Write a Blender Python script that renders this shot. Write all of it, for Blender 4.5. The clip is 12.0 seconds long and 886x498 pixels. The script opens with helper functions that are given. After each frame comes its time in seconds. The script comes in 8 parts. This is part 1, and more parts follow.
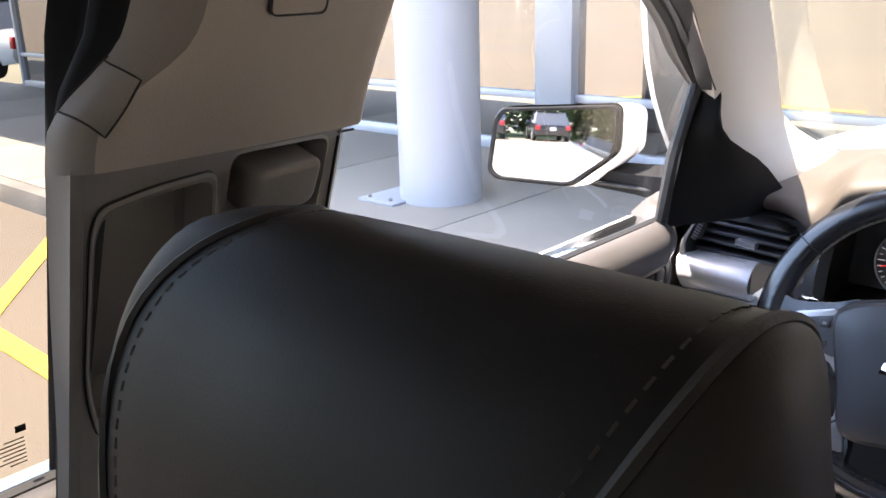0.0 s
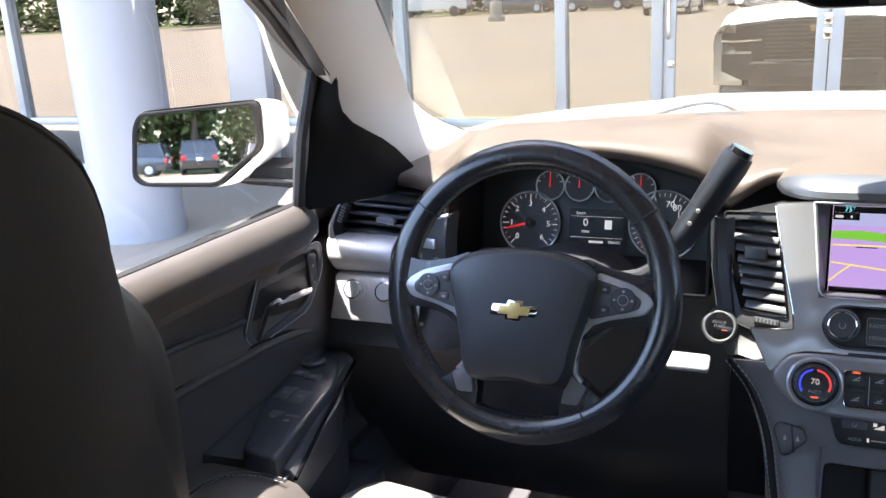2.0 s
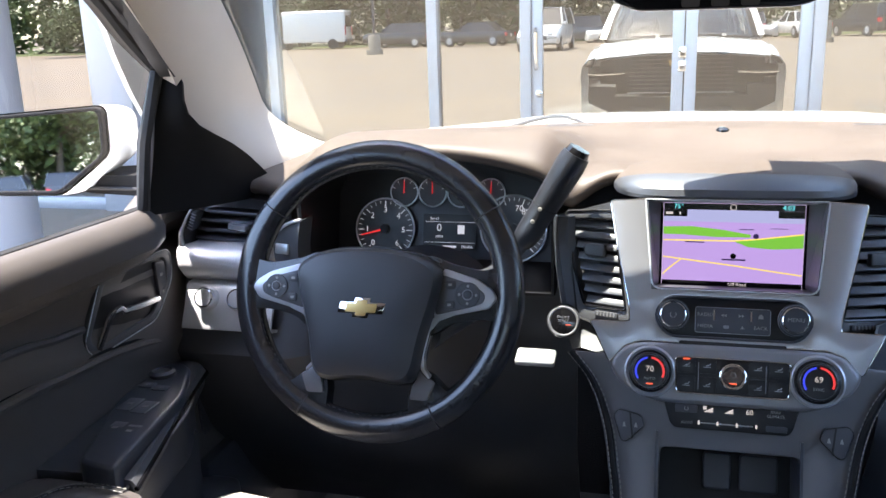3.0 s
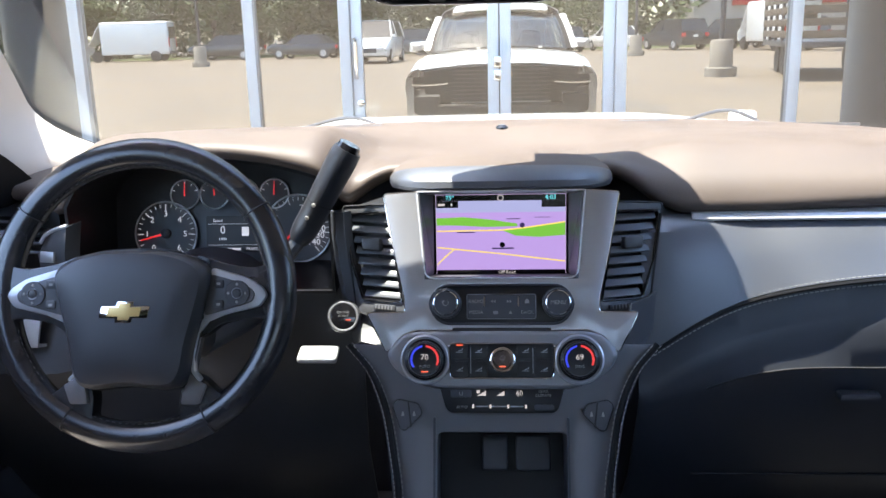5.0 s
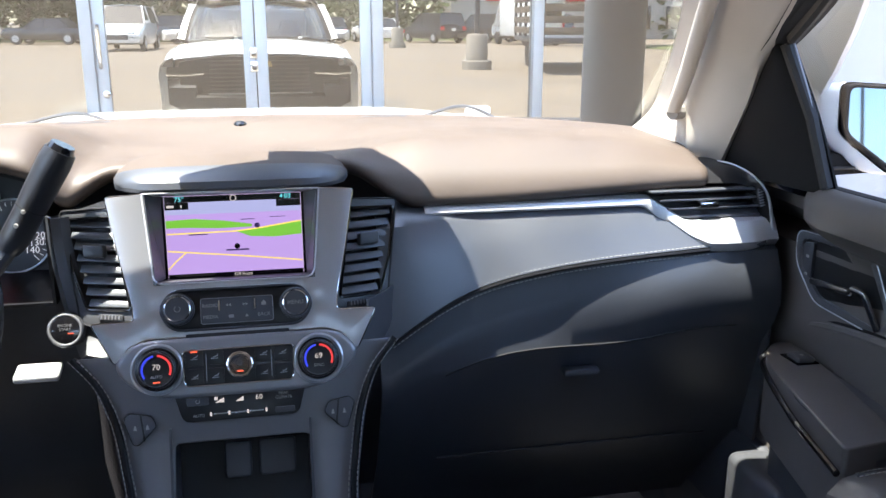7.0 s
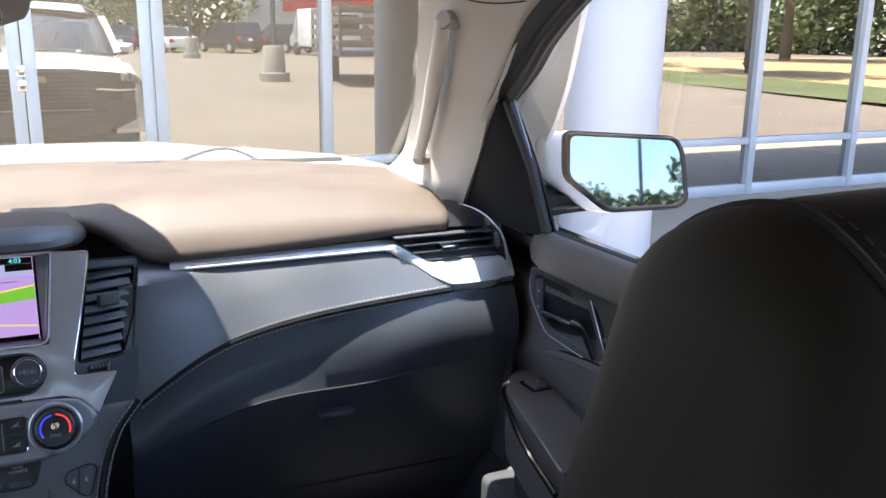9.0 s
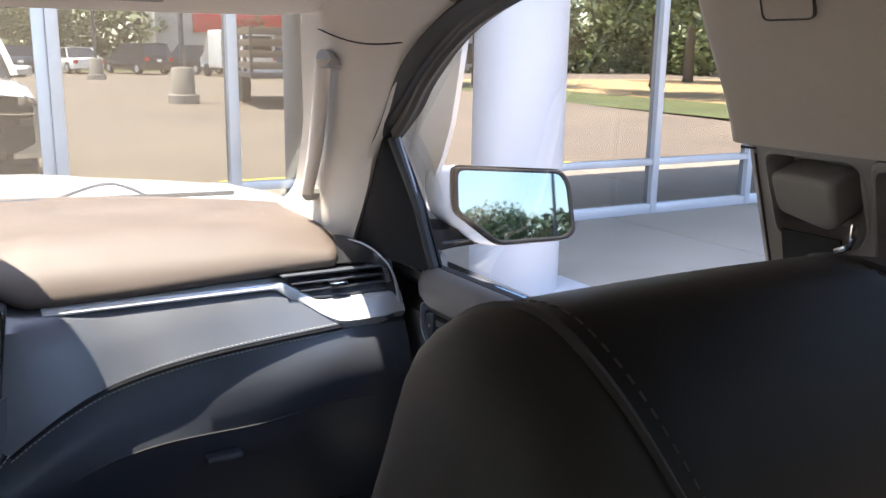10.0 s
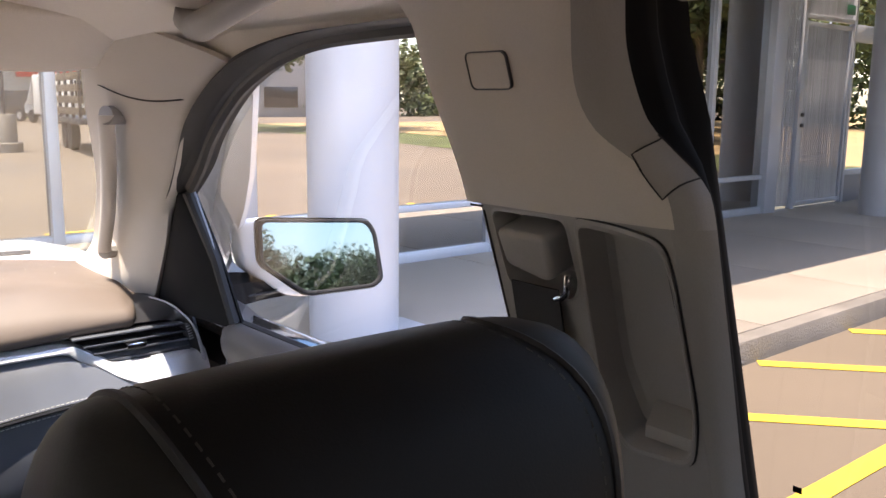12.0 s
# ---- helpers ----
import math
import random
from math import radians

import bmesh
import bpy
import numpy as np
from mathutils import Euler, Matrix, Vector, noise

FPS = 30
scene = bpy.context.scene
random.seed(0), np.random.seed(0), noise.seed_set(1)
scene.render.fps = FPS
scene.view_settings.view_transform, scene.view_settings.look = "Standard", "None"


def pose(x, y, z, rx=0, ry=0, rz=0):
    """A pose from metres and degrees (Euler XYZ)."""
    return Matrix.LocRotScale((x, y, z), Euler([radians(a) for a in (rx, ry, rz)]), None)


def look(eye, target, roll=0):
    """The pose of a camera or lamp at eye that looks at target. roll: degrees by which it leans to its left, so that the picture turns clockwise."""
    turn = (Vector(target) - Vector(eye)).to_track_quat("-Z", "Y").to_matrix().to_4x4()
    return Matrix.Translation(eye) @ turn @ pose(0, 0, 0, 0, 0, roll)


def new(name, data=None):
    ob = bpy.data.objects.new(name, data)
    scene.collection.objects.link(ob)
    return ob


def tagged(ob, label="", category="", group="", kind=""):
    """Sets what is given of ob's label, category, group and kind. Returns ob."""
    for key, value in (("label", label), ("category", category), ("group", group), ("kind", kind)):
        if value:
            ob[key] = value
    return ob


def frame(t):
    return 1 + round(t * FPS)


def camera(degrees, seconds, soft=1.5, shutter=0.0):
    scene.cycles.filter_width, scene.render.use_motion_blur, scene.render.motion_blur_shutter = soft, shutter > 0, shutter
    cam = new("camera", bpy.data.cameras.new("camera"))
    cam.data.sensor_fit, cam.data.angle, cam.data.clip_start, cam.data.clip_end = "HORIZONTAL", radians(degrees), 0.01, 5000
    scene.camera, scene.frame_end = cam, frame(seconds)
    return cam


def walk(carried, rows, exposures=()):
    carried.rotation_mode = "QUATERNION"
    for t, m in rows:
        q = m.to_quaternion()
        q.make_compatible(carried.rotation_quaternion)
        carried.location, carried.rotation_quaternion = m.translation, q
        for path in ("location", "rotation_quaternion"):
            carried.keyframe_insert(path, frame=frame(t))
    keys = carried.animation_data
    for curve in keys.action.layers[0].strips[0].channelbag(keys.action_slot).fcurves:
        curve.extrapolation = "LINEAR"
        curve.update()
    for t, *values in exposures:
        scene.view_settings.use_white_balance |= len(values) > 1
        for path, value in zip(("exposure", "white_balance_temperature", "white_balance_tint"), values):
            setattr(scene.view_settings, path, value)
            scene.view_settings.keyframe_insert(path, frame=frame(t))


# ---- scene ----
cam = camera(54.6, 12.0)
PATH = [
    (0, (-0.247, -1.056, 1.61), (-1.521, 0.364, 1.01), -1.6),
    (0.5, (-0.212, -1.047, 1.61), (-1.37, 0.471, 1.014), -2.7),
    (1, (-0.185, -1.039, 1.597), (-1.206, 0.577, 1.009), -3.5),
    (1.5, (-0.154, -1.035, 1.577), (-1.031, 0.667, 1.0), -3.4),
    (1.7, (-0.146, -1.024, 1.583), (-0.968, 0.697, 0.978), -3.1),
    (2, (-0.126, -1.029, 1.559), (-0.884, 0.734, 0.996), -3.2),
    (2.5, (-0.102, -1.03, 1.546), (-0.736, 0.787, 1.001), -2.7),
    (2.8, (-0.103, -1.046, 1.522), (-0.635, 0.816, 1.023), -1.8),
    (3, (-0.081, -1.033, 1.519), (-0.584, 0.836, 1.017), -1.9),
    (3.2, (-0.068, -1.031, 1.518), (-0.532, 0.848, 1.016), -1.9),
    (5, (0.002, -1.027, 1.496), (-0.136, 0.908, 1.011), -1.5),
    (5.5, (0.012, -1.019, 1.493), (0.021, 0.919, 1.0), -1.0),
    (6, (0.021, -1.018, 1.494), (0.168, 0.914, 0.998), -0.8),
    (6.5, (0.035, -1.021, 1.495), (0.302, 0.897, 0.995), -0.6),
    (7, (0.049, -1.026, 1.504), (0.434, 0.869, 0.992), -0.0),
    (7.5, (0.063, -1.038, 1.52), (0.56, 0.831, 1.009), 0.6),
    (7.7, (0.072, -1.044, 1.524), (0.617, 0.812, 1.016), 0.8),
    (9.5, (0.144, -1.088, 1.586), (1.036, 0.639, 1.115), 0.8),
    (10, (0.167, -1.094, 1.594), (1.147, 0.594, 1.155), 1.0),
    (10.5, (0.185, -1.11, 1.599), (1.263, 0.525, 1.194), 1.0),
    (11, (0.202, -1.127, 1.605), (1.369, 0.453, 1.229), 0.8),
    (11.5, (0.213, -1.142, 1.609), (1.444, 0.395, 1.256), 0.7),
    (12, (0.221, -1.145, 1.61), (1.493, 0.36, 1.271), 0.6),
]
walk(cam, [(t, look(eye, target, roll)) for t, eye, target, roll in PATH], [(0.0, 3.41, 6900, 17), (1.8, 3.32, 6700, 15), (5.0, 3.25, 6430, 15), (7.5, 3.31, 6410, 15), (10.5, 3.14, 6880, 19), (12.0, 3.11, 7100, 23)])

# ---------------------------------------------------------------- light
SUN_WAY = Vector((0.25, 0.055, -0.95)).normalized()
world = bpy.data.worlds.new("sky")
scene.world = world
world.use_nodes = True
_n = world.node_tree.nodes
_sky = _n.new("ShaderNodeTexSky")
_sky.sky_type = "NISHITA"
_sky.sun_disc = False
_sky.sun_elevation = math.asin(-SUN_WAY.z)
_sky.sun_rotation = math.atan2(-SUN_WAY.x, -SUN_WAY.y)
_n["Background"].inputs["Strength"].default_value = 0.15
world.node_tree.links.new(_sky.outputs[0], _n["Background"].inputs["Color"])
sun = new("sun", bpy.data.lights.new("sun", "SUN"))
sun.data.energy, sun.data.angle, sun.data.color = 3.5, radians(0.53), (1.0, 0.94, 0.86)
sun.matrix_world = SUN_WAY.to_track_quat("-Z", "Y").to_matrix().to_4x4()


# ---------------------------------------------------------------- materials
def mat(name, color, rough=0.5, metal=0.0, grain=0.0, scale=400.0, bump=0.0, blotch=0.0, blotch_scale=6.0,
        coat=0.0, sheen=0.0, emit=0.0, vary=0.0, spec=0.5):
    """A surface: base colour with fine grain, large blotches, piece-to-piece variation and fine relief."""
    m = bpy.data.materials.new(name)
    m.use_nodes = True
    nt = m.node_tree
    b = nt.nodes["Principled BSDF"]
    b.inputs["Roughness"].default_value = rough
    b.inputs["Metallic"].default_value = metal
    b.inputs["Coat Weight"].default_value = coat
    b.inputs["Sheen Weight"].default_value = sheen
    b.inputs["Specular IOR Level"].default_value = spec
    col = (*color, 1.0)
    b.inputs["Base Color"].default_value = col
    tc = nt.nodes.new("ShaderNodeTexCoord")
    last = None

    def times(value, low, high):
        nonlocal last
        r = nt.nodes.new("ShaderNodeMapRange")
        r.inputs["To Min"].default_value, r.inputs["To Max"].default_value = low, high
        nt.links.new(value, r.inputs["Value"])
        h = nt.nodes.new("ShaderNodeHueSaturation")
        if last is None:
            h.inputs["Color"].default_value = col
        else:
            nt.links.new(last, h.inputs["Color"])
        nt.links.new(r.outputs[0], h.inputs["Value"])
        last = h.outputs[0]
        return r

    if blotch:
        n1 = nt.nodes.new("ShaderNodeTexNoise")
        n1.inputs["Scale"].default_value, n1.inputs["Detail"].default_value = blotch_scale, 6.0
        nt.links.new(tc.outputs["Object"], n1.inputs["Vector"])
        r = times(n1.outputs["Fac"], 1 - blotch, 1 + blotch)
        r.inputs["From Min"].default_value, r.inputs["From Max"].default_value = 0.3, 0.7
        q = nt.nodes.new("ShaderNodeMapRange")
        q.inputs["From Min"].default_value, q.inputs["From Max"].default_value = 0.3, 0.7
        q.inputs["To Min"].default_value, q.inputs["To Max"].default_value = max(0.02, rough * 0.85), min(1.0, rough * 1.15)
        nt.links.new(n1.outputs["Fac"], q.inputs["Value"])
        nt.links.new(q.outputs[0], b.inputs["Roughness"])
    if grain or bump:
        n2 = nt.nodes.new("ShaderNodeTexNoise")
        n2.inputs["Scale"].default_value, n2.inputs["Detail"].default_value = scale, 3.0
        nt.links.new(tc.outputs["Object"], n2.inputs["Vector"])
        if grain:
            times(n2.outputs["Fac"], 1 - grain, 1 + grain)
        if bump:
            bp = nt.nodes.new("ShaderNodeBump")
            bp.inputs["Strength"].default_value, bp.inputs["Distance"].default_value = bump, 0.6 / scale
            nt.links.new(n2.outputs["Fac"], bp.inputs["Height"])
            nt.links.new(bp.outputs[0], b.inputs["Normal"])
    if vary:
        oi = nt.nodes.new("ShaderNodeObjectInfo")
        times(oi.outputs["Random"], 1 - vary, 1 + vary)
    if last is not None:
        nt.links.new(last, b.inputs["Base Color"])
    if emit:
        b.inputs["Emission Color"].default_value = col
        b.inputs["Emission Strength"].default_value = emit
    return m


def brushed(name, color, rough, stretch, metal=0.40):
    """Satin metal paint with faint streaks along one axis."""
    m = mat(name, color, rough, metal, 0.0)
    nt = m.node_tree
    b = nt.nodes["Principled BSDF"]
    tc = nt.nodes.new("ShaderNodeTexCoord")
    mp = nt.nodes.new("ShaderNodeMapping")
    mp.inputs["Scale"].default_value = stretch
    n = nt.nodes.new("ShaderNodeTexNoise")
    n.inputs["Scale"].default_value = 25.0
    n.inputs["Detail"].default_value = 1.0
    r = nt.nodes.new("ShaderNodeMapRange")
    r.inputs["To Min"].default_value, r.inputs["To Max"].default_value = rough * 0.9, rough * 1.12
    nt.links.new(tc.outputs["Object"], mp.inputs["Vector"])
    nt.links.new(mp.outputs[0], n.inputs["Vector"])
    nt.links.new(n.outputs["Fac"], r.inputs["Value"])
    nt.links.new(r.outputs[0], b.inputs["Roughness"])
    return m


def pane_mat(name, tint, ior=1.5, gloss=1.0, add=0.0, rough=0.0):
    """Thin clear glass: see-through with a reflection by Fresnel, plus a coating's constant share."""
    m = bpy.data.materials.new(name)
    m.use_nodes = True
    nt = m.node_tree
    nt.nodes.remove(nt.nodes["Principled BSDF"])
    out = nt.nodes["Material Output"]
    tr = nt.nodes.new("ShaderNodeBsdfTransparent")
    tr.inputs["Color"].default_value = (*tint, 1)
    gl = nt.nodes.new("ShaderNodeBsdfGlossy")
    gl.inputs["Roughness"].default_value = rough
    gl.inputs["Color"].default_value = (gloss, gloss * 0.985, gloss * 0.955, 1)
    lw = nt.nodes.new("ShaderNodeLayerWeight")
    lw.inputs["Blend"].default_value = 0.5
    pw = nt.nodes.new("ShaderNodeMath")
    pw.operation = "POWER"
    pw.inputs[1].default_value = 4.0
    ma = nt.nodes.new("ShaderNodeMath")
    ma.operation, ma.use_clamp = "MULTIPLY_ADD", True
    f0 = ((ior - 1) / (ior + 1)) ** 2
    ma.inputs[1].default_value = 1 - f0 - add
    ma.inputs[2].default_value = f0 + add
    mx = nt.nodes.new("ShaderNodeMixShader")
    nt.links.new(lw.outputs["Facing"], pw.inputs[0])
    nt.links.new(pw.outputs[0], ma.inputs[0])
    nt.links.new(ma.outputs[0], mx.inputs[0])
    nt.links.new(tr.outputs[0], mx.inputs[1])
    nt.links.new(gl.outputs[0], mx.inputs[2])
    nt.links.new(mx.outputs[0], out.inputs["Surface"])
    return m


M_PAD = mat("brown_soft_vinyl", (0.088, 0.066, 0.054), 0.62, grain=0.06, scale=900, bump=0.25, blotch=0.10, blotch_scale=9)
M_BLACK = mat("black_moulded_plastic", (0.050, 0.052, 0.060), 0.42, grain=0.10, scale=1200, bump=0.2, blotch=0.12, blotch_scale=14)
M_CHAR = mat("charcoal_soft_plastic", (0.066, 0.068, 0.075), 0.38, grain=0.08, scale=1100, bump=0.25, blotch=0.10, blotch_scale=10)
M_LEATHER = mat("black_leather", (0.0060, 0.0062, 0.0076), 0.46, grain=0.10, scale=900, bump=0.10, blotch=0.15, blotch_scale=12, spec=0.26)
M_SATIN = mat("satin_dash_vinyl", (0.056, 0.061, 0.073), 0.40, grain=0.06, scale=1100, bump=0.2, blotch=0.08, blotch_scale=9, spec=1.0)
M_SATIN_B = mat("satin_black_dash_vinyl", (0.034, 0.038, 0.048), 0.40, grain=0.06, scale=1100, bump=0.2, blotch=0.08, blotch_scale=9, spec=0.8)
# The door colour is raised and warmed to carry light bounced in the cabin.
M_DOOR = mat("bounce_warmed_door_vinyl", (0.092, 0.082, 0.077), 0.42, grain=0.08, scale=1000, bump=0.25, blotch=0.10, blotch_scale=9)
M_LEATHER_S = mat("charcoal_leather", (0.020, 0.020, 0.020), 0.55, grain=0.10, scale=900, bump=0.10, blotch=0.12, blotch_scale=12, spec=0.3)
M_WHEEL = mat("steering_wheel_leather", (0.020, 0.020, 0.023), 0.23, grain=0.06, scale=900, bump=0.08, blotch=0.10, blotch_scale=18, spec=0.75)
M_LEVER = mat("dark_rubbery_grip", (0.022, 0.023, 0.028), 0.38, grain=0.06, scale=900, bump=0.15, blotch=0.10, blotch_scale=20)
M_SPOKE = brushed("satin_spoke_silver", (0.46, 0.47, 0.50), 0.30, (3, 3, 1), 0.55)
M_PANEL = mat("matt_black_control_panel", (0.012, 0.012, 0.014), 0.32, blotch=0.06, spec=0.4)
M_CONSOLE = brushed("dark_satin_console", (0.150, 0.148, 0.155), 0.38, (1, 3, 3), 0.30)
M_PIANO = mat("gloss_black_plastic", (0.008, 0.008, 0.010), 0.12, coat=0.4, blotch=0.1)
M_SILVER = brushed("satin_silver_trim", (0.60, 0.61, 0.64), 0.36, (1, 3, 3))
M_DSILVER = brushed("dark_satin_trim", (0.24, 0.24, 0.255), 0.36, (1, 3, 3))
M_FASCIA = brushed("brushed_silver_fascia", (0.46, 0.47, 0.50), 0.30, (1, 6, 6), 0.70)
M_CHROME = mat("chrome", (0.75, 0.76, 0.78), 0.09, 1.0)
M_GREY = mat("light_grey_pillar_trim", (0.52, 0.475, 0.425), 0.62, grain=0.05, scale=700, bump=0.2, blotch=0.06, blotch_scale=7)
M_GREYD = mat("mid_grey_pillar_trim", (0.29, 0.275, 0.26), 0.55, grain=0.05, scale=700, bump=0.2, blotch=0.06, blotch_scale=7)
M_HEAD = mat("headliner_fabric", (0.64, 0.585, 0.52), 0.95, grain=0.10, scale=500, bump=0.4, blotch=0.05, sheen=0.3)
M_RUBBER = mat("black_rubber_seal", (0.016, 0.016, 0.018), 0.6, grain=0.1, scale=600, bump=0.2, blotch=0.1)
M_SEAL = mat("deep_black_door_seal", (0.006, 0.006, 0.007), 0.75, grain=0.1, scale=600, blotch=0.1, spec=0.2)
M_STITCH = mat("pale_stitching_thread", (0.30, 0.29, 0.275), 0.8, grain=0.1, scale=900, blotch=0.1)
M_THREAD = mat("dark_grey_thread", (0.06, 0.059, 0.058), 0.8, grain=0.1, scale=900, blotch=0.1)
M_SEAT = mat("grey_leather", (0.27, 0.255, 0.235), 0.5, grain=0.06, scale=420, bump=0.3, blotch=0.08)
M_CARPET = mat("black_carpet", (0.07, 0.07, 0.076), 1.0, grain=0.3, scale=300, bump=0.6, blotch=0.2)
M_PAINT = mat("white_car_paint", (0.80, 0.80, 0.79), 0.22, coat=0.8, blotch=0.02, blotch_scale=2)
M_WEB = mat("black_belt_webbing", (0.018, 0.018, 0.020), 0.8, grain=0.2, scale=700, bump=0.5, blotch=0.1)
M_ASPHALT = mat("worn_asphalt", (0.150, 0.120, 0.088), 0.9, grain=0.30, scale=90, bump=0.5, blotch=0.16, blotch_scale=0.35)
M_CONC = mat("pale_concrete", (0.27, 0.24, 0.20), 0.85, grain=0.10, scale=60, bump=0.3, blotch=0.10, blotch_scale=1.2)
M_KERB = mat("weathered_kerb_concrete", (0.20, 0.185, 0.165), 0.92, grain=0.35, scale=70, bump=0.8, blotch=0.2, blotch_scale=3)
M_YELLOW = mat("yellow_road_paint", (0.72, 0.50, 0.045), 0.75, grain=0.12, scale=120, bump=0.3, blotch=0.10, blotch_scale=5)
M_COLUMN = mat("pale_painted_column", (0.33, 0.335, 0.355), 0.45, grain=0.02, scale=80, blotch=0.03, blotch_scale=1.5)
M_ALU = mat("anodised_aluminium", (0.46, 0.48, 0.52), 0.42, 0.45, grain=0.03, scale=150, blotch=0.05, blotch_scale=3)
M_WALLIN = mat("unlit_showroom_interior", (0.05, 0.045, 0.04), 0.9, blotch=0.2, blotch_scale=0.7)
M_STUCCO = mat("stucco", (0.42, 0.40, 0.37), 0.9, grain=0.1, scale=50, bump=0.4, blotch=0.06, blotch_scale=1)
M_WS = pane_mat("windscreen_glass", (0.90, 0.93, 0.90), 1.5, add=0.045)
M_TINT = pane_mat("tinted_rear_glass", (0.34, 0.335, 0.31), 1.45)
M_BAND = pane_mat("blue_sun_band", (0.34, 0.33, 0.78), 1.5)
M_SIDE = pane_mat("side_glass", (0.92, 0.94, 0.92), 1.45)
M_STORE = pane_mat("bronze_shop_glass", (0.16, 0.14, 0.11), 1.5, gloss=0.80, add=0.42, rough=0.004)
M_MIRROR_B = mat("blue_tinted_mirror_glass", (0.13, 0.17, 0.20), 0.02, 1.0)
M_MIRROR = mat("mirror_glass", (0.80, 0.83, 0.85), 0.015, 1.0)


# ---------------------------------------------------------------- mesh helpers
HOME = {}


def finish(bm, name, material, smooth=32):
    bmesh.ops.recalc_face_normals(bm, faces=bm.faces)
    me = bpy.data.meshes.new(name)
    bm.to_mesh(me)
    bm.free()
    me.materials.append(material)
    if smooth:
        me.polygons.foreach_set("use_smooth", [True] * len(me.polygons))
        me.set_sharp_from_angle(angle=radians(smooth))
    return me


def thing(name, label, category, at=(0, 0, 0), group="", kind=""):
    ob = new(name)
    ob.empty_display_size = 0.05
    ob.location = at
    HOME[ob] = Vector(at)
    return tagged(ob, label, category, group, kind)


def part(name, bm, material, parent, label="", smooth=32):
    """One mesh, given in world coordinates, under a thing or a part."""
    home = HOME[parent]
    bmesh.ops.translate(bm, verts=bm.verts, vec=-home)
    ob = new(name, finish(bm, name, material, smooth))
    ob.parent = parent
    HOME[ob] = home
    if label:
        ob["label"] = label
    return ob


def solid(name, bm, material, label, category, kind="", group="", smooth=32):
    """A thing that is one mesh; its origin lies at the middle of its base."""
    lo = Vector([min(v.co[i] for v in bm.verts) for i in range(3)])
    hi = Vector([max(v.co[i] for v in bm.verts) for i in range(3)])
    at = Vector(((lo.x + hi.x) / 2, (lo.y + hi.y) / 2, lo.z))
    bmesh.ops.translate(bm, verts=bm.verts, vec=-at)
    ob = new(name, finish(bm, name, material, smooth))
    ob.location = at
    HOME[ob] = at
    return tagged(ob, label, category, group, kind)


def join(*bms):
    out = bms[0]
    for b in bms[1:]:
        me = bpy.data.meshes.new("t")
        b.to_mesh(me)
        b.free()
        out.from_mesh(me)
        bpy.data.meshes.remove(me)
    return out


def moved(bm, m):
    bmesh.ops.transform(bm, matrix=m, verts=bm.verts)
    return bm


def mirrored(bm):
    for v in bm.verts:
        v.co.x = -v.co.x
    bmesh.ops.reverse_faces(bm, faces=bm.faces)
    return bm


def side(bm, s):
    return bm if s > 0 else mirrored(bm)


def bevelled(bm, width, seg=2, angle=30):
    if width > 0:
        es = [e for e in bm.edges if len(e.link_faces) == 2 and e.calc_face_angle(0) > radians(angle)]
        bmesh.ops.bevel(bm, geom=es, offset=width, segments=seg, profile=0.5, affect="EDGES", clamp_overlap=True)
    return bm


def box(x0, x1, y0, y1, z0, z1, bev=0.0, seg=2):
    bm = bmesh.new()
    bmesh.ops.create_cube(bm, size=1)
    for v in bm.verts:
        v.co = Vector((x0 + (v.co.x + 0.5) * (x1 - x0), y0 + (v.co.y + 0.5) * (y1 - y0), z0 + (v.co.z + 0.5) * (z1 - z0)))
    return bevelled(bm, bev, seg)


def prism(outline, depth, m=Matrix(), bev=0.0, seg=2, holes=()):
    """A plate: an outline in u, v, from w = 0 to w = -depth, laid into the world by m. Holes are cut through."""
    bm = bmesh.new()
    loops = [outline, *holes]
    edges = []
    for loop in loops:
        vs = [bm.verts.new((u, v, 0)) for u, v in loop]
        edges += [bm.edges.new((vs[i], vs[(i + 1) % len(vs)])) for i in range(len(vs))]
    bmesh.ops.triangle_fill(bm, edges=edges, use_beauty=True)
    if not holes:
        bmesh.ops.dissolve_limit(bm, angle_limit=0.01, verts=bm.verts, edges=bm.edges)
    ext = bmesh.ops.extrude_face_region(bm, geom=list(bm.faces))
    for v in [g for g in ext["geom"] if isinstance(g, bmesh.types.BMVert)]:
        v.co.z -= depth
    bmesh.ops.recalc_face_normals(bm, faces=bm.faces)
    bevelled(bm, bev, seg, 40)
    return moved(bm, m)


def rounded(points, r, n=4):
    """An outline with rounded corners; r is one radius or one for each corner."""
    out = []
    k = len(points)
    for i, p in enumerate(points):
        p, a, b = Vector(p), Vector(points[i - 1]), Vector(points[(i + 1) % k])
        rr = r[i] if isinstance(r, (list, tuple)) else r
        da, db = (a - p), (b - p)
        rr = min(rr, da.length * 0.45, db.length * 0.45)
        s, e = p + da.normalized() * rr, p + db.normalized() * rr
        for j in range(n + 1):
            t = j / n
            out.append(tuple(s * (1 - t) ** 2 + p * 2 * t * (1 - t) + e * t * t))
    return out


def rect(u0, u1, v0, v1, r=0.0, n=4):
    pts = [(u0, v0), (u1, v0), (u1, v1), (u0, v1)]
    return rounded(pts, r, n) if r else pts


def disc(cu, cv, r, n=32):
    return [(cu + r * math.cos(2 * math.pi * i / n), cv + r * math.sin(2 * math.pi * i / n)) for i in range(n)]


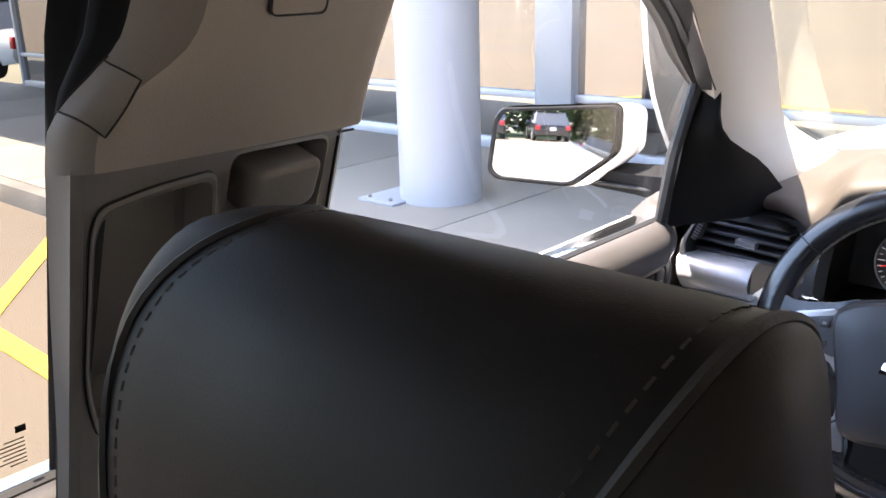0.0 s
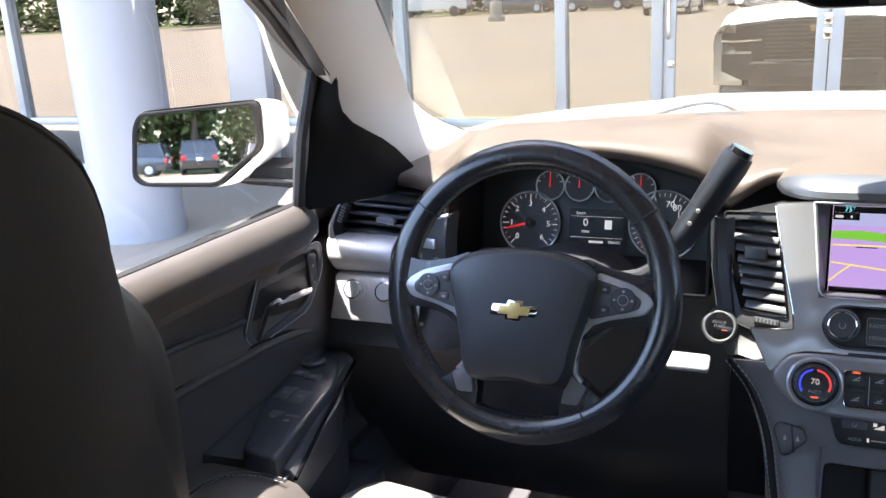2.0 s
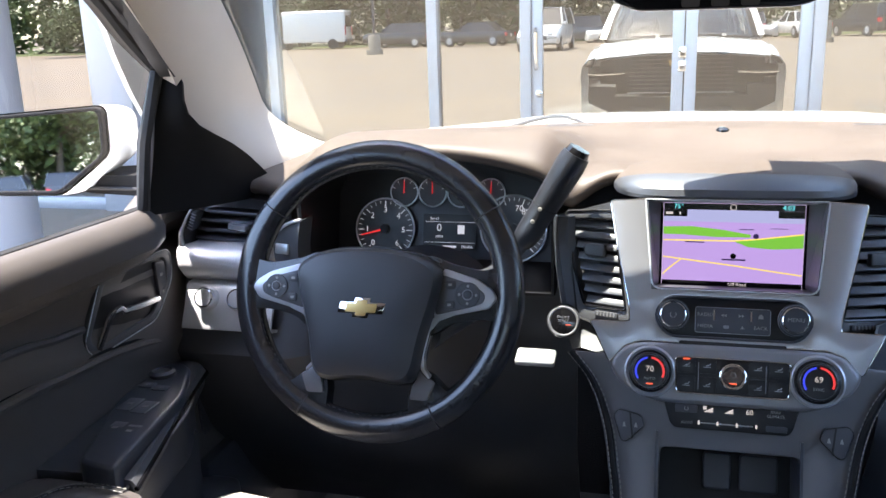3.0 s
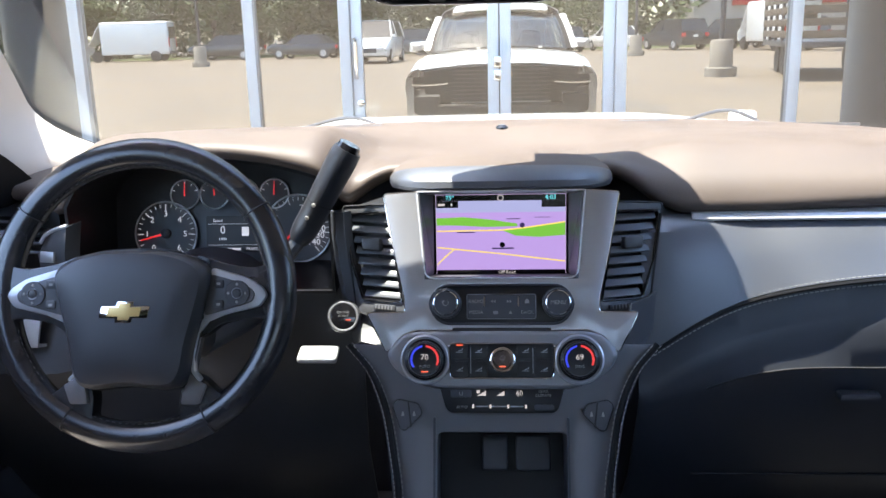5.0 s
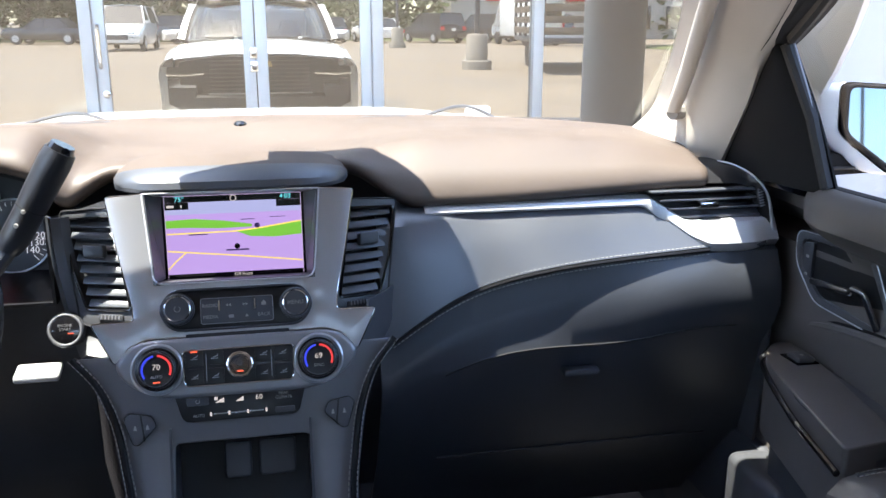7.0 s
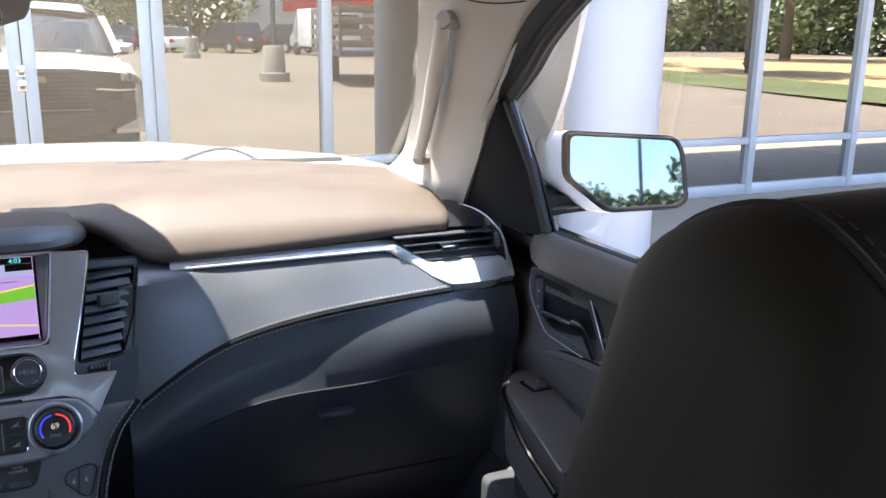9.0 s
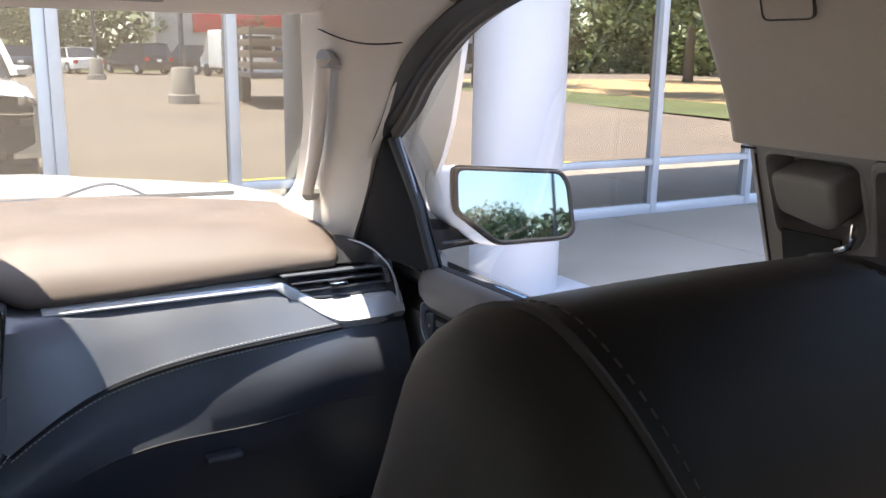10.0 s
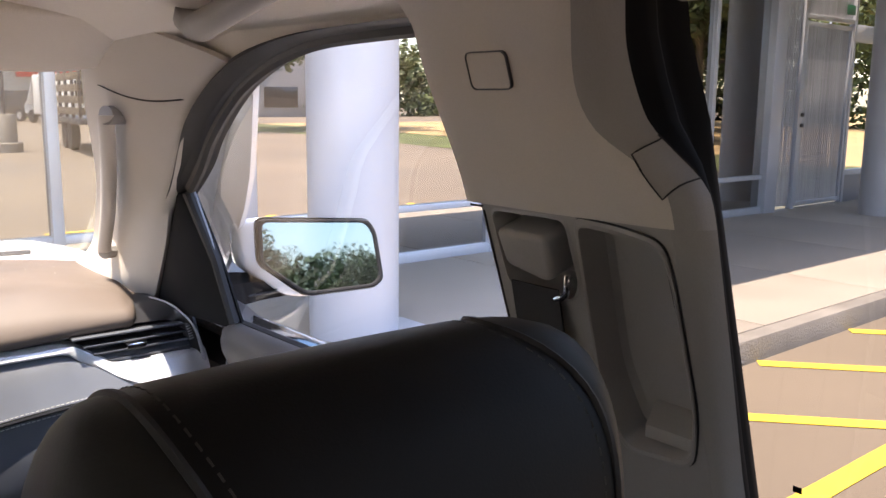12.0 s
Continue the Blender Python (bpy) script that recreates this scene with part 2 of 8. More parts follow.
def loft(rows, closed_u=False, closed_v=False, caps=False, thick=0.0):
    """A skin through rows of points; thick gives it a second side."""
    bm = bmesh.new()
    g = [[bm.verts.new(p) for p in row] for row in rows]
    nu, nv = len(g), len(g[0])
    for i in range(nu if closed_u else nu - 1):
        for j in range(nv if closed_v else nv - 1):
            q = [g[i][j], g[(i + 1) % nu][j], g[(i + 1) % nu][(j + 1) % nv], g[i][(j + 1) % nv]]
            try:
                bm.faces.new(q)
            except ValueError:
                pass
    if caps:
        for row in (g[0], g[-1]):
            try:
                bm.faces.new(row)
            except ValueError:
                pass
    bmesh.ops.recalc_face_normals(bm, faces=bm.faces)
    if thick:
        bmesh.ops.solidify(bm, geom=list(bm.faces), thickness=thick)
    return bm


def tube(points, r, n=8, closed=False, squash=1.0):
    """A round bar along points; r is a number or one for each point."""
    pts = [Vector(p) for p in points]
    k = len(pts)
    rows = []
    up = Vector((0, 0, 1))
    for i, p in enumerate(pts):
        a = pts[i - 1] if (i or closed) else pts[i]
        b = pts[(i + 1) % k] if (i < k - 1 or closed) else pts[i]
        d = (b - a).normalized()
        s = d.cross(up)
        if s.length < 0.05:
            s = d.cross(Vector((0, 1, 0)))
        s.normalize()
        t = s.cross(d)
        rr = r[i] if isinstance(r, (list, tuple)) else r
        rows.append([p + s * rr * math.cos(2 * math.pi * j / n) + t * rr * squash * math.sin(2 * math.pi * j / n) for j in range(n)])
    return loft(rows, closed_u=closed, closed_v=True, caps=not closed)


def lathe(profile, m=Matrix(), n=32):
    """Turned about w: profile of (radius, w)."""
    rows = [[Vector((r * math.cos(2 * math.pi * j / n), r * math.sin(2 * math.pi * j / n), w)) for j in range(n)] for r, w in profile]
    bm = loft(rows, closed_v=True, caps=True)
    return moved(bm, m)


def curve(points, n=24):
    """A smooth line through points (Catmull-Rom)."""
    p = [Vector(q) for q in points]
    p = [p[0] * 2 - p[1], *p, p[-1] * 2 - p[-2]]
    out = []
    spans = len(p) - 3
    for i in range(n + 1):
        f = i / n * spans
        k = min(int(f), spans - 1)
        t = f - k
        a, b, c, d = p[k:k + 4]
        out.append(0.5 * (2 * b + (c - a) * t + (2 * a - 5 * b + 4 * c - d) * t * t + (3 * b - a - 3 * c + d) * t ** 3))
    return out


def step(a, b, v):
    t = max(0.0, min(1.0, (v - a) / (b - a)))
    return t * t * (3 - 2 * t)


def stitches(points, r=0.0005, length=0.0045, gap=0.0022):
    """A row of single stitches along a line."""
    pts = [Vector(p) for p in points]
    runs, run, on, left = [], [pts[0]], True, length
    for a, b in zip(pts, pts[1:]):
        d = (b - a).length
        s = 0.0
        while d - s > left:
            s += left
            q = a.lerp(b, s / d)
            if on:
                runs.append((run[0], q))
            run = [q]
            on = not on
            left = length if on else gap
        left -= d - s
    bm = bmesh.new()
    for a, b in runs:
        d = (b - a).normalized()
        s = d.cross(Vector((0.3, -0.9, 0.4))).normalized() * r
        t = d.cross(s).normalized() * r
        vs = [[bm.verts.new(p + o) for o in (s, t, -s, -t)] for p in (a, b)]
        for j in range(4):
            bm.faces.new((vs[0][j], vs[0][(j + 1) % 4], vs[1][(j + 1) % 4], vs[1][j]))
        bm.faces.new(vs[0])
        bm.faces.new(vs[1][::-1])
    return bm


def frame_at(origin, u, v):
    """A matrix whose u, v and w = u x v axes start at origin."""
    u = Vector(u).normalized()
    v = Vector(v).normalized()
    w = u.cross(v).normalized()
    v = w.cross(u)
    return Matrix(((u.x, v.x, w.x, origin[0]), (u.y, v.y, w.y, origin[1]), (u.z, v.z, w.z, origin[2]), (0, 0, 0, 1)))


def lettering(name, text, size, m, material, parent, label="", align="CENTER"):
    """Flat raised writing with the built-in font."""
    cu = bpy.data.curves.new(name, "FONT")
    cu.body, cu.size, cu.extrude, cu.align_x, cu.align_y = text, size, 0.0002, align, "CENTER"
    cu.resolution_u = 2
    tmp = bpy.data.objects.new("tmp", cu)
    scene.collection.objects.link(tmp)
    bpy.context.view_layer.update()
    me = bpy.data.meshes.new_from_object(tmp.evaluated_get(bpy.context.evaluated_depsgraph_get()))
    bpy.data.objects.remove(tmp)
    bpy.data.curves.remove(cu)
    bm = bmesh.new()
    bm.from_mesh(me)
    bpy.data.meshes.remove(me)
    return part(name, moved(bm, m), material, parent, label, smooth=0)


# ---------------------------------------------------------------- ground, pavement, shop front
def lot_height(y):
    """The car park rises gently behind the car."""
    return 0.0 if y > -2 else min(0.25, 0.018 * (-2 - y))


KERB_Y, SHOP_Y, PAVE_Z = 1.57, 5.0, 0.15

_ys = [KERB_Y + 0.05, 0.5, -1, -2, -4, -8, -12, -15.89, -24, -32, -50, -90, -200, -600, -2000]
_xs = [-2000, -600, -200, -80, -40, -20, -10, -5, 0, 5, 10, 20, 40, 80, 200, 600, 2000]
solid("ground", loft([[(x, y, lot_height(y)) for x in _xs] for y in _ys]), M_ASPHALT,
      "worn brown-grey asphalt of the car park", "asphalt", "structure")
pave = thing("pavement", "pale concrete walkway in front of the shop", "pavement", (0, KERB_Y, 0), kind="structure")
part("slab_bed", box(-60, 60, KERB_Y + 0.16, SHOP_Y + 0.1, -0.1, PAVE_Z - 0.012), M_KERB, pave)
part("kerb", bevelled(prism([(KERB_Y, -0.1), (KERB_Y + 0.16, -0.1), (KERB_Y + 0.16, PAVE_Z), (KERB_Y + 0.03, PAVE_Z)], 120,
     frame_at((60, 0, 0), (0, 1, 0), (0, 0, 1))), 0.012), M_KERB, pave, "rough weathered concrete kerb")
for i in range(-9, 12):
    part("slab", box(i * 1.83 + 0.006, i * 1.83 + 1.824, KERB_Y + 0.165, SHOP_Y + 0.02, 0.0, PAVE_Z, 0.006), M_CONC, pave)


def parking_line(x0, y0, x1, y1, w=0.10):
    a, b = Vector((x0, y0, 0)), Vector((x1, y1, 0))
    d = (b - a).normalized()
    s = Vector((-d.y, d.x, 0)) * w / 2
    rows = []
    k = 14
    for i in range(k + 1):
        p = a.lerp(b, i / k)
        h = lot_height(p.y) + 0.004
        e = 0.006 * noise.noise(p * 9)
        rows.append([p + s * (1 + e * 8) + Vector((0, 0, h)), p - s * (1 + e * 6) + Vector((0, 0, h))])
    solid("parking_line", loft(rows, thick=-0.003), M_YELLOW, "yellow painted parking line on the asphalt", "road marking",
          "structure", "painted parking lines", smooth=0)


# hatched islands beside the bay
for x in (3.78, 5.11, 6.36, 7.6):
    parking_line(x, 1.55, x + 1.02, 0.40, 0.11)
parking_line(3.1, 0.42, 5.5, 0.40, 0.11)
for x in (-4.68, -5.95, -7.2):
    parking_line(x, 0.38, x - 1.5, 1.53, 0.11)
parking_line(-3.2, 0.36, -5.6, 0.39, 0.11)

# shop front: posts, rails, glass
shop = thing("shop_front", "grey aluminium shop front with bronze reflective glazing", "shop front", (0, SHOP_Y, PAVE_Z), kind="structure")
TOP = 3.8
POSTS = [-14.6, -13.2, -11.8, -10.4, -9.0, -8.25, -6.9, -4.32, -2.95, -1.72, -1.06, 0.81, 1.95, 3.28, 4.7, 6.0, 7.3, 8.5, 9.74, 11.16]


def post(x, w, d=0.12):
    return box(x - w / 2, x + w / 2, SHOP_Y - d / 2, SHOP_Y + d / 2, PAVE_Z, TOP, 0.004)


for x in POSTS:
    w = 0.36 if abs(x + 4.32) < 0.01 else 0.28 if abs(x - 3.28) < 0.01 or x == 11.16 else 0.075
    part("post", post(x, w, 0.22 if w > 0.2 else 0.12), M_ALU, shop, "wide pale cladding panel" if w > 0.2 else "")
for a, b in zip(POSTS, POSTS[1:]):
    wa = 0.18 if abs(a + 4.32) < 0.01 else 0.14 if abs(a - 3.28) < 0.01 else 0.0375
    wb = 0.18 if abs(b + 4.32) < 0.01 else 0.14 if abs(b - 3.28) < 0.01 or b == 11.16 else 0.0375
    x0, x1 = a + wa, b - wb
    if a == -1.06:
        continue
    part("sill", box(x0, x1, SHOP_Y - 0.055, SHOP_Y + 0.055, PAVE_Z, PAVE_Z + 0.09, 0.004), M_ALU, shop)
    part("rail", box(x0, x1, SHOP_Y - 0.05, SHOP_Y + 0.05, 0.615, 0.675, 0.004), M_ALU, shop)
    part("header", box(x0, x1, SHOP_Y - 0.05, SHOP_Y + 0.05, TOP - 0.1, TOP, 0.004), M_ALU, shop)
    part("pane", box(x0, x1, SHOP_Y - 0.004, SHOP_Y + 0.004, PAVE_Z + 0.09, 0.615), M_STORE, shop, smooth=0)
    part("pane", box(x0, x1, SHOP_Y - 0.004, SHOP_Y + 0.004, 0.675, TOP - 0.1), M_STORE, shop, smooth=0)

DOORS = thing("entrance_door", "pair of glazed aluminium shop doors, closed", "door", (-0.1, SHOP_Y, PAVE_Z), kind="structure")
for s, x0, x1 in ((-1, -1.02, -0.012), (1, -0.004, 0.77)):
    st = 0.075
    part("stile", box(x0, x0 + st, SHOP_Y - 0.03, SHOP_Y + 0.03, PAVE_Z + 0.01, 2.3, 0.004), M_ALU, DOORS)
    part("stile", box(x1 - st, x1, SHOP_Y - 0.03, SHOP_Y + 0.03, PAVE_Z + 0.01, 2.3, 0.004), M_ALU, DOORS)
    part("bottom_rail", box(x0 + st, x1 - st, SHOP_Y - 0.028, SHOP_Y + 0.028, PAVE_Z + 0.01, PAVE_Z + 0.26, 0.004), M_ALU, DOORS)
    part("top_rail", box(x0 + st, x1 - st, SHOP_Y - 0.028, SHOP_Y + 0.028, 2.22, 2.3, 0.004), M_ALU, DOORS)
    part("pane", box(x0 + st, x1 - st, SHOP_Y - 0.004, SHOP_Y + 0.004, PAVE_Z + 0.26, 2.22), M_STORE, DOORS, smooth=0)
part("transom", box(-1.02, 0.77, SHOP_Y - 0.03, SHOP_Y + 0.03, 2.3, 2.4, 0.004), M_ALU, DOORS)
part("pane", box(-1.02, 0.77, SHOP_Y - 0.004, SHOP_Y + 0.004, 2.4, TOP), M_STORE, DOORS, smooth=0)
part("pull_handle", tube([(-0.985, SHOP_Y - 0.03, 1.22), (-0.985, SHOP_Y - 0.075, 1.22), (-0.985, SHOP_Y - 0.08, 1.24), (-0.985, SHOP_Y - 0.08, 1.46),
                                 (-0.985, SHOP_Y - 0.075, 1.48), (-0.985, SHOP_Y - 0.03, 1.48)], 0.013), M_CHROME, DOORS, "bright tubular pull handle")
part("lock_cylinder", lathe([(0.024, 0), (0.024, 0.012), (0.015, 0.016)], frame_at((-0.968, SHOP_Y - 0.03, 1.045), (1, 0, 0), (0, 0, 1)), 20), M_CHROME, DOORS)
for z in (1.18, 1.27):
    part("lock_plate", box(-0.045, 0.005, SHOP_Y - 0.05, SHOP_Y - 0.03, z, z + 0.07, 0.004), M_CHROME, DOORS)

solid("wall_north", box(-15, 11.3, SHOP_Y - 0.15, SHOP_Y + 0.25, TOP, 5.8, 0.01), M_STUCCO, "plain stucco wall above the shop front", "wall", "structure")
# Room added behind the panes; its dimness is put into a near-black colour.
solid("showroom_floor", box(-15, 11.3, SHOP_Y + 0.07, SHOP_Y + 9, 0.05, PAVE_Z), M_WALLIN, "showroom floor behind the glass, coloured near black as unlit", "floor", "structure")
solid("showroom_wall", box(-15, 11.3, SHOP_Y + 9, SHOP_Y + 9.2, 0, 3.4), M_WALLIN, "back wall of the showroom, coloured near black as unlit", "wall", "structure")
solid("showroom_ceiling", box(-15, 11.3, SHOP_Y + 0.26, SHOP_Y + 9.2, TOP, TOP + 0.2), M_WALLIN, "ceiling of the showroom, coloured near black as unlit", "ceiling", "structure")
CAN_Y, CAN_Z = 2.36, 3.75
solid("canopy", box(-60, 17.0, CAN_Y, SHOP_Y - 0.16, CAN_Z, CAN_Z + 0.35, 0.02), M_STUCCO, "flat stucco canopy over the walkway", "canopy", "structure")


def column(x, y, s):
    """A round clad column with an upright joint in its cladding, on a steel base plate."""
    col = thing("column", "round pale grey painted column under the canopy", "column", (x, y, PAVE_Z), group="canopy columns")
    r = 0.285
    a0 = radians(-86)
    n = 40

    def arc(f, g, rad):
        k = 34
        return [(rad * math.cos(f + (g - f) * i / k), rad * math.sin(f + (g - f) * i / k)) for i in range(k + 1)]
    w = 0.016
    part("shaft", prism(arc(a0 + w, a0 + 2 * math.pi - w, r), CAN_Z - PAVE_Z, pose(x, y, CAN_Z)), M_COLUMN, col)
    part("joint_strip", lathe([(r - 0.006, 0), (r - 0.006, CAN_Z - PAVE_Z)], pose(x, y, PAVE_Z), 40), M_KERB, col, "dark open joint in the cladding")
    t = s * 0.16
    part("base_plate", box(x - 0.42 if s < 0 else x + 0.08, x - 0.08 if s < 0 else x + 0.42, y - 0.40, y + 0.05, PAVE_Z, PAVE_Z + 0.02, 0.004), M_COLUMN, col)
    for bx in (-0.36, -0.16):
        part("bolt", lathe([(0.014, 0), (0.014, 0.012), (0.008, 0.018)], pose(x + bx * (1 if s < 0 else -1), y - 0.34, PAVE_Z + 0.02), 8), M_KERB, col)
    return col


column(-4.16, 3.30, -1)
column(3.24, 3.30, 1)
column(12.3, 3.9, 1)


# ---------------------------------------------------------------- the car: shell
# x to the right, y ahead; the screen stands at x = 0, y = 0.09
BELT, ROOF_Z = 1.29, 1.76


def side_x(z):
    """Half width of the inside of the car at a height."""
    bend = 0.0 if z < 1.39 else (z - 1.39) ** 2 / 0.32 if z < 1.55 else z - 1.47
    return 0.775 - 0.10 * (z - BELT) - 0.36 * bend


WIN_TOP = curve([(0.055, 1.474, 0), (-0.034, 1.523, 0), (-0.117, 1.569, 0), (-0.255, 1.627, 0), (-0.403, 1.661, 0), (-0.56, 1.669, 0), (-0.80, 1.668, 0)], 30)


def ws_point(u, v, off=0.0):
    """The windscreen: u from -1 to 1 across, v from 0 at its foot to 1 at its head."""
    xb, xt = 0.765, 0.655
    x = u * (xb + (xt - xb) * v)
    yb = 0.62 - 0.19 * u * u
    yt = -0.02 - 0.07 * u * u
    zb = 1.315 - 0.012 * u * u
    zt = 1.735 - 0.03 * u * u
    bow = 0.035 * math.sin(math.pi * v)
    return Vector((x, yb + (yt - yb) * v + bow * 0.6 + off * 0.55, zb + (zt - zb) * v + bow * 0.8 + off * 0.8))


N_U, N_V = 24, 12
ws = thing("windscreen", "clear raked windscreen with a black edge band", "windscreen", (0, 0.5, 1.3), kind="structure")
part("pane", loft([[ws_point(-1.06 + 2.09 * i / N_U, j / N_V) for i in range(N_U + 1)] for j in range(N_V + 1)], thick=0.004), M_WS, ws)
_b = None
for u0, u1, v0, v1 in ((-1.06, 1.03, -0.03, 0.012), (-1.15, -1.035, 0.012, 1.03), (0.985, 1.13, 0.012, 1.03), (-1.06, 1.03, 0.95, 1.03)):
    k = loft([[ws_point(u0 + (u1 - u0) * i / 20, v0 + (v1 - v0) * j / 6, -0.006) for i in range(21)] for j in range(7)], thick=0.003)
    _b = join(_b, k) if _b else k
sb = part("sun_band", loft([[ws_point(-0.95 + 1.9 * i / 24, 0.895 + 0.055 * j / 3, -0.006) for i in range(25)] for j in range(4)]), M_BAND, ws, "blue tinted band along the top")
sb.visible_shadow = False
part("edge_band", _b, M_RUBBER, ws, "black ceramic edge band")

# headliner
roof_rows = []
for j in range(11):
    y = -0.06 - 2.6 * j / 10
    roof_rows.append([Vector((x, y - 0.05 * (x / 0.6) ** 2 * (1 if j == 0 else 0), ROOF_Z - 0.010 - 0.058 * (abs(x) / 0.66) ** 4 - (0.018 if j == 0 else 0)))
                      for x in [0.67 * (-1 + i / 10) for i in range(21)]])
roof_rows.insert(0, [ws_point(0.985 * (-1 + i / 10), 0.985, -0.014) for i in range(21)])
solid("ceiling", loft(roof_rows, thick=0.02), M_HEAD, "light grey woven cloth headliner", "headliner", "structure")


FRAME_IN = [(0.131, 1.39), (0.072, 1.466), (-0.085, 1.571), (-0.163, 1.61), (-0.285, 1.65), (-0.397, 1.667), (-0.50, 1.672), (-0.66, 1.673), (-0.80, 1.67)]


def a_pillar(s):
    """Moulded pillar trim from the dashboard's corner up to the headliner, with a grab handle on the passenger's side."""
    th = thing("a_pillar_trim", "light grey moulded windscreen pillar trim" + (" with a grab handle" if s > 0 else ""), "pillar trim",
               (s * 0.7, 0.2, 1.3), "windscreen pillars", "structure")
    rows = []
    k = 28
    outer = curve([(side_x(z) - 0.027, y + (-0.072 if s < 0 else 0.0), z + 0.004) for y, z in [(0.215, 1.285)] + FRAME_IN[:5]], k)
    for i in range(k + 1):
        f = i / k
        v = -0.02 + 1.04 * f
        flare = (0.060 if s > 0 else 0.155) * max(0.0, 1 - max(v, 0.0) / (0.17 if s > 0 else 0.24)) ** 2
        u = (1.022 if s < 0 else 0.952 - 0.075 * step(0.30, 0.98, v)) - flare
        inner = ws_point(u, v, -0.012)
        o = outer[i]
        mid = (inner + o) / 2 + Vector((-0.030, -0.075, 0.01)) * (0.8 - 0.3 * f)
        rows.append([inner * (1 - t) ** 2 + mid * 2 * t * (1 - t) + o * t * t for t in [q / 14 for q in range(15)]] + [o + Vector((0.030, 0.010, 0.0))])
    part("trim", side(loft(rows, thick=0.006), s), M_GREY, th, smooth=60)
    part("glass_edge", side(tube([r[0] + Vector((-0.002, -0.001, 0.001)) for r in rows[:26]], [(0.0045 if s > 0 else 0.0060) - 0.0030 * min(1.0, n / 10) for n in range(26)], 6), s), M_RUBBER, th)
    part("joint_line", side(tube([q + Vector((-0.001, -0.0015, -0.018 * math.sin(math.pi * n / 14))) for n, q in enumerate(rows[22][:15])], 0.0011, 5), s), M_RUBBER, th)
    edge = curve([(0, y, z) for y, z in FRAME_IN[3:]], 22)
    rail = []
    for q in edge:
        a, c = Vector((side_x(q.z) - 0.020, q.y, q.z - 0.002)), Vector((0.545, q.y + 0.01, ROOF_Z - 0.038))
        b = Vector((side_x(q.z) - 0.055, q.y, ROOF_Z - 0.040))
        rail.append([a * (1 - t) ** 2 + b * 2 * t * (1 - t) + c * t * t for t in [n / 8 for n in range(9)]])
    part("roof_rail", side(loft(rail, thick=-0.004), s), M_HEAD, th, "cloth-covered roof rail", smooth=60)
    if s > 0:
        # flat grab handle standing off the trim on two feet
        bar = curve([rows[n][5] + Vector((-0.026, -0.014, 0)) for n in (4, 8, 12, 15, 18)], 20)
        prof = []
        for n, q in enumerate(bar):
            w = 0.016 + 0.004 * math.sin(math.pi * n / 20)
            prof.append([q + Vector((0.010 * math.cos(a), w * math.sin(a), 0)) for a in [2 * math.pi * m / 14 for m in range(14)]])
        hd = part("grab_handle", loft(prof, closed_v=True, caps=True), M_GREY, th, "grey moulded grab handle", smooth=50)
        for n in (4, 18):
            q = rows[n][5]
            part("handle_foot", tube([q + Vector((0.004, 0.0, 0)), q + Vector((-0.026, -0.014, 0))], 0.013, 10), M_GREYD, hd)
    return th


a_pillar(1)
a_pillar(-1)


def door_outline(grow=0.0, sh=0.0):
    """The window opening's edge in y, z, from its foot at the front over the top to the pillar."""
    pts = [(-0.030 + grow * 0.4, BELT), (0.005 + grow * 0.7, 1.38)] + [(p.x + grow * (0.75 if p.x > -0.2 else 0.3), p.y + grow * (0.5 if p.x > 0 else 1.0)) for p in WIN_TOP]
    return [(y + sh * step(BELT, 1.46, z), z) for y, z in pts]


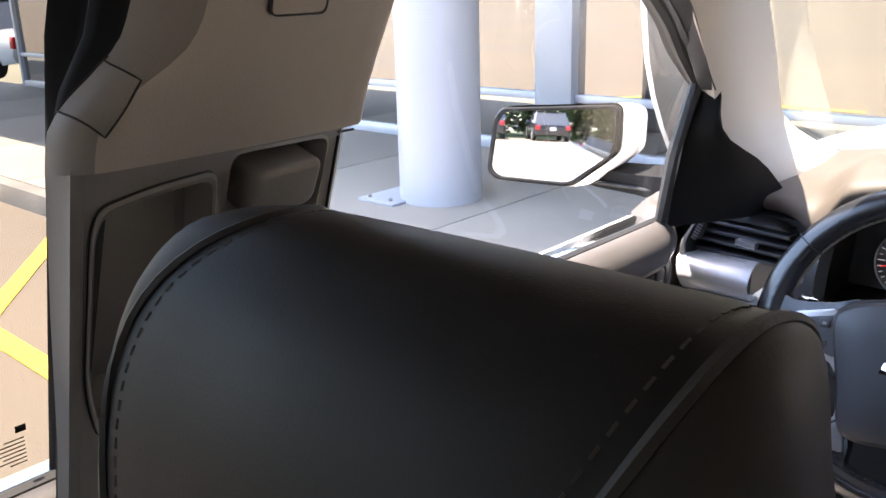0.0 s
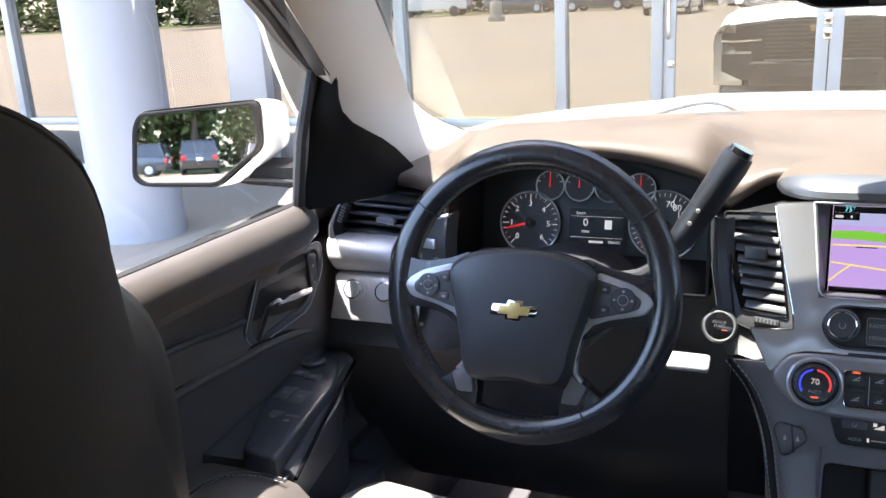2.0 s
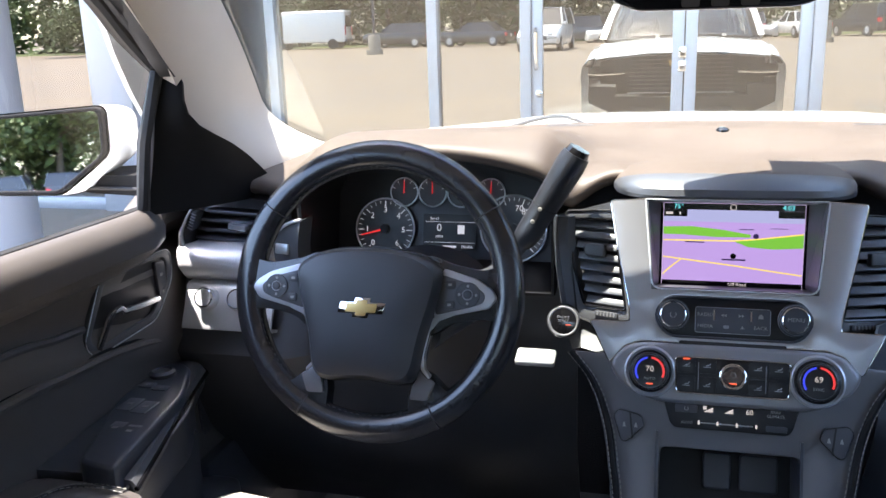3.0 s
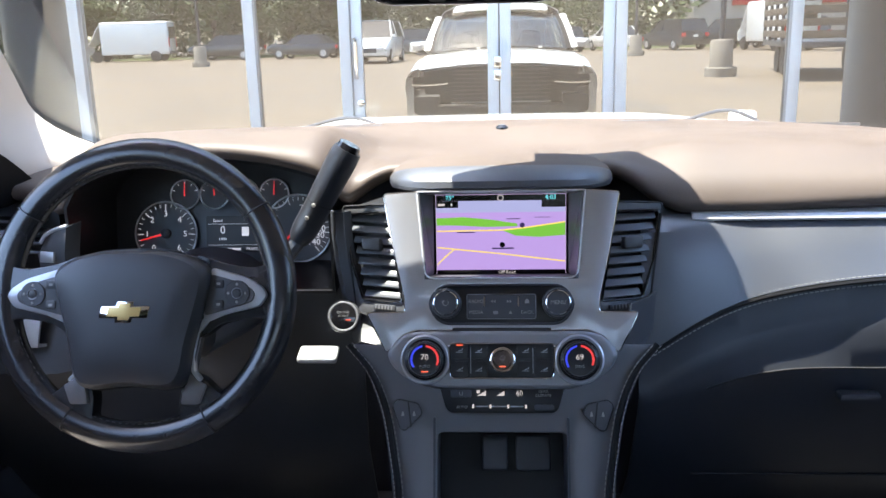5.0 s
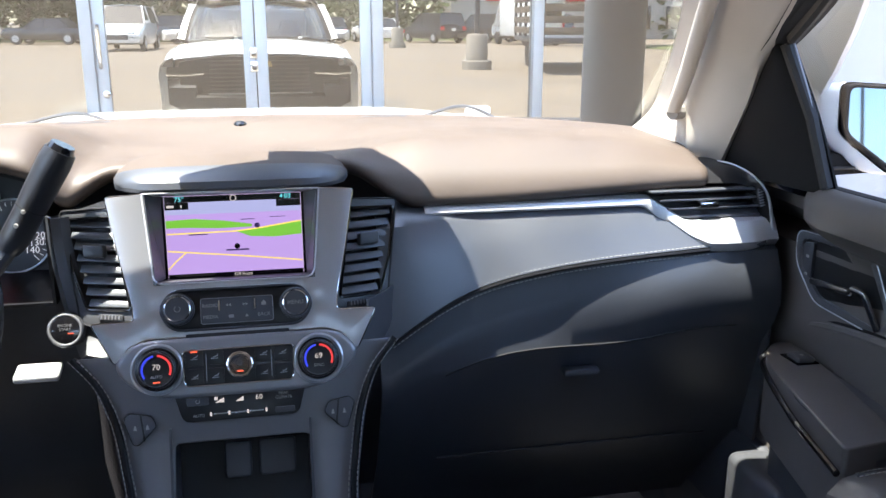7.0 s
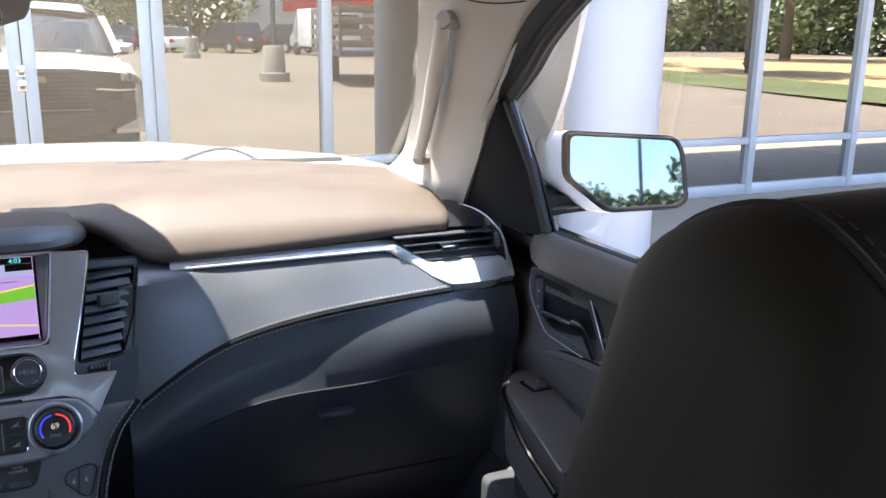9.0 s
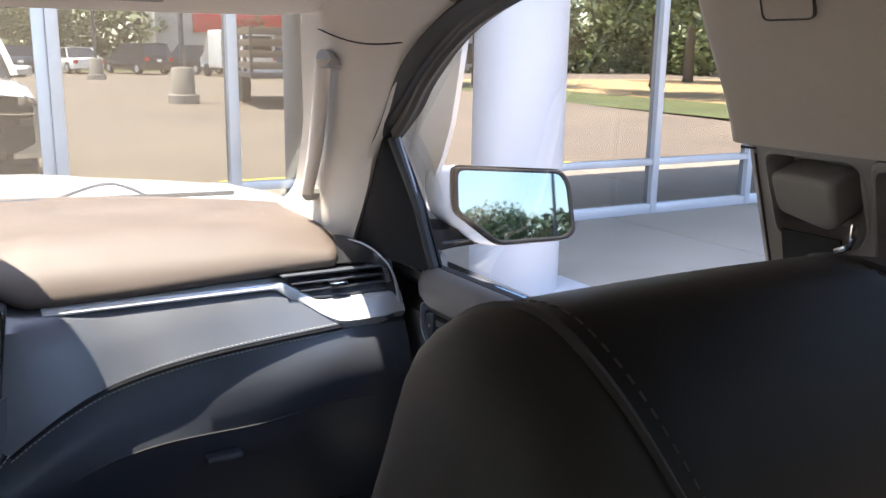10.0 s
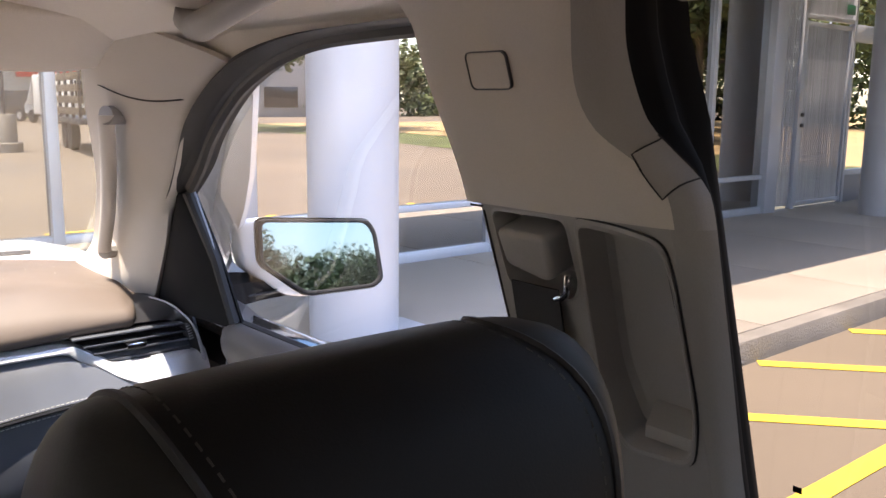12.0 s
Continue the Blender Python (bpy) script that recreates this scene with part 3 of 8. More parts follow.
def front_door(s):
    """A front door: panel, armrest, handle, sail, glass, weather seals, outer skin."""
    who = "driver's" if s < 0 else "front passenger's"
    th = thing("front_door", f"closed {who} front door with black inner panel and raised clear window", "car door",
               (s * 0.85, -0.3, 0.5), "front doors")
    P = lambda name, bm, m, lab="": part(name, side(bm, s), m, th, lab)
    sh, sh2 = (-0.056, -0.078) if s < 0 else (0.0, 0.0)
    # inner panel: section from the window sill down to the floor
    rows = []
    for i in range(25):
        y = 0.36 - 1.42 * i / 24
        sec = [(0.800, BELT - 0.012), (0.778, BELT + 0.010), (0.768, BELT + 0.011), (0.757, BELT + 0.006), (0.748, BELT - 0.005), (0.743, BELT - 0.020), (0.745, BELT - 0.038), (0.758, 1.238), (0.778, 1.226), (0.798, 1.216), (0.806, 1.20),
               (0.808, 1.15), (0.806, 1.11), (0.800, 1.085), (0.796, 1.072), (0.800, 1.055), (0.806, 1.03), (0.808, 1.0), (0.800, 0.9), (0.775, 0.8), (0.77, 0.62), (0.79, 0.52)]
        rise = 0.012 * step(-0.9, 0.3, y)
        lift = 0.065 * step(0.06, -0.30, y)
        rows.append([Vector((x + (0.022 * step(-0.06, 0.02, y) + (0.045 if s > 0 else 0.058) * step(0.02, 0.08, y)) * (1 if z > 1.1 and x < (0.78 if z < 1.2 else 0.801) else 0), y, z - rise * (1 if z > 1.19 else 0) + (lift * step(1.0, 1.06, z) * step(1.20, 1.10, z)))) for x, z in sec])
    P("inner_panel", loft(rows, thick=0.004), M_DOOR)
    sill_line = [Vector((0.781, 0.33 - 1.38 * i / 20, BELT + 0.006 - 0.012 * step(-0.9, 0.3, 0.33 - 1.38 * i / 20))) for i in range(21)]
    P("window_seal", tube(sill_line, 0.008, 8), M_RUBBER)
    # handle recess and lever
    bez = rounded([(0.066, 1.212), (0.064, 1.165), (0.012, 1.116), (-0.132, 1.112), (-0.150, 1.135), (-0.102, 1.212), (-0.075, 1.220)], 0.018, 4)
    inn = rounded([(0.054, 1.202), (0.052, 1.167), (0.006, 1.126), (-0.122, 1.122), (-0.136, 1.137), (-0.092, 1.203), (-0.073, 1.209)], 0.014, 4)
    F = frame_at((0.8005, 0, 0), (0, -1, 0), (0, 0, 1))
    fl = lambda pts: [(-y, z) for y, z in pts]
    hb = P("handle_bezel", prism(fl(bez), 0.012, F, 0.002, 2, [fl(inn)]), M_CHAR, "black handle surround")
    P("handle_line", tube([Vector((0.8000, y, z)) for y, z in bez], 0.0009, 6, True), M_SPOKE)
    P("handle_recess", prism(fl(inn), 0.004, frame_at((0.8065, 0, 0), (0, -1, 0), (0, 0, 1))), M_PANEL)
    lev = curve([(0.797, 0.018, 1.147), (0.796, -0.012, 1.150), (0.795, -0.048, 1.154), (0.795, -0.066, 1.156), (0.794, -0.074, 1.162), (0.794, -0.090, 1.162), (0.796, -0.098, 1.156), (0.799, -0.112, 1.134), (0.801, -0.122, 1.120)], 40)
    P("door_lever", tube(lev, 0.0034, 8, squash=1.5), M_CHROME, "bright chrome door lever")
    P("lock_switch", prism(fl(rounded([(0.050, 1.196), (0.050, 1.158), (0.030, 1.140), (0.026, 1.200)], 0.005)), 0.008, frame_at((0.8015, 0, 0), (0, -1, 0), (0, 0, 1)), 0.002), M_BLACK)
    for z in (1.178, 1.152):
        part("lock_mark", side(box(0.8005, 0.8014, 0.035, 0.041, z - 0.002, z + 0.002), s), M_STITCH, th)
    # trim line running back from the handle
    P("trim_line", tube(curve([(0.804, -0.142, 1.156), (0.804, -0.204, 1.162), (0.804, -0.266, 1.171), (0.803, -0.5, 1.188), (0.80, -1.0, 1.19)], 20), 0.005, 6), M_BLACK)
    ridge = [(0.806, 0.060, 1.060), (0.804, 0.011, 1.082), (0.802, -0.043, 1.095), (0.800, -0.105, 1.105), (0.799, -0.161, 1.110), (0.799, -0.213, 1.114), (0.799, -0.26, 1.118), (0.799, -0.50, 1.125)]
    P("card_ridge", tube(curve(ridge, 30), 0.0065, 8), M_DOOR, "rounded ridge of the door card")
    # Near-black line drawn as the shadow between ridge and upper panel.
    P("card_groove", tube([q + Vector((0.001, 0, 0.0085)) for q in curve(ridge, 30)], 0.0026, 6), M_SEAL)
    # armrest with the switch plate
    top = []
    for i in range(15):
        y = 0.075 - 0.33 * i / 14
        w = 0.030 * step(0.085, 0.05, y) + 0.085 * max(0, min(1, (0.06 - y) / 0.32)) + 0.010
        zt = 1.030 - 0.03 * step(0.05, -0.62, y)
        top.append([Vector((0.812, y, zt)), Vector((0.80 - w * 0.4, y, zt + 0.003)), Vector((0.80 - w, y, zt)), Vector((0.795 - w, y, zt - 0.006)),
                    Vector((0.80 - w, y, zt - 0.03)), Vector((0.812 - w * 0.5, y, zt - 0.09)), Vector((0.815, y, zt - 0.12))])
    arm = P("armrest", loft(top, caps=True), M_CHAR)
    edge = [r[3] + Vector((-0.001, 0, -0.004)) for r in top]
    P("armrest_trim", tube(edge, 0.0035, 6), M_PIANO, "gloss strip along the armrest")
    pocket = []
    for i in range(12):
        y = 0.0 - 0.75 * i / 11
        zt = 0.955 - 0.03 * step(0.05, -0.62, y)
        xi = 0.745 - 0.030 * max(0, min(1, -y / 0.3))
        pocket.append([Vector((0.80, y, zt - 0.02)), Vector((xi + 0.012, y, zt)), Vector((xi, y, zt - 0.006)), Vector((xi + 0.01, y, zt - 0.30)), Vector((0.80, y, zt - 0.34))])
    P("map_pocket", loft(pocket, caps=True), M_BLACK)
    cush = []
    for i in range(13):
        y = -0.262 - 0.48 * i / 12
        g = math.sqrt(max(0.0, 1 - max(0.0, 1 - i / 1.5) ** 2))
        zt = 1.012 + 0.012 * g
        cush.append([Vector((0.81, y, zt - 0.004)), Vector((0.785, y, zt)), Vector((0.735, y, zt + 0.001)), Vector((0.690, y, zt - 0.001)), Vector((0.664, y, zt - 0.007)),
                     Vector((0.647, y, zt - 0.024)), Vector((0.643, y, zt - 0.045)), Vector((0.650, y, zt - 0.10)), Vector((0.81, y, zt - 0.12))])
    P("arm_cushion", loft(cush, caps=True), M_DOOR, "black padded arm cushion")
    for o in (0.0, 0.0075):
        P("stitching", stitches(curve([(0.668, -0.277 - o, 1.0195), (0.70, -0.281 - o, 1.0245), (0.733, -0.292 - o, 1.026), (0.751 - o, -0.318, 1.026), (0.757 - o, -0.36, 1.026), (0.757 - o, -0.60, 1.026)], 60)), M_STITCH)
    P("cushion_seam", tube(curve([(0.668, -0.281, 1.0185), (0.70, -0.285, 1.0238), (0.731, -0.296, 1.0252), (0.747, -0.320, 1.0252), (0.753, -0.36, 1.0252), (0.753, -0.60, 1.0252)], 60), 0.0016, 6), M_RUBBER)

    if s < 0:
        plate = rounded([(0.801, 0.053), (0.766, 0.034), (0.722, -0.059), (0.684, -0.272), (0.740, -0.262), (0.801, -0.101), (0.818, 0.018)], [0.02, 0.02, 0.02, 0.012, 0.01, 0.02, 0.02], 4)
        P("switch_plate", prism(plate, 0.10, pose(0, 0, 1.037, -0.8, 0, 0), 0.008, 4), M_SATIN_B, "satin black switch plate")
        for y, xc in ((-0.1115, 0.761), (-0.1785, 0.739)):
            # No hollow here: a flat near-black plate gives the recess its darkness.
            P("switch_well", prism(rounded([(xc - 0.031, y - 0.024), (xc + 0.027, y - 0.021), (xc + 0.031, y + 0.027), (xc - 0.026, y + 0.024)], 0.005), 0.004, pose(0, 0, 1.0378 + 0.014 * y)), M_SEAL, "near-black plate for the shaded recess round two switches")
        P("plate_line", tube(curve([(0.757, 0.020, 1.018), (0.716, -0.060, 1.015), (0.694, -0.175, 1.012), (0.680, -0.270, 1.008)], 20), 0.0022, 6), M_DSILVER)
        P("adjuster_knob", lathe([(0.019, 0), (0.019, 0.006), (0.014, 0.009), (0.012, 0.007), (0.001, 0.007)], pose(0.789, -0.006, 1.0365), 24), M_BLACK, "round mirror adjuster")
        for x, y, d in ((0.788, -0.046, 0.008), (0.763, -0.052, 0.008), (0.774, -0.109, 0.019), (0.748, -0.114, 0.019), (0.751, -0.176, 0.019), (0.727, -0.181, 0.019), (0.737, -0.224, 0.010), (0.716, -0.226, 0.010)):
            z = 1.037 + 0.014 * y
            sw_ = P("window_switch", box(x - 0.0115, x + 0.0115, y - d, y + d, z - 0.004, z + 0.003 + 0.1 * d, 0.002, 2), M_CONSOLE, "dark grey rocker switch")
            part("mark", side(box(x - 0.004, x + 0.004, y - 0.003, y + 0.003, z + 0.0031 + 0.1 * d, z + 0.0035 + 0.1 * d), s), M_STITCH, sw_, smooth=0)
    else:
        plate = rounded([(0.760, 0.051), (0.808, 0.068), (0.806, 0.009), (0.749, -0.249), (0.664, -0.262), (0.727, 0.002)], [0.02, 0.015, 0.01, 0.012, 0.01, 0.02], 4)
        # Unlike the driver's plate, this one takes the door colour with bounced light.
        P("switch_plate", prism(plate, 0.11, pose(0, 0, 1.037, -0.8, 0, 0), 0.012, 4), M_DOOR, "armrest plate in the lighter, bounce-warmed door colour")
        P("plate_edge", tube(curve([(0.752, 0.036, 1.028), (0.728, 0.008, 1.027), (0.703, -0.063, 1.022), (0.676, -0.156, 1.018), (0.656, -0.262, 1.012)], 20), 0.0045, 8), M_PIANO, "gloss strip round the armrest plate")
        P("grip_line", tube(curve([(0.735, -0.045, 1.0365), (0.700, -0.11, 1.0355), (0.690, -0.165, 1.035), (0.700, -0.200, 1.0345), (0.725, -0.207, 1.0345), (0.768, -0.200, 1.0345)], 20), 0.0012, 5), M_RUBBER)
        P("switch_frame", box(0.760, 0.796, -0.026, 0.020, 1.034, 1.0385, 0.004, 2), M_PIANO)
        sw_ = P("window_switch", box(0.765, 0.791, -0.021, 0.012, 1.036, 1.0445, 0.004, 3), M_BLACK, "black window rocker switch")
        part("mark", side(box(0.776, 0.781, -0.008, -0.003, 1.0444, 1.0450), s), M_STITCH, sw_, smooth=0)
    P("pocket_front", box(0.725, 0.80, -0.06, 0.080, 0.70, 0.857 if s > 0 else 0.835, 0.014, 3), M_CHAR)
    # sail piece in front of the glass
    sh0 = -0.048 if s < 0 else 0.0
    sr = curve([(0.774, -0.018 if s < 0 else -0.030, BELT - 0.010), (0.762, -0.002 if s < 0 else 0.003, 1.38), (0.752, 0.052 + sh0, 1.476)], 10)
    sf = curve([(0.690, 0.235, 1.268), (0.702, 0.130, 1.35), (0.716, 0.068 + sh0, 1.41), (0.726, 0.070 + sh0, 1.468)] if s < 0 else [(0.756, 0.235, BELT - 0.01), (0.742, 0.140, 1.39), (0.735, 0.070, 1.472)], 10)
    P("sail_edge", tube([q + Vector((-0.001, -0.004, 0)) for q in sr], 0.0022, 6), M_DSILVER, "pale edge of the sail trim")
    P("sail", loft([[a + (b - a) * t + Vector((-0.012 * math.sin(math.pi * t), 0, 0)) for t in (-0.06, 0, 0.25, 0.5, 0.75, 1)] for a, b in zip(sr, sf)], thick=0.004), M_SEAL, "black triangular sail trim")
    fr = [Vector((side_x(z) - 0.004, y, z)) for y, z in door_outline(0.0, sh)]
    P("glass_run", tube(fr, 0.009, 8), M_RUBBER, "black window seal")
    gl = curve([(0, y, z) for y, z in ((0.078, 1.463), (0.06, 1.474), (-0.034, 1.522), (-0.117, 1.568), (-0.255, 1.626), (-0.403, 1.660), (-0.546, 1.668), (-0.80, 1.667))], 40)
    fi = curve([(0, y + sh2 - sh, z) for y, z in FRAME_IN[1:]], 40)
    rows = []
    for a, b in zip(gl, fi):
        n = Vector((0, b.y - a.y, b.z - a.z))
        q = lambda t, dx: Vector((side_x(a.z + n.z * t) - 0.032 * t - dx, a.y + n.y * t + sh, a.z + n.z * t))
        rows.append([q(-0.05, -0.012), q(0.0, 0.0), q(0.06, 0.010), q(0.30, 0.011), q(0.34, 0.003), q(0.42, 0.003), q(0.48, 0.008), q(0.85, 0.006), q(1.0, -0.004), q(1.05, -0.02)])
    P("door_frame", loft(rows), M_RUBBER, "black door frame trim")
    # glass
    ol = sorted([(z, y) for y, z in door_outline(0.004, sh)])
    zs = [BELT - 0.02 + (ol[-1][0] - BELT + 0.02) * (1 - (1 - i / 30) ** 1.6) for i in range(31)]

    def fore(z):
        """Where the glass begins at a height."""
        for (za, ya), (zb, yb) in zip(ol, ol[1:]):
            if z <= zb:
                return ya + (yb - ya) * max(0.0, (z - za) / max(1e-6, zb - za))
        return ol[-1][1]
    bm = loft([[Vector((side_x(z) + 0.012, fore(z) + (-0.801 - fore(z)) * k / 12, z)) for k in range(13)] for z in zs])
    P("pane", bm, M_SIDE, "clear side glass")
    # outer skin
    skin = []
    for i in range(9):
        y = 0.52 - 1.56 * i / 8
        skin.append([Vector((x, y, z)) for x, z in ((0.835, 1.262), (0.90, 1.235), (0.955, 1.15), (0.985, 1.0), (0.985, 0.8), (0.965, 0.6), (0.93, 0.46))])
    P("outer_skin", loft(skin, thick=-0.01), M_PAINT, "white painted outer skin")
    P("belt_moulding", box(0.79, 0.842, -1.03, 0.30 if s > 0 else 0.02, 1.262, 1.277, 0.004), M_CHROME, "bright belt moulding")
    return th


front_door(1)
front_door(-1)


def rear_side(s):
    """The rear door and the body side behind it, closing the cabin."""
    th = thing("rear_door", "closed rear door with a raised tinted window", "car door", (s * 0.85, -1.4, 0.5), "rear doors")
    P = lambda name, bm, m, lab="": part(name, side(bm, s), m, th, lab)
    P("inner_panel", loft([[Vector((x, y, z)) for x, z in ((0.80, 1.275), (0.765, 1.285), (0.752, 1.27), (0.80, 1.2), (0.80, 0.5))] for y in (-0.86, -1.5, -2.2, -3.15)], thick=0.005), M_CHAR)
    P("window_sill", box(0.765, 0.80, -2.2, -0.78, 1.280, 1.293, 0.004), M_RUBBER, "black window sill seal")
    P("sill_strip", box(0.77, 0.785, -1.2, -0.78, 1.293, 1.297, 0.001), M_CHROME)
    P("pane", loft([[Vector((side_x(z) + 0.02, y, z)) for z in (1.28, 1.47, 1.68)] for y in (-0.78, -1.6, -2.1)]), M_TINT, "tinted rear side glass")
    P("rear_pane", loft([[Vector((side_x(z) + 0.02, y, z)) for z in (1.28, 1.47, 1.68)] for y in (-2.25, -3.1)]), M_TINT, "tinted quarter glass")
    P("rear_pillar", box(0.66, 0.76, -2.27, -2.08, 1.28, 1.72, 0.02), M_GREYD)
    bars = bmesh.new()
    for k in range(7):
        w = (0.013, 0.020, 0.017, 0.021, 0.015, 0.019, 0.011)[k]
        zz = 1.331 - 0.0030 * k
        bars.faces.new([bars.verts.new((side_x(zz) + 0.018, -0.868 - (w if a else 0), zz + (0.0009 if b else 0))) for a, b in ((0, 0), (1, 0), (1, 1), (0, 1))])
    bars.faces.new([bars.verts.new((side_x(z) + 0.018, y, z)) for y, z in ((-0.866, 1.336), (-0.873, 1.336), (-0.873, 1.341), (-0.866, 1.341))])
    P("glass_print", bars, M_BLACK, "small printed marks on the glass")


rear_side(1)
rear_side(-1)
tg = thing("tailgate", "dark inner tailgate with a tinted rear window", "tailgate", (0, -3.15, 0.5))
part("inner_panel", box(-0.79, 0.79, -3.17, -3.14, 0.5, 1.27, 0.01), M_CHAR, tg)
part("pane", loft([[Vector((x, -3.16 + 0.18 * t, 1.27 + 0.42 * t)) for x in (-0.72, 0.72)] for t in (0, 1)]), M_TINT, tg, "tinted rear window")


def side_mirror(s):
    who = "driver's" if s < 0 else "passenger's"
    th = thing("side_mirror", f"white {who} side mirror with a black-edged angled glass", "wing mirror", (s * 1.0, 0.12, 1.28), "side mirrors")
    c = Vector((0.985 if s > 0 else 1.022, 0.085, 1.352))
    nrm = (Vector((-0.235, -0.955, 0.128)) if s > 0 else Vector((-0.312, -0.944, 0.081))).normalized()
    u = Vector((0, 0, 1)).cross(nrm).normalized()
    v = nrm.cross(u)
    m = frame_at(c, u, v)
    # outline in the glass's plane; u runs outwards for the right-hand mirror
    base = [(a * 0.90 + 0.004, b) for a, b in [(-0.112, 0.060), (0.092, 0.050), (0.106, 0.030), (0.116, -0.046), (0.100, -0.058), (-0.032, -0.062), (-0.112, -0.008)]]
    glass = rounded(base, 0.012, 4)
    rim = rounded([(a * 1.060, b * 1.09) for a, b in base], 0.014, 4)
    rim2 = rounded([(a * 1.095, b * 1.14) for a, b in base], 0.016, 4)
    P = lambda name, bm, mt, lab="": part(name, side(bm, s), mt, th, lab)
    P("glass", prism(glass, 0.004, m @ pose(0, 0, 0.002)), M_MIRROR if s < 0 else M_MIRROR_B, "silvered mirror glass" if s < 0 else "blue-tinted mirror glass")
    P("edge", prism(rim, 0.022, m @ pose(0, 0, 0.006), 0.003, 2, [rounded([(a * 0.985, b * 0.985) for a, b in base], 0.012, 4)]), M_SEAL, "black mirror surround")
    rows = []
    for i in range(9):
        t = i / 8
        sc = math.sqrt(max(0.0, 1 - t * t * 0.97))
        rows.append([m @ Vector((a * (0.40 + 0.60 * sc) - 0.050 * math.sqrt(t), b * (0.32 + 0.68 * sc), -0.010 - 0.100 * t)) for a, b in rim2])
    rows.append([m @ Vector((-0.050, 0, -0.110))] * len(rows[0]))
    P("housing", loft(rows, closed_v=True), M_PAINT, "glossy white mirror shell")
    # Shade under the shell is put into the arm's near-black colour.
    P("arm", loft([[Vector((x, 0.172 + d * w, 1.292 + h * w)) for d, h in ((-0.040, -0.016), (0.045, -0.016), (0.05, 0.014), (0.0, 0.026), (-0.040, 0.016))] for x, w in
                   ((0.80, 1.5), (0.85, 1.2), (0.90, 1.0), (0.975, 0.9), (1.02, 0.6))], closed_v=True, caps=True), M_SEAL, "mirror arm coloured near black for its shade")
    P("arm_joint", tube([Vector((x, 0.1305, 1.287)) for x in (0.815, 0.87, 0.93, 0.98)], 0.003, 6), M_RUBBER)
    return th


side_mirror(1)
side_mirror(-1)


def b_pillar(s):
    """The pillar behind the front door: upper and lower trim, belt guide, grab recess, airbag button."""
    who = "driver's" if s < 0 else "passenger's"
    th = thing("b_pillar_trim", f"light grey moulded door pillar trim on the {who} side with a seat belt guide", "pillar trim", (s * 0.66, -0.8, 0.6), "door pillars", "structure")
    dz = -0.012 if s < 0 else 0.0
    dy = -0.014 if s < 0 else 0.0
    P = lambda name, bm, m, lab="", smooth=32: part(name, side(moved(bm, pose(0, dy, dz)), s), m, th, lab, smooth)

    def px(z):
        return 0.625 - 0.34 * (z - 1.53)
    JOINT = 1.541

    fw = 0.008 if s < 0 else 0.0
    CREASE = [(1.50, -0.872), (1.56, -0.873), (1.580, -0.850), (1.595, -0.828), (1.620, -0.819), (1.664, -0.828), (1.75, -0.848)]
    EDGE = [(1.36, -0.875), (1.436, -0.879), (1.543, -0.882), (1.568, -0.877), (1.586, -0.860), (1.602, -0.846), (1.636, -0.840), (1.665, -0.844), (1.75, -0.862)]

    def along(tab, z):
        c = curve([(0, y, q) for q, y in tab], 60)
        for a, b in zip(c, c[1:]):
            if z <= b.z:
                return fw + a.y + (b.y - a.y) * max(0.0, (z - a.z) / (b.z - a.z))
        return fw + c[-1].y
    up = []
    for i in range(31):
        z = JOINT + 0.20 * i / 30
        f = -0.689 + 0.012 * step(1.55, 1.64, z) + 0.055 * step(1.655, 1.73, z)
        r = along(CREASE, z) + 0.004
        x = px(z)
        e = along(EDGE, z)
        c0, c1, c2 = Vector((x - 0.001, r + 0.022, z)), Vector((x - 0.002, r - 0.010, z)), Vector((x + 0.022, e, z))
        roll = [c0 * (1 - t) ** 2 + c1 * 2 * t * (1 - t) + c2 * t * t for t in [q / 8 for q in range(9)]]
        up.append([Vector((x + 0.05, f + 0.016, z)), Vector((x + 0.012, f + 0.006, z)), Vector((x + 0.002, f - 0.006, z)), Vector((x, f - 0.02, z)), Vector((x - 0.003, (f + r) / 2, z))] + roll + [Vector((x + 0.0235, e + 0.014, z))])
    P("upper_trim", loft([u[:9] for u in up]), M_GREY, smooth=60)
    # The edge past the fold gets a darker grey for the shade there.
    P("edge_moulding", loft([u[8:] for u in up]), M_GREYD, "pillar edge with its shade put into a darker grey", smooth=60)

    def on_edge(z, y):
        """A point of the rolled edge at a height and a depth."""
        r, e, x = along(CREASE, z) + 0.004, along(EDGE, z), px(z)
        a, b, c = Vector((x - 0.001, r + 0.022, z)), Vector((x - 0.002, r - 0.010, z)), Vector((x + 0.022, e, z))
        lo, hi = 0.0, 1.0
        for _ in range(24):
            t = (lo + hi) / 2
            if (a * (1 - t) ** 2 + b * 2 * t * (1 - t) + c * t * t).y > y:
                lo = t
            else:
                hi = t
        return a * (1 - lo) ** 2 + b * 2 * lo * (1 - lo) + c * lo * lo + Vector((-0.0010, -0.0006, 0))
    quad = [(1.582, -0.846), (1.593, -0.857), (1.570, -0.876), (1.558, -0.864)]

    def in_quad(u, v):
        (a, b), (c, d), (e, f), (g, h) = quad
        return on_edge((a * (1 - u) + c * u) * (1 - v) + (g * (1 - u) + e * u) * v, fw + (b * (1 - u) + d * u) * (1 - v) + (h * (1 - u) + f * u) * v)
    P("insert", loft([[in_quad(u / 5, v / 5) for u in range(6)] for v in range(6)], thick=0.001), M_GREYD, "small clipped insert")
    ring_uv = [(u / 6, 0) for u in range(6)] + [(1, v / 6) for v in range(6)] + [(1 - u / 6, 1) for u in range(6)] + [(0, 1 - v / 6) for v in range(6)]
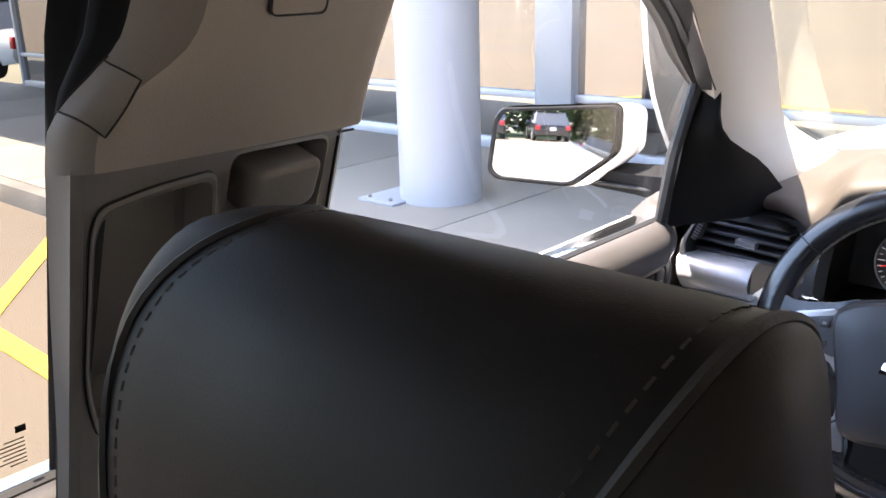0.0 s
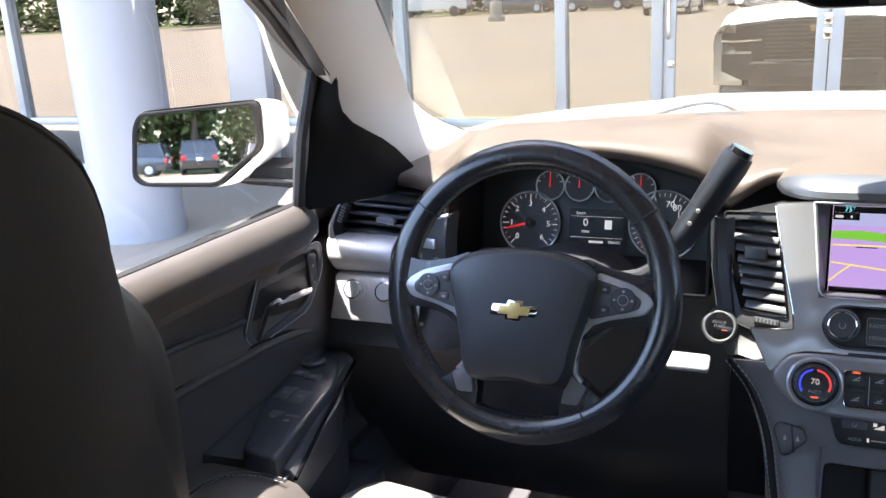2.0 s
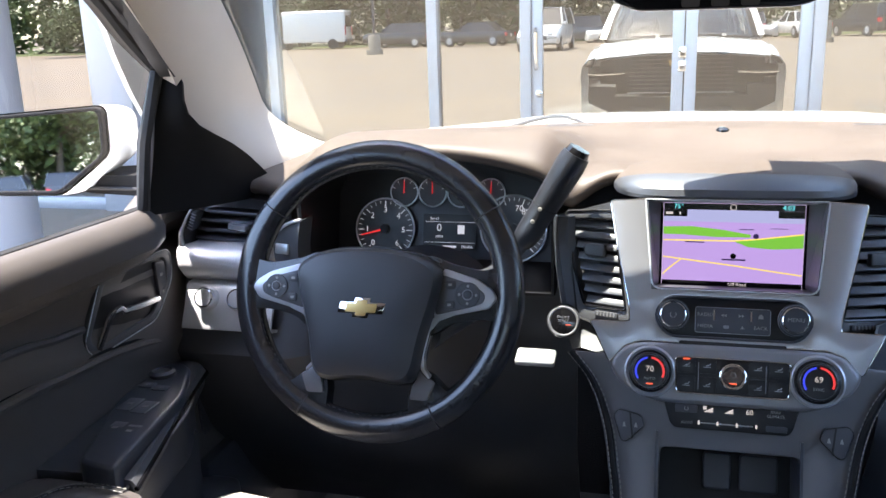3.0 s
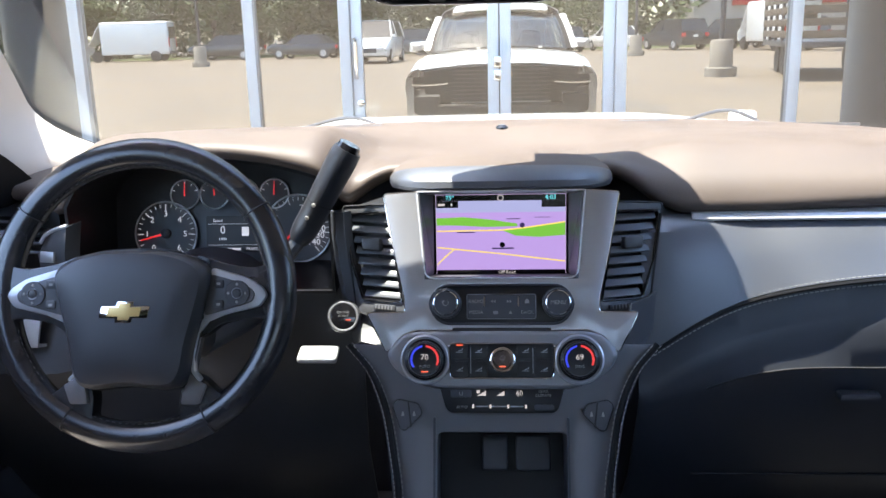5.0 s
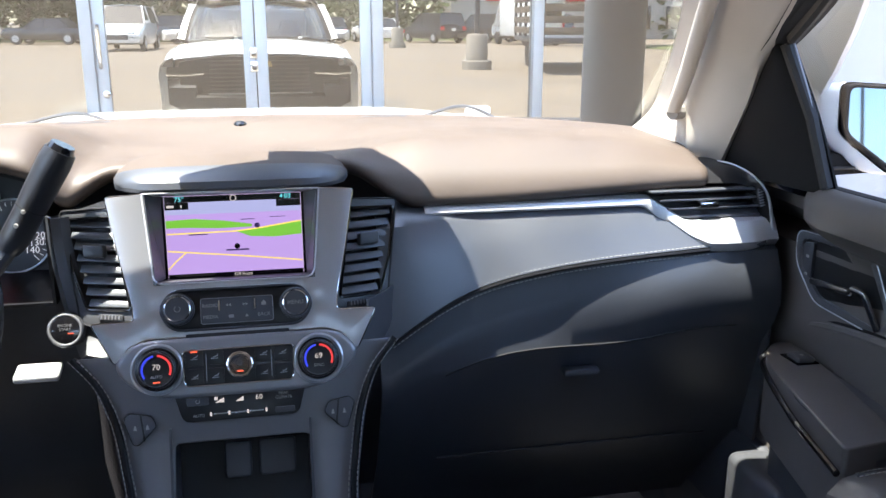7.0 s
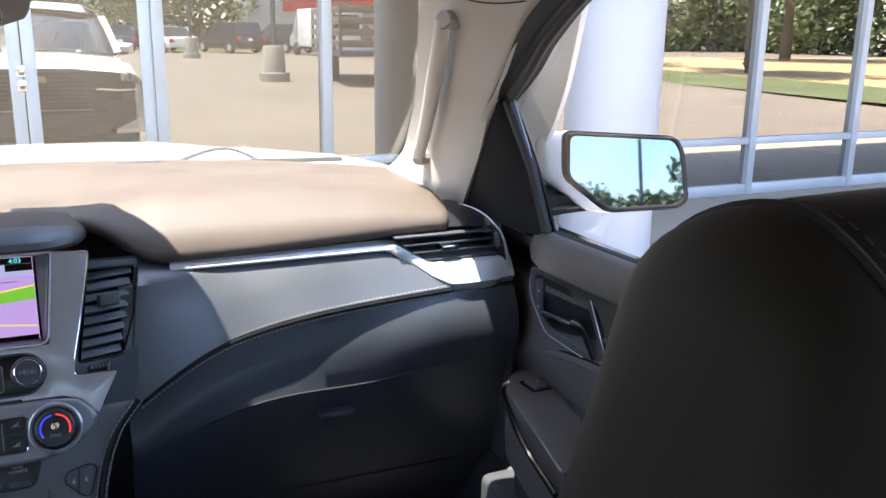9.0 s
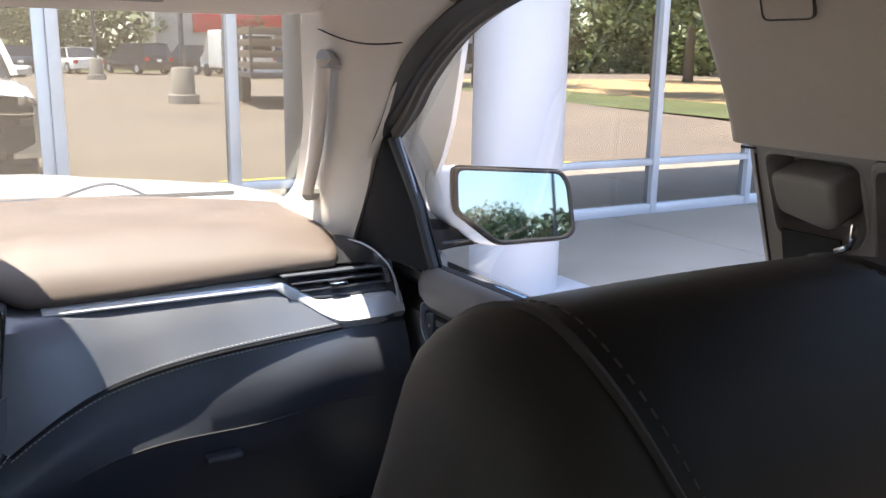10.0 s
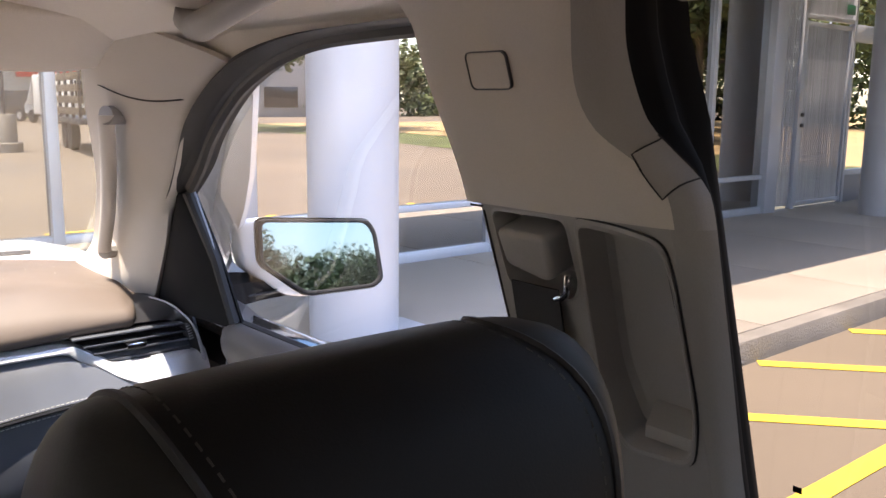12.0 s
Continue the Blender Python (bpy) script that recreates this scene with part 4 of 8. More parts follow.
    P("insert_gap", tube([in_quad(u, v) for u, v in ring_uv], 0.0006, 5, True), M_RUBBER)
    # lower trim: a flat face with a deep grab recess, a rounded front and a rounded rear edge
    F = frame_at((px(1.458) + 0.006, -0.832, 1.458), (0, -1, 0), (-0.34, 0, 1))
    dv = -0.010 if s < 0 else 0.0
    ring = rounded([(-0.040, 0.0845 + dv), (-0.005, 0.0822 + dv), (0.0235, 0.0765 + dv), (0.0275, 0.052), (0.0290, -0.041), (0.020, -0.082), (-0.034, -0.088), (-0.046, -0.035)], [0.008, 0.02, 0.010, 0.02, 0.02, 0.012, 0.012, 0.02], 5)
    pocket = rounded([(-0.117, 0.083), (-0.050, 0.083), (-0.048, 0.038), (-0.056, 0.024), (-0.115, 0.026)], 0.008, 4)
    P("lower_trim", prism([(-0.126, 0.087), (0.031, 0.087), (0.033, -0.95), (-0.126, -0.95)], 0.004, F, 0.0, 1, [ring, pocket]), M_GREYD)
    zs = [0.55 + (JOINT + 0.002 - 0.55) * i / 12 for i in range(13)]
    P("front_return", loft([[Vector((px(z) + 0.056, -0.690, z)), Vector((px(z) + 0.014, -0.695, z)), Vector((px(z) + 0.0055, -0.7050, z))] for z in zs], thick=-0.003), M_GREYD)
    P("rear_return", loft([[Vector((px(z) + 0.006, -0.862, z)), Vector((px(z) + 0.0075, -0.869, z)), Vector((px(z) + 0.012, along(EDGE, max(z, 1.39)) + 0.005, z)), Vector((px(z) + 0.022, along(EDGE, max(z, 1.39)), z)), Vector((px(z) + 0.0235, along(EDGE, max(z, 1.39)) + 0.014, z))] for z in zs], thick=0.003), M_GREYD, smooth=60)
    cen = Vector((-0.006, -0.004))
    bowl = []
    for k, w in ((1.03, 0.0022), (1.0, 0.0030), (0.965, 0.0022), (0.95, -0.001), (0.93, -0.012), (0.90, -0.020), (0.80, -0.024), (0.4, -0.024), (0.001, -0.024)):
        bowl.append([F @ Vector((cen.x + (u - cen.x) * k, cen.y + (v - cen.y) * k, w)) for u, v in ring])
    P("grab_recess", loft(bowl, closed_v=True), M_GREYD, "moulded grab recess")
    P("recess_gap", tube([F @ Vector((cen.x + (u - cen.x) * 1.04, cen.y + (v - cen.y) * 1.025, 0.0002)) for u, v in ring], 0.0008, 5, True), M_RUBBER)
    P("recess_shelf", loft([[F @ Vector((u, v, w)) for u in (-0.020, 0.0, 0.020)] for v, w in ((-0.076, -0.004), (-0.068, -0.007), (-0.060, -0.018), (-0.058, -0.0235))], thick=0.002), M_GREYD, "ledge in the recess")
    P("recess_slot", prism(rounded([(0.012, 0.062), (0.0205, 0.045), (0.0255, -0.045), (0.0185, -0.045)], 0.001, 2), 0.001, F @ pose(0, 0, -0.013)), M_RUBBER)
    P("trim_slot", tube([Vector((px(z) + 0.0056, -0.7065, z)) for z in (1.0, 1.3, 1.535)], 0.0008, 5), M_RUBBER)
    P("joint_line", tube([Vector((px(JOINT) + 0.001, y, JOINT - 0.002)) for y in (-0.700, -0.705, -0.712)], 0.0008, 5), M_RUBBER)
    # airbag button
    zb = 1.6286 if s > 0 else 1.618
    fx = frame_at((px(zb) - 0.0040, -0.752 if s > 0 else -0.757, zb), (0, -1, 0), (-0.34, 0, 1))
    P("button_ring", prism(rect(-0.0181, 0.0181, -0.0121, 0.0121, 0.005), 0.004, fx @ pose(0, 0, 0.0004), 0.0, 1, [rect(-0.0175, 0.0175, -0.0115, 0.0115, 0.0045)]), M_CHAR)
    P("cover_button", prism(rect(-0.0174, 0.0174, -0.0114, 0.0114, 0.0045), 0.004, fx @ pose(0, 0, 0.0001), 0.0006, 1), M_GREY)
    # belt guide in its pocket
    cp = Vector((-0.083, 0.052))
    P("guide_pocket", loft([[F @ Vector((cp.x + (u - cp.x) * k, cp.y + (v - cp.y) * k, w)) for u, v in pocket] for k, w in
                            ((1.06, 0.0008), (1.01, 0.0016), (0.98, 0.0), (0.96, -0.010), (0.93, -0.022), (0.80, -0.025), (0.02, -0.025))], closed_v=True), M_GREYD, "moulded pocket of the belt guide")
    P("belt_guide", prism(rounded([(-0.113, 0.072), (-0.066, 0.070), (-0.066, 0.040), (-0.074, 0.036), (-0.110, 0.044)], 0.007, 4), 0.030, F @ pose(0, 0, 0.006), 0.007, 4), M_GREYD, "grey seat belt height adjuster")
    P("belt", loft([[F @ Vector((-0.108 + 0.010 * t + u, 0.032 - 0.24 * t, 0.004 + 0.03 * t * (1 - t) + 0.05 * t * t)) for u in (0.0, 0.022, 0.044)] for t in [i / 10 for i in range(11)]], thick=0.0015), M_WEB, "black seat belt webbing")
    P("belt_ring", tube(curve([F @ Vector(q) for q in ((-0.068, 0.0245, 0.005), (-0.060, 0.028, 0.006), (-0.0555, 0.033, 0.006), (-0.0545, 0.044, 0.003))], 16), 0.0022, 8), M_CHROME, "bright belt loop")
    # weather seals and the dark pillar behind
    band = []
    for z in [1.0 + 0.75 * i / 30 for i in range(31)]:
        a = Vector((px(z) + 0.0225, along(EDGE, max(z, 1.39)) + 0.004, z))
        b = Vector((px(z) + 0.090, -0.8425 + 0.006 * step(1.60, 1.655, z) - 0.004 * step(1.655, 1.70, z), z))
        row = []
        for n in range(13):
            t = n / 12
            row.append(a.lerp(b, t) + Vector((0, 0.012 * (0.5 - 0.5 * math.cos(4 * math.pi * t)), 0)))
        band.append(row + [b + Vector((0.01, 0.012, 0)), b + Vector((0.05, 0.05, 0))])
    P("door_seal", loft(band), M_SEAL, "wide black ribbed door seal", smooth=60)
    return th


b_pillar(1)
b_pillar(-1)


# ---------------------------------------------------------------- dashboard
def pad_front(x):
    """Where the pad's front lip stands (y) and its height (z)."""
    brow = step(0.245, 0.148, abs(x))
    hood = step(-0.625, -0.575, x) * step(-0.205, -0.245, x)
    y = 0.112 + 0.038 * brow - 0.012 * hood + 0.035 * step(-0.62, -0.70, x) + 0.115 * step(0.672, 0.728, x)
    z = 1.262 + 0.045 * brow + (0.028 + 0.056 * math.sin(math.pi * max(0, min(1, (x + 0.63) / 0.43))) ** 0.6) * hood + 0.022 * step(-0.60, -0.66, x) + 0.012 * step(0.3, 0.68, x)
    return y, z


def pad_top(x, y):
    z = 1.322 + 0.016 * step(0.1, 0.5, y) - 0.020 * abs(x / 0.74) ** 3
    hood = step(-0.66, -0.57, x) * step(-0.185, -0.26, x)
    z += 0.046 * hood * step(0.52, 0.20, y)
    z -= 0.022 * math.exp(-((x - 0.0) / 0.20) ** 2) * step(0.16, 0.30, y) * step(0.48, 0.36, y)
    z += 0.018 * step(0.15, 0.27, x) * step(0.50, 0.24, y) * step(0.74, 0.55, x)
    return z


dash = thing("dashboard", "brown-topped dashboard with black lower panels and satin trim", "dashboard", (0, 0.3, 0.8))
rows = []
for i in range(150):
    x = -0.755 + 1.51 * i / 149
    y0, z0 = pad_front(x)
    row = [Vector((x, y0 + 0.035, z0 - 0.010)), Vector((x, y0 + 0.012, z0 - 0.007)), Vector((x, y0 + 0.003, z0 - 0.002)), Vector((x, y0, z0 + 0.005)), Vector((x, y0 + 0.002, z0 + 0.012))]
    yb = 0.60 - 0.19 * (x / 0.755) ** 2
    for j in range(1, 15):
        t = j / 14
        y = y0 + 0.002 + (yb - y0) * t ** 1.5
        blend = step(-0.03, 0.085, y - y0)
        row.append(Vector((x, y, (z0 + 0.014) * (1 - blend) + pad_top(x, y) * blend)))
    rows.append(row)
part("top_pad", loft(rows, thick=0.006), M_PAD, dash, "brown soft dashboard top", smooth=75)
part("defrost_grille", box(-0.30, 0.30, 0.535, 0.555, 1.320, 1.3375, 0.002), M_BLACK, dash)
part("light_sensor", lathe([(0.012, 0), (0.011, 0.006), (0.006, 0.010)], pose(0.003, 0.468, 1.332), 16), M_PIANO, dash, "small black light sensor")


# passenger's side face, from the slot under the pad down to the floor
def seam_z(x):
    """Height of the stitched seam along the passenger's panel."""
    t = (x - 0.20) / 0.47
    t = max(0, min(1, t))
    return 1.084 + 0.075 * (1 - (1 - t) ** 4) + 0.025 * t


rows = []
for i in range(40):
    x = 0.185 + 0.575 * i / 39
    zs = seam_z(x)
    f = 0.030 * step(0.34, 0.19, x)
    rows.append([Vector((x, 0.155, 1.262)), Vector((x, 0.135 - f * 0.3, 1.256)), Vector((x, 0.126 - f * 0.6, 1.250)), Vector((x, 0.113 - f * 0.8, 1.236)), Vector((x, 0.095 - f, (1.240 + zs) / 2)), Vector((x, 0.078 - f, zs + 0.004)), Vector((x, 0.09, zs - 0.004))])
part("upper_panel", loft(rows, thick=0.004), M_SATIN, dash, "charcoal soft panel with a stitched edge")
rows = []
for i in range(40):
    x = 0.185 + 0.595 * i / 39
    zs = seam_z(x)
    f = 0.018 * step(0.34, 0.19, x)
    swell = step(0.36, 0.68, x)
    o, k = 0.013 * swell, 0.012 * (1 - swell)
    e = 0.014 + 0.028 * step(0.68, 0.32, x)
    w = 0.30 + 0.70 * step(0.32, 0.58, x)
    zl = [zs + 0.002, zs - 0.006, zs - 0.010 - e, zs - 0.012 - 0.008 * w - e, zs - 0.014 - 0.028 * w - e, zs - 0.018 - 0.054 * w - e]
    zb = zl[-1]
    rows.append([Vector((x, 0.098, zl[0])), Vector((x, 0.082 - f - 0.1 * o + k, zl[1])), Vector((x, 0.0785 - f - 0.5 * o + k, zl[2])), Vector((x, 0.0765 - f - 0.8 * o + k, zl[3])), Vector((x, 0.0735 - f - o + k, zl[4])), Vector((x, 0.072 - f - o + k, zl[5])),
                 Vector((x, 0.078 - 0.6 * o, zb - 0.03)), Vector((x, 0.100 - 0.3 * o, zb - 0.07)), Vector((x, 0.14, min(0.86, zb - 0.10))), Vector((x, 0.30, 0.66))])
part("lower_panel", loft(rows, thick=0.004), M_SATIN_B, dash, "black rounded lower dashboard panel")
part("lid_line", tube([r[6] + Vector((0, -0.0008, 0)) for r in rows[6:36]], 0.0012, 5), M_RUBBER, dash)
part("lid_line", tube([r[8] + Vector((0, -0.0008, 0)) for r in rows[6:36]], 0.0012, 5), M_RUBBER, dash)
part("glovebox_latch", box(0.455, 0.51, 0.078, 0.10, 1.000, 1.012, 0.005, 2), M_BLACK, dash)
line = [Vector((x, 0.0795 - 0.025 * step(0.34, 0.19, x), seam_z(x) + 0.006)) for x in [0.20 + 0.468 * i / 60 for i in range(61)]]
part("stitching", stitches(line, 0.0008), M_STITCH, dash)
part("stitching", stitches([p + Vector((0, -0.0035, -0.012)) for p in line], 0.0008), M_STITCH, dash)
part("seam_cord", tube([p + Vector((0, -0.002, -0.006)) for p in line], 0.003, 6), M_LEATHER, dash)
# bright strip over the panel, swinging down into the block under the corner vent
def strip_edges(x):
    ramp = lambda a, b: max(0.0, min(1.0, (x - a) / (b - a)))
    top = 1.2570 - 0.0340 * ramp(0.588, 0.642)
    low = 1.2440 - 0.0760 * ramp(0.578, 0.668)
    return top, low


rows = []
for i in range(56):
    x = 0.255 + 0.527 * i / 55
    t, l = strip_edges(x)
    y = 0.119 - 0.028 * step(0.56, 0.70, x) + 0.012 * step(0.73, 0.77, x)
    rows.append([Vector((x, y + 0.02, t + 0.002)), Vector((x, y + 0.001, t)), Vector((x, y - 0.004, t - 0.002)), Vector((x, y - 0.007 - 0.013 * step(0.60, 0.68, x), (t + l) / 2 - 0.002)), Vector((x, y - 0.006 + 0.003 * step(0.60, 0.68, x), l + 0.002)), Vector((x, y, l)), Vector((x, y + 0.02, l - 0.002))])
part("bright_strip", loft(rows, thick=0.002), M_SILVER, dash, "satin silver trim strip")
part("strip_base", box(0.668, 0.765, 0.078, 0.11, 1.150, 1.1655, 0.004), M_BLACK, dash)
part("slot", box(0.24, 0.62, 0.134, 0.16, 1.246, 1.270), M_RUBBER, dash, "dark gap under the pad")


def passenger_vent():
    """The corner vent beside the passenger's door: bezel with a pointed horn, slats, thumbwheel."""
    th = thing("air_vent", "black corner air vent with level slats and a silver edge", "air vent", (0.69, 0.11, 1.2), "air vents")
    P = lambda name, bm, m, lab="", smooth=32: part(name, bm, m, th, lab, smooth)
    P("duct", box(0.57, 0.775, 0.140, 0.160, 1.200, 1.280), M_RUBBER)
    for k in range(5):
        z = 1.2150 + 0.0128 * k
        x1 = 0.7620 - 0.0026 * k - (0.003 if k == 4 else 0.0)
        P("slat", box(0.640 - 0.014 * k, x1, 0.102, 0.130, z - 0.0017, z + 0.0017, 0.001), M_SATIN)
    P("tab", box(0.658, 0.688, 0.094, 0.11, 1.2425, 1.2505, 0.002), M_CHROME, "bright thumb tab")
    edge = curve([(0.778, 0.096, 1.200), (0.774, 0.094, 1.218), (0.768, 0.095, 1.244), (0.760, 0.097, 1.264), (0.750, 0.106, 1.279), (0.745, 0.130, 1.288), (0.734, 0.160, 1.2945), (0.720, 0.200, 1.294), (0.68, 0.23, 1.290)], 45)
    lip = curve([(0.764, 0.112, 1.200), (0.760, 0.113, 1.2225), (0.755, 0.114, 1.245), (0.749, 0.114, 1.262), (0.730, 0.115, 1.2715), (0.69, 0.116, 1.2745), (0.62, 0.116, 1.274)], 45)
    rows = []
    for p, q in zip(edge, lip):
        rows.append([p + Vector((0.003, 0.05, 0)), p, p.lerp(q, 0.25) + Vector((0, -0.003, 0.001)), p.lerp(q, 0.6) + Vector((0, -0.003, 0.001)), q, q + Vector((0, 0.04, 0))])
    P("bezel", loft(rows, thick=0.002), M_PANEL, "black curved bezel", 50)
    P("surround", tube([q + Vector((-0.0005, -0.0025, 0.0015)) for q in edge[:38]], [0.0040 - 0.0025 * min(1.0, n / 17) for n in range(38)], 8), M_SPOKE, "silver edge running out to a line")
    w = pose(0.7565, 0.101, 1.2520, 0, -14, 0)
    P("thumbwheel", moved(box(-0.0035, 0.0035, -0.004, 0.02, -0.014, 0.014, 0.003), w), M_BLACK)
    for k in range(6):
        P("ridge", moved(box(-0.0032, 0.0032, -0.0052, -0.003, -0.0006, 0.0006), w @ pose(0, 0, -0.0105 + 0.0042 * k)), M_DSILVER)
    P("end_panel", loft([[Vector((0.783, y, z)) for y, z in ((0.150, 1.288), (0.110, 1.215), (0.105, 1.19), (0.08, 1.05), (0.1, 0.8))], [Vector((0.780, y + 0.3, z)) for y, z in ((0.12, 1.29), (0.085, 1.215), (0.08, 1.19), (0.07, 1.05), (0.1, 0.8))]], thick=0.004), M_BLACK, "black end panel of the dashboard")
    # Added sheet; its near-black colour stands for the windscreen pillar's shade.
    P("end_cover", loft([[Vector((x, y, z)) for x, z in ((0.655, 1.262), (0.70, 1.266), (0.745, 1.270), (0.785, 1.268))] for y in (0.170, 0.24, 0.34, 0.46)], thick=0.004), M_PANEL, "added dark sheet behind the vent")
    return th


passenger_vent()


def driver_vent():
    """The corner vent beside the wheel: bezel with a long pointed horn, tilted slats, thumbwheel."""
    th = thing("air_vent", "black corner air vent with tilted slats and a silver edge", "air vent", (-0.72, 0.12, 1.2), "air vents")
    P = lambda name, bm, m, lab="", smooth=32: part(name, mirrored(bm), m, th, lab, smooth)
    P("duct", box(0.635, 0.795, 0.145, 0.165, 1.200, 1.272), M_RUBBER)
    for k in range(4):
        z = 1.2125 + 0.0140 * k
        x1 = 0.787 - 0.0055 * k - (0.006 if k == 3 else 0.0)
        P("slat", moved(box(0.650 - x1, 0.0, -0.006, 0.022, -0.0021, 0.0021, 0.001), pose(x1, 0.121, z + 0.004, 0, -3.2, 0)), M_SATIN)
    P("tab", moved(box(-0.015, 0.015, -0.008, 0.01, -0.0048, 0.0048, 0.002), pose(0.708, 0.112, 1.2350, 0, -6, 0)), M_DSILVER, "bright thumb tab")
    P("tab_edge", moved(box(-0.0135, 0.0135, -0.0092, -0.0075, -0.0050, -0.0030, 0.0005), pose(0.708, 0.112, 1.2350, 0, -6, 0)), M_CHROME)
    edge = curve([(0.797, 0.096, 1.204), (0.797, 0.094, 1.222), (0.793, 0.095, 1.236), (0.781, 0.098, 1.2585), (0.770, 0.112, 1.275), (0.764, 0.130, 1.284), (0.756, 0.150, 1.2905), (0.748, 0.170, 1.292), (0.740, 0.200, 1.2885), (0.70, 0.23, 1.285)], 45)
    lip = curve([(0.786, 0.112, 1.202), (0.7835, 0.113, 1.225), (0.776, 0.114, 1.245), (0.766, 0.115, 1.2585), (0.745, 0.116, 1.2645), (0.71, 0.116, 1.2635), (0.65, 0.116, 1.260)], 45)
    rows = []
    for p, q in zip(edge, lip):
        rows.append([p + Vector((0.003, 0.05, 0)), p, p.lerp(q, 0.25) + Vector((0, -0.003, 0.001)), p.lerp(q, 0.6) + Vector((0, -0.003, 0.001)), q, q + Vector((0, 0.04, 0))])
    P("bezel", loft(rows, thick=0.002), M_PANEL, "black curved bezel", 50)
    P("surround", tube(edge[:38], [0.0048 - 0.0036 * min(1.0, n / 17) for n in range(38)], 8), M_SPOKE, "silver edge running out to a line")
    w = pose(0.777, 0.100, 1.2455, 0, -24, 0)
    P("thumbwheel", moved(box(-0.0045, 0.0045, -0.004, 0.02, -0.016, 0.016, 0.003), w), M_BLACK)
    for k in range(6):
        P("ridge", moved(box(-0.0040, 0.0040, -0.0052, -0.003, -0.0007, 0.0007), w @ pose(0, 0, -0.012 + 0.0048 * k)), M_DSILVER)
    P("end_panel", loft([[Vector((0.801, y, z)) for y, z in ((0.150, 1.288), (0.110, 1.215), (0.105, 1.19), (0.09, 1.05), (0.1, 0.8))], [Vector((0.801, y + 0.3, z)) for y, z in ((0.12, 1.29), (0.085, 1.215), (0.08, 1.19), (0.07, 1.05), (0.1, 0.8))]], thick=0.004), M_BLACK, "black end panel of the dashboard")
    P("end_cover", loft([[Vector((x, y, z)) for x, z in ((0.735, 1.283), (0.77, 1.284), (0.803, 1.278))] for y in (0.165, 0.30, 0.46)], thick=0.004), M_BLACK, "added dark sheet behind the vent")
    return th


driver_vent()

for s in (-1, 1):
    part("kick_panel", side(box(0.772, 0.80, 0.06, 0.62, 0.52, 0.86, 0.01), s), M_BLACK, dash, "black footwell side panel")

# driver's side: bright trim band, knob panel, knee panel, binnacle
BAND = ((0.125, 1.2105, 0.0), (0.100, 1.2095, 0.0), (0.088, 1.2040, 0.001), (0.078, 1.1940, 0.004), (0.073, 1.1830, 0.008), (0.074, 1.1770, 0.010), (0.082, 1.1640, 0.012), (0.090, 1.1570, 0.013), (0.115, 1.1550, 0.013))
part("bright_band", loft([[Vector((-0.803 + cut * (1 if n == 0 else 1 - n / 11) + 0.0105 * n, y, z)) for y, z, cut in BAND] for n in range(12)], thick=0.003), M_SILVER, dash, "satin silver trim band", smooth=60)
part("band_end", loft([[Vector((-0.803 + cut, y, z)) for y, z, cut in BAND], [Vector((-0.801 + cut, 0.13, z)) for y, z, cut in BAND]]), M_SILVER, dash)
part("switch_panel", loft([[Vector((x, y, z)) for y, z in ((0.115, 1.1550), (0.086, 1.1545), (0.078, 1.150), (0.066, 1.122), (0.052, 1.094), (0.052, 1.090), (0.10, 1.076))] for x in (-0.786, -0.78, -0.72, -0.66, -0.640)], thick=0.004), M_SILVER, dash, "satin silver switch panel", smooth=40)
for x in (-0.748, -0.694):
    kf = frame_at((x, 0.073, 1.132), (1, 0, 0), (0, 0.42, 1))
    kb = part("light_knob", lathe([(0.0185, 0), (0.0185, 0.004), (0.0150, 0.006), (0.0145, 0.016), (0.012, 0.018), (0.001, 0.018)], kf, 28), M_SILVER, dash, "round satin light knob")
    part("knob_ring", lathe([(0.0152, 0.0135), (0.0152, 0.0172), (0.0132, 0.0180), (0.0125, 0.0172)], kf, 28), M_CHROME, kb)
part("knee_panel", loft([[Vector((x, y + back * step(-0.60, -0.52, x), z)) for y, z, back in ((0.12, 1.15, 0.03), (0.075, 1.085, 0.07), (0.055, 1.05, 0.085), (0.075, 1.0, 0.06), (0.12, 0.9, 0.02), (0.2, 0.78, 0), (0.3, 0.68, 0))] for x in [-0.80 + 0.060 * i for i in range(11)]], thick=0.004), M_BLACK, dash, "black lower knee panel")
part("knee_trim", moved(box(-0.027, 0.027, -0.012, 0.02, -0.005, 0.005, 0.004, 3), pose(-0.247, 0.045, 1.080, 14, 0, 0)), M_SILVER, dash, "satin trim end under the column")

pod = part("dimmer_pod", loft([[Vector((x, y, z)) for x, y, z in ((-0.640, 0.112, 1.232), (-0.618, 0.096, 1.246), (-0.598, 0.092, 1.252), (-0.590, 0.12, 1.253))], [Vector((x, y, z)) for x, y, z in ((-0.648, 0.100, 1.210), (-0.622, 0.086, 1.214), (-0.600, 0.082, 1.216), (-0.592, 0.11, 1.216))], [Vector((x, y, z)) for x, y, z in ((-0.646, 0.100, 1.180), (-0.622, 0.088, 1.178), (-0.602, 0.086, 1.178), (-0.594, 0.11, 1.178))]], thick=0.004), M_CHAR, dash, "small dark dimmer pod", smooth=60)
part("pod_rim", tube(curve([(-0.646, 0.108, 1.226), (-0.634, 0.100, 1.238), (-0.616, 0.094, 1.2475), (-0.596, 0.092, 1.2535)], 12), 0.0028, 6), M_SILVER, pod)
part("pod_button", moved(box(-0.011, 0.011, -0.003, 0.003, -0.0075, 0.0075, 0.001), pose(-0.626, 0.085, 1.2105, -14, 0, -14)), M_SPOKE, pod, "pale dimmer button")
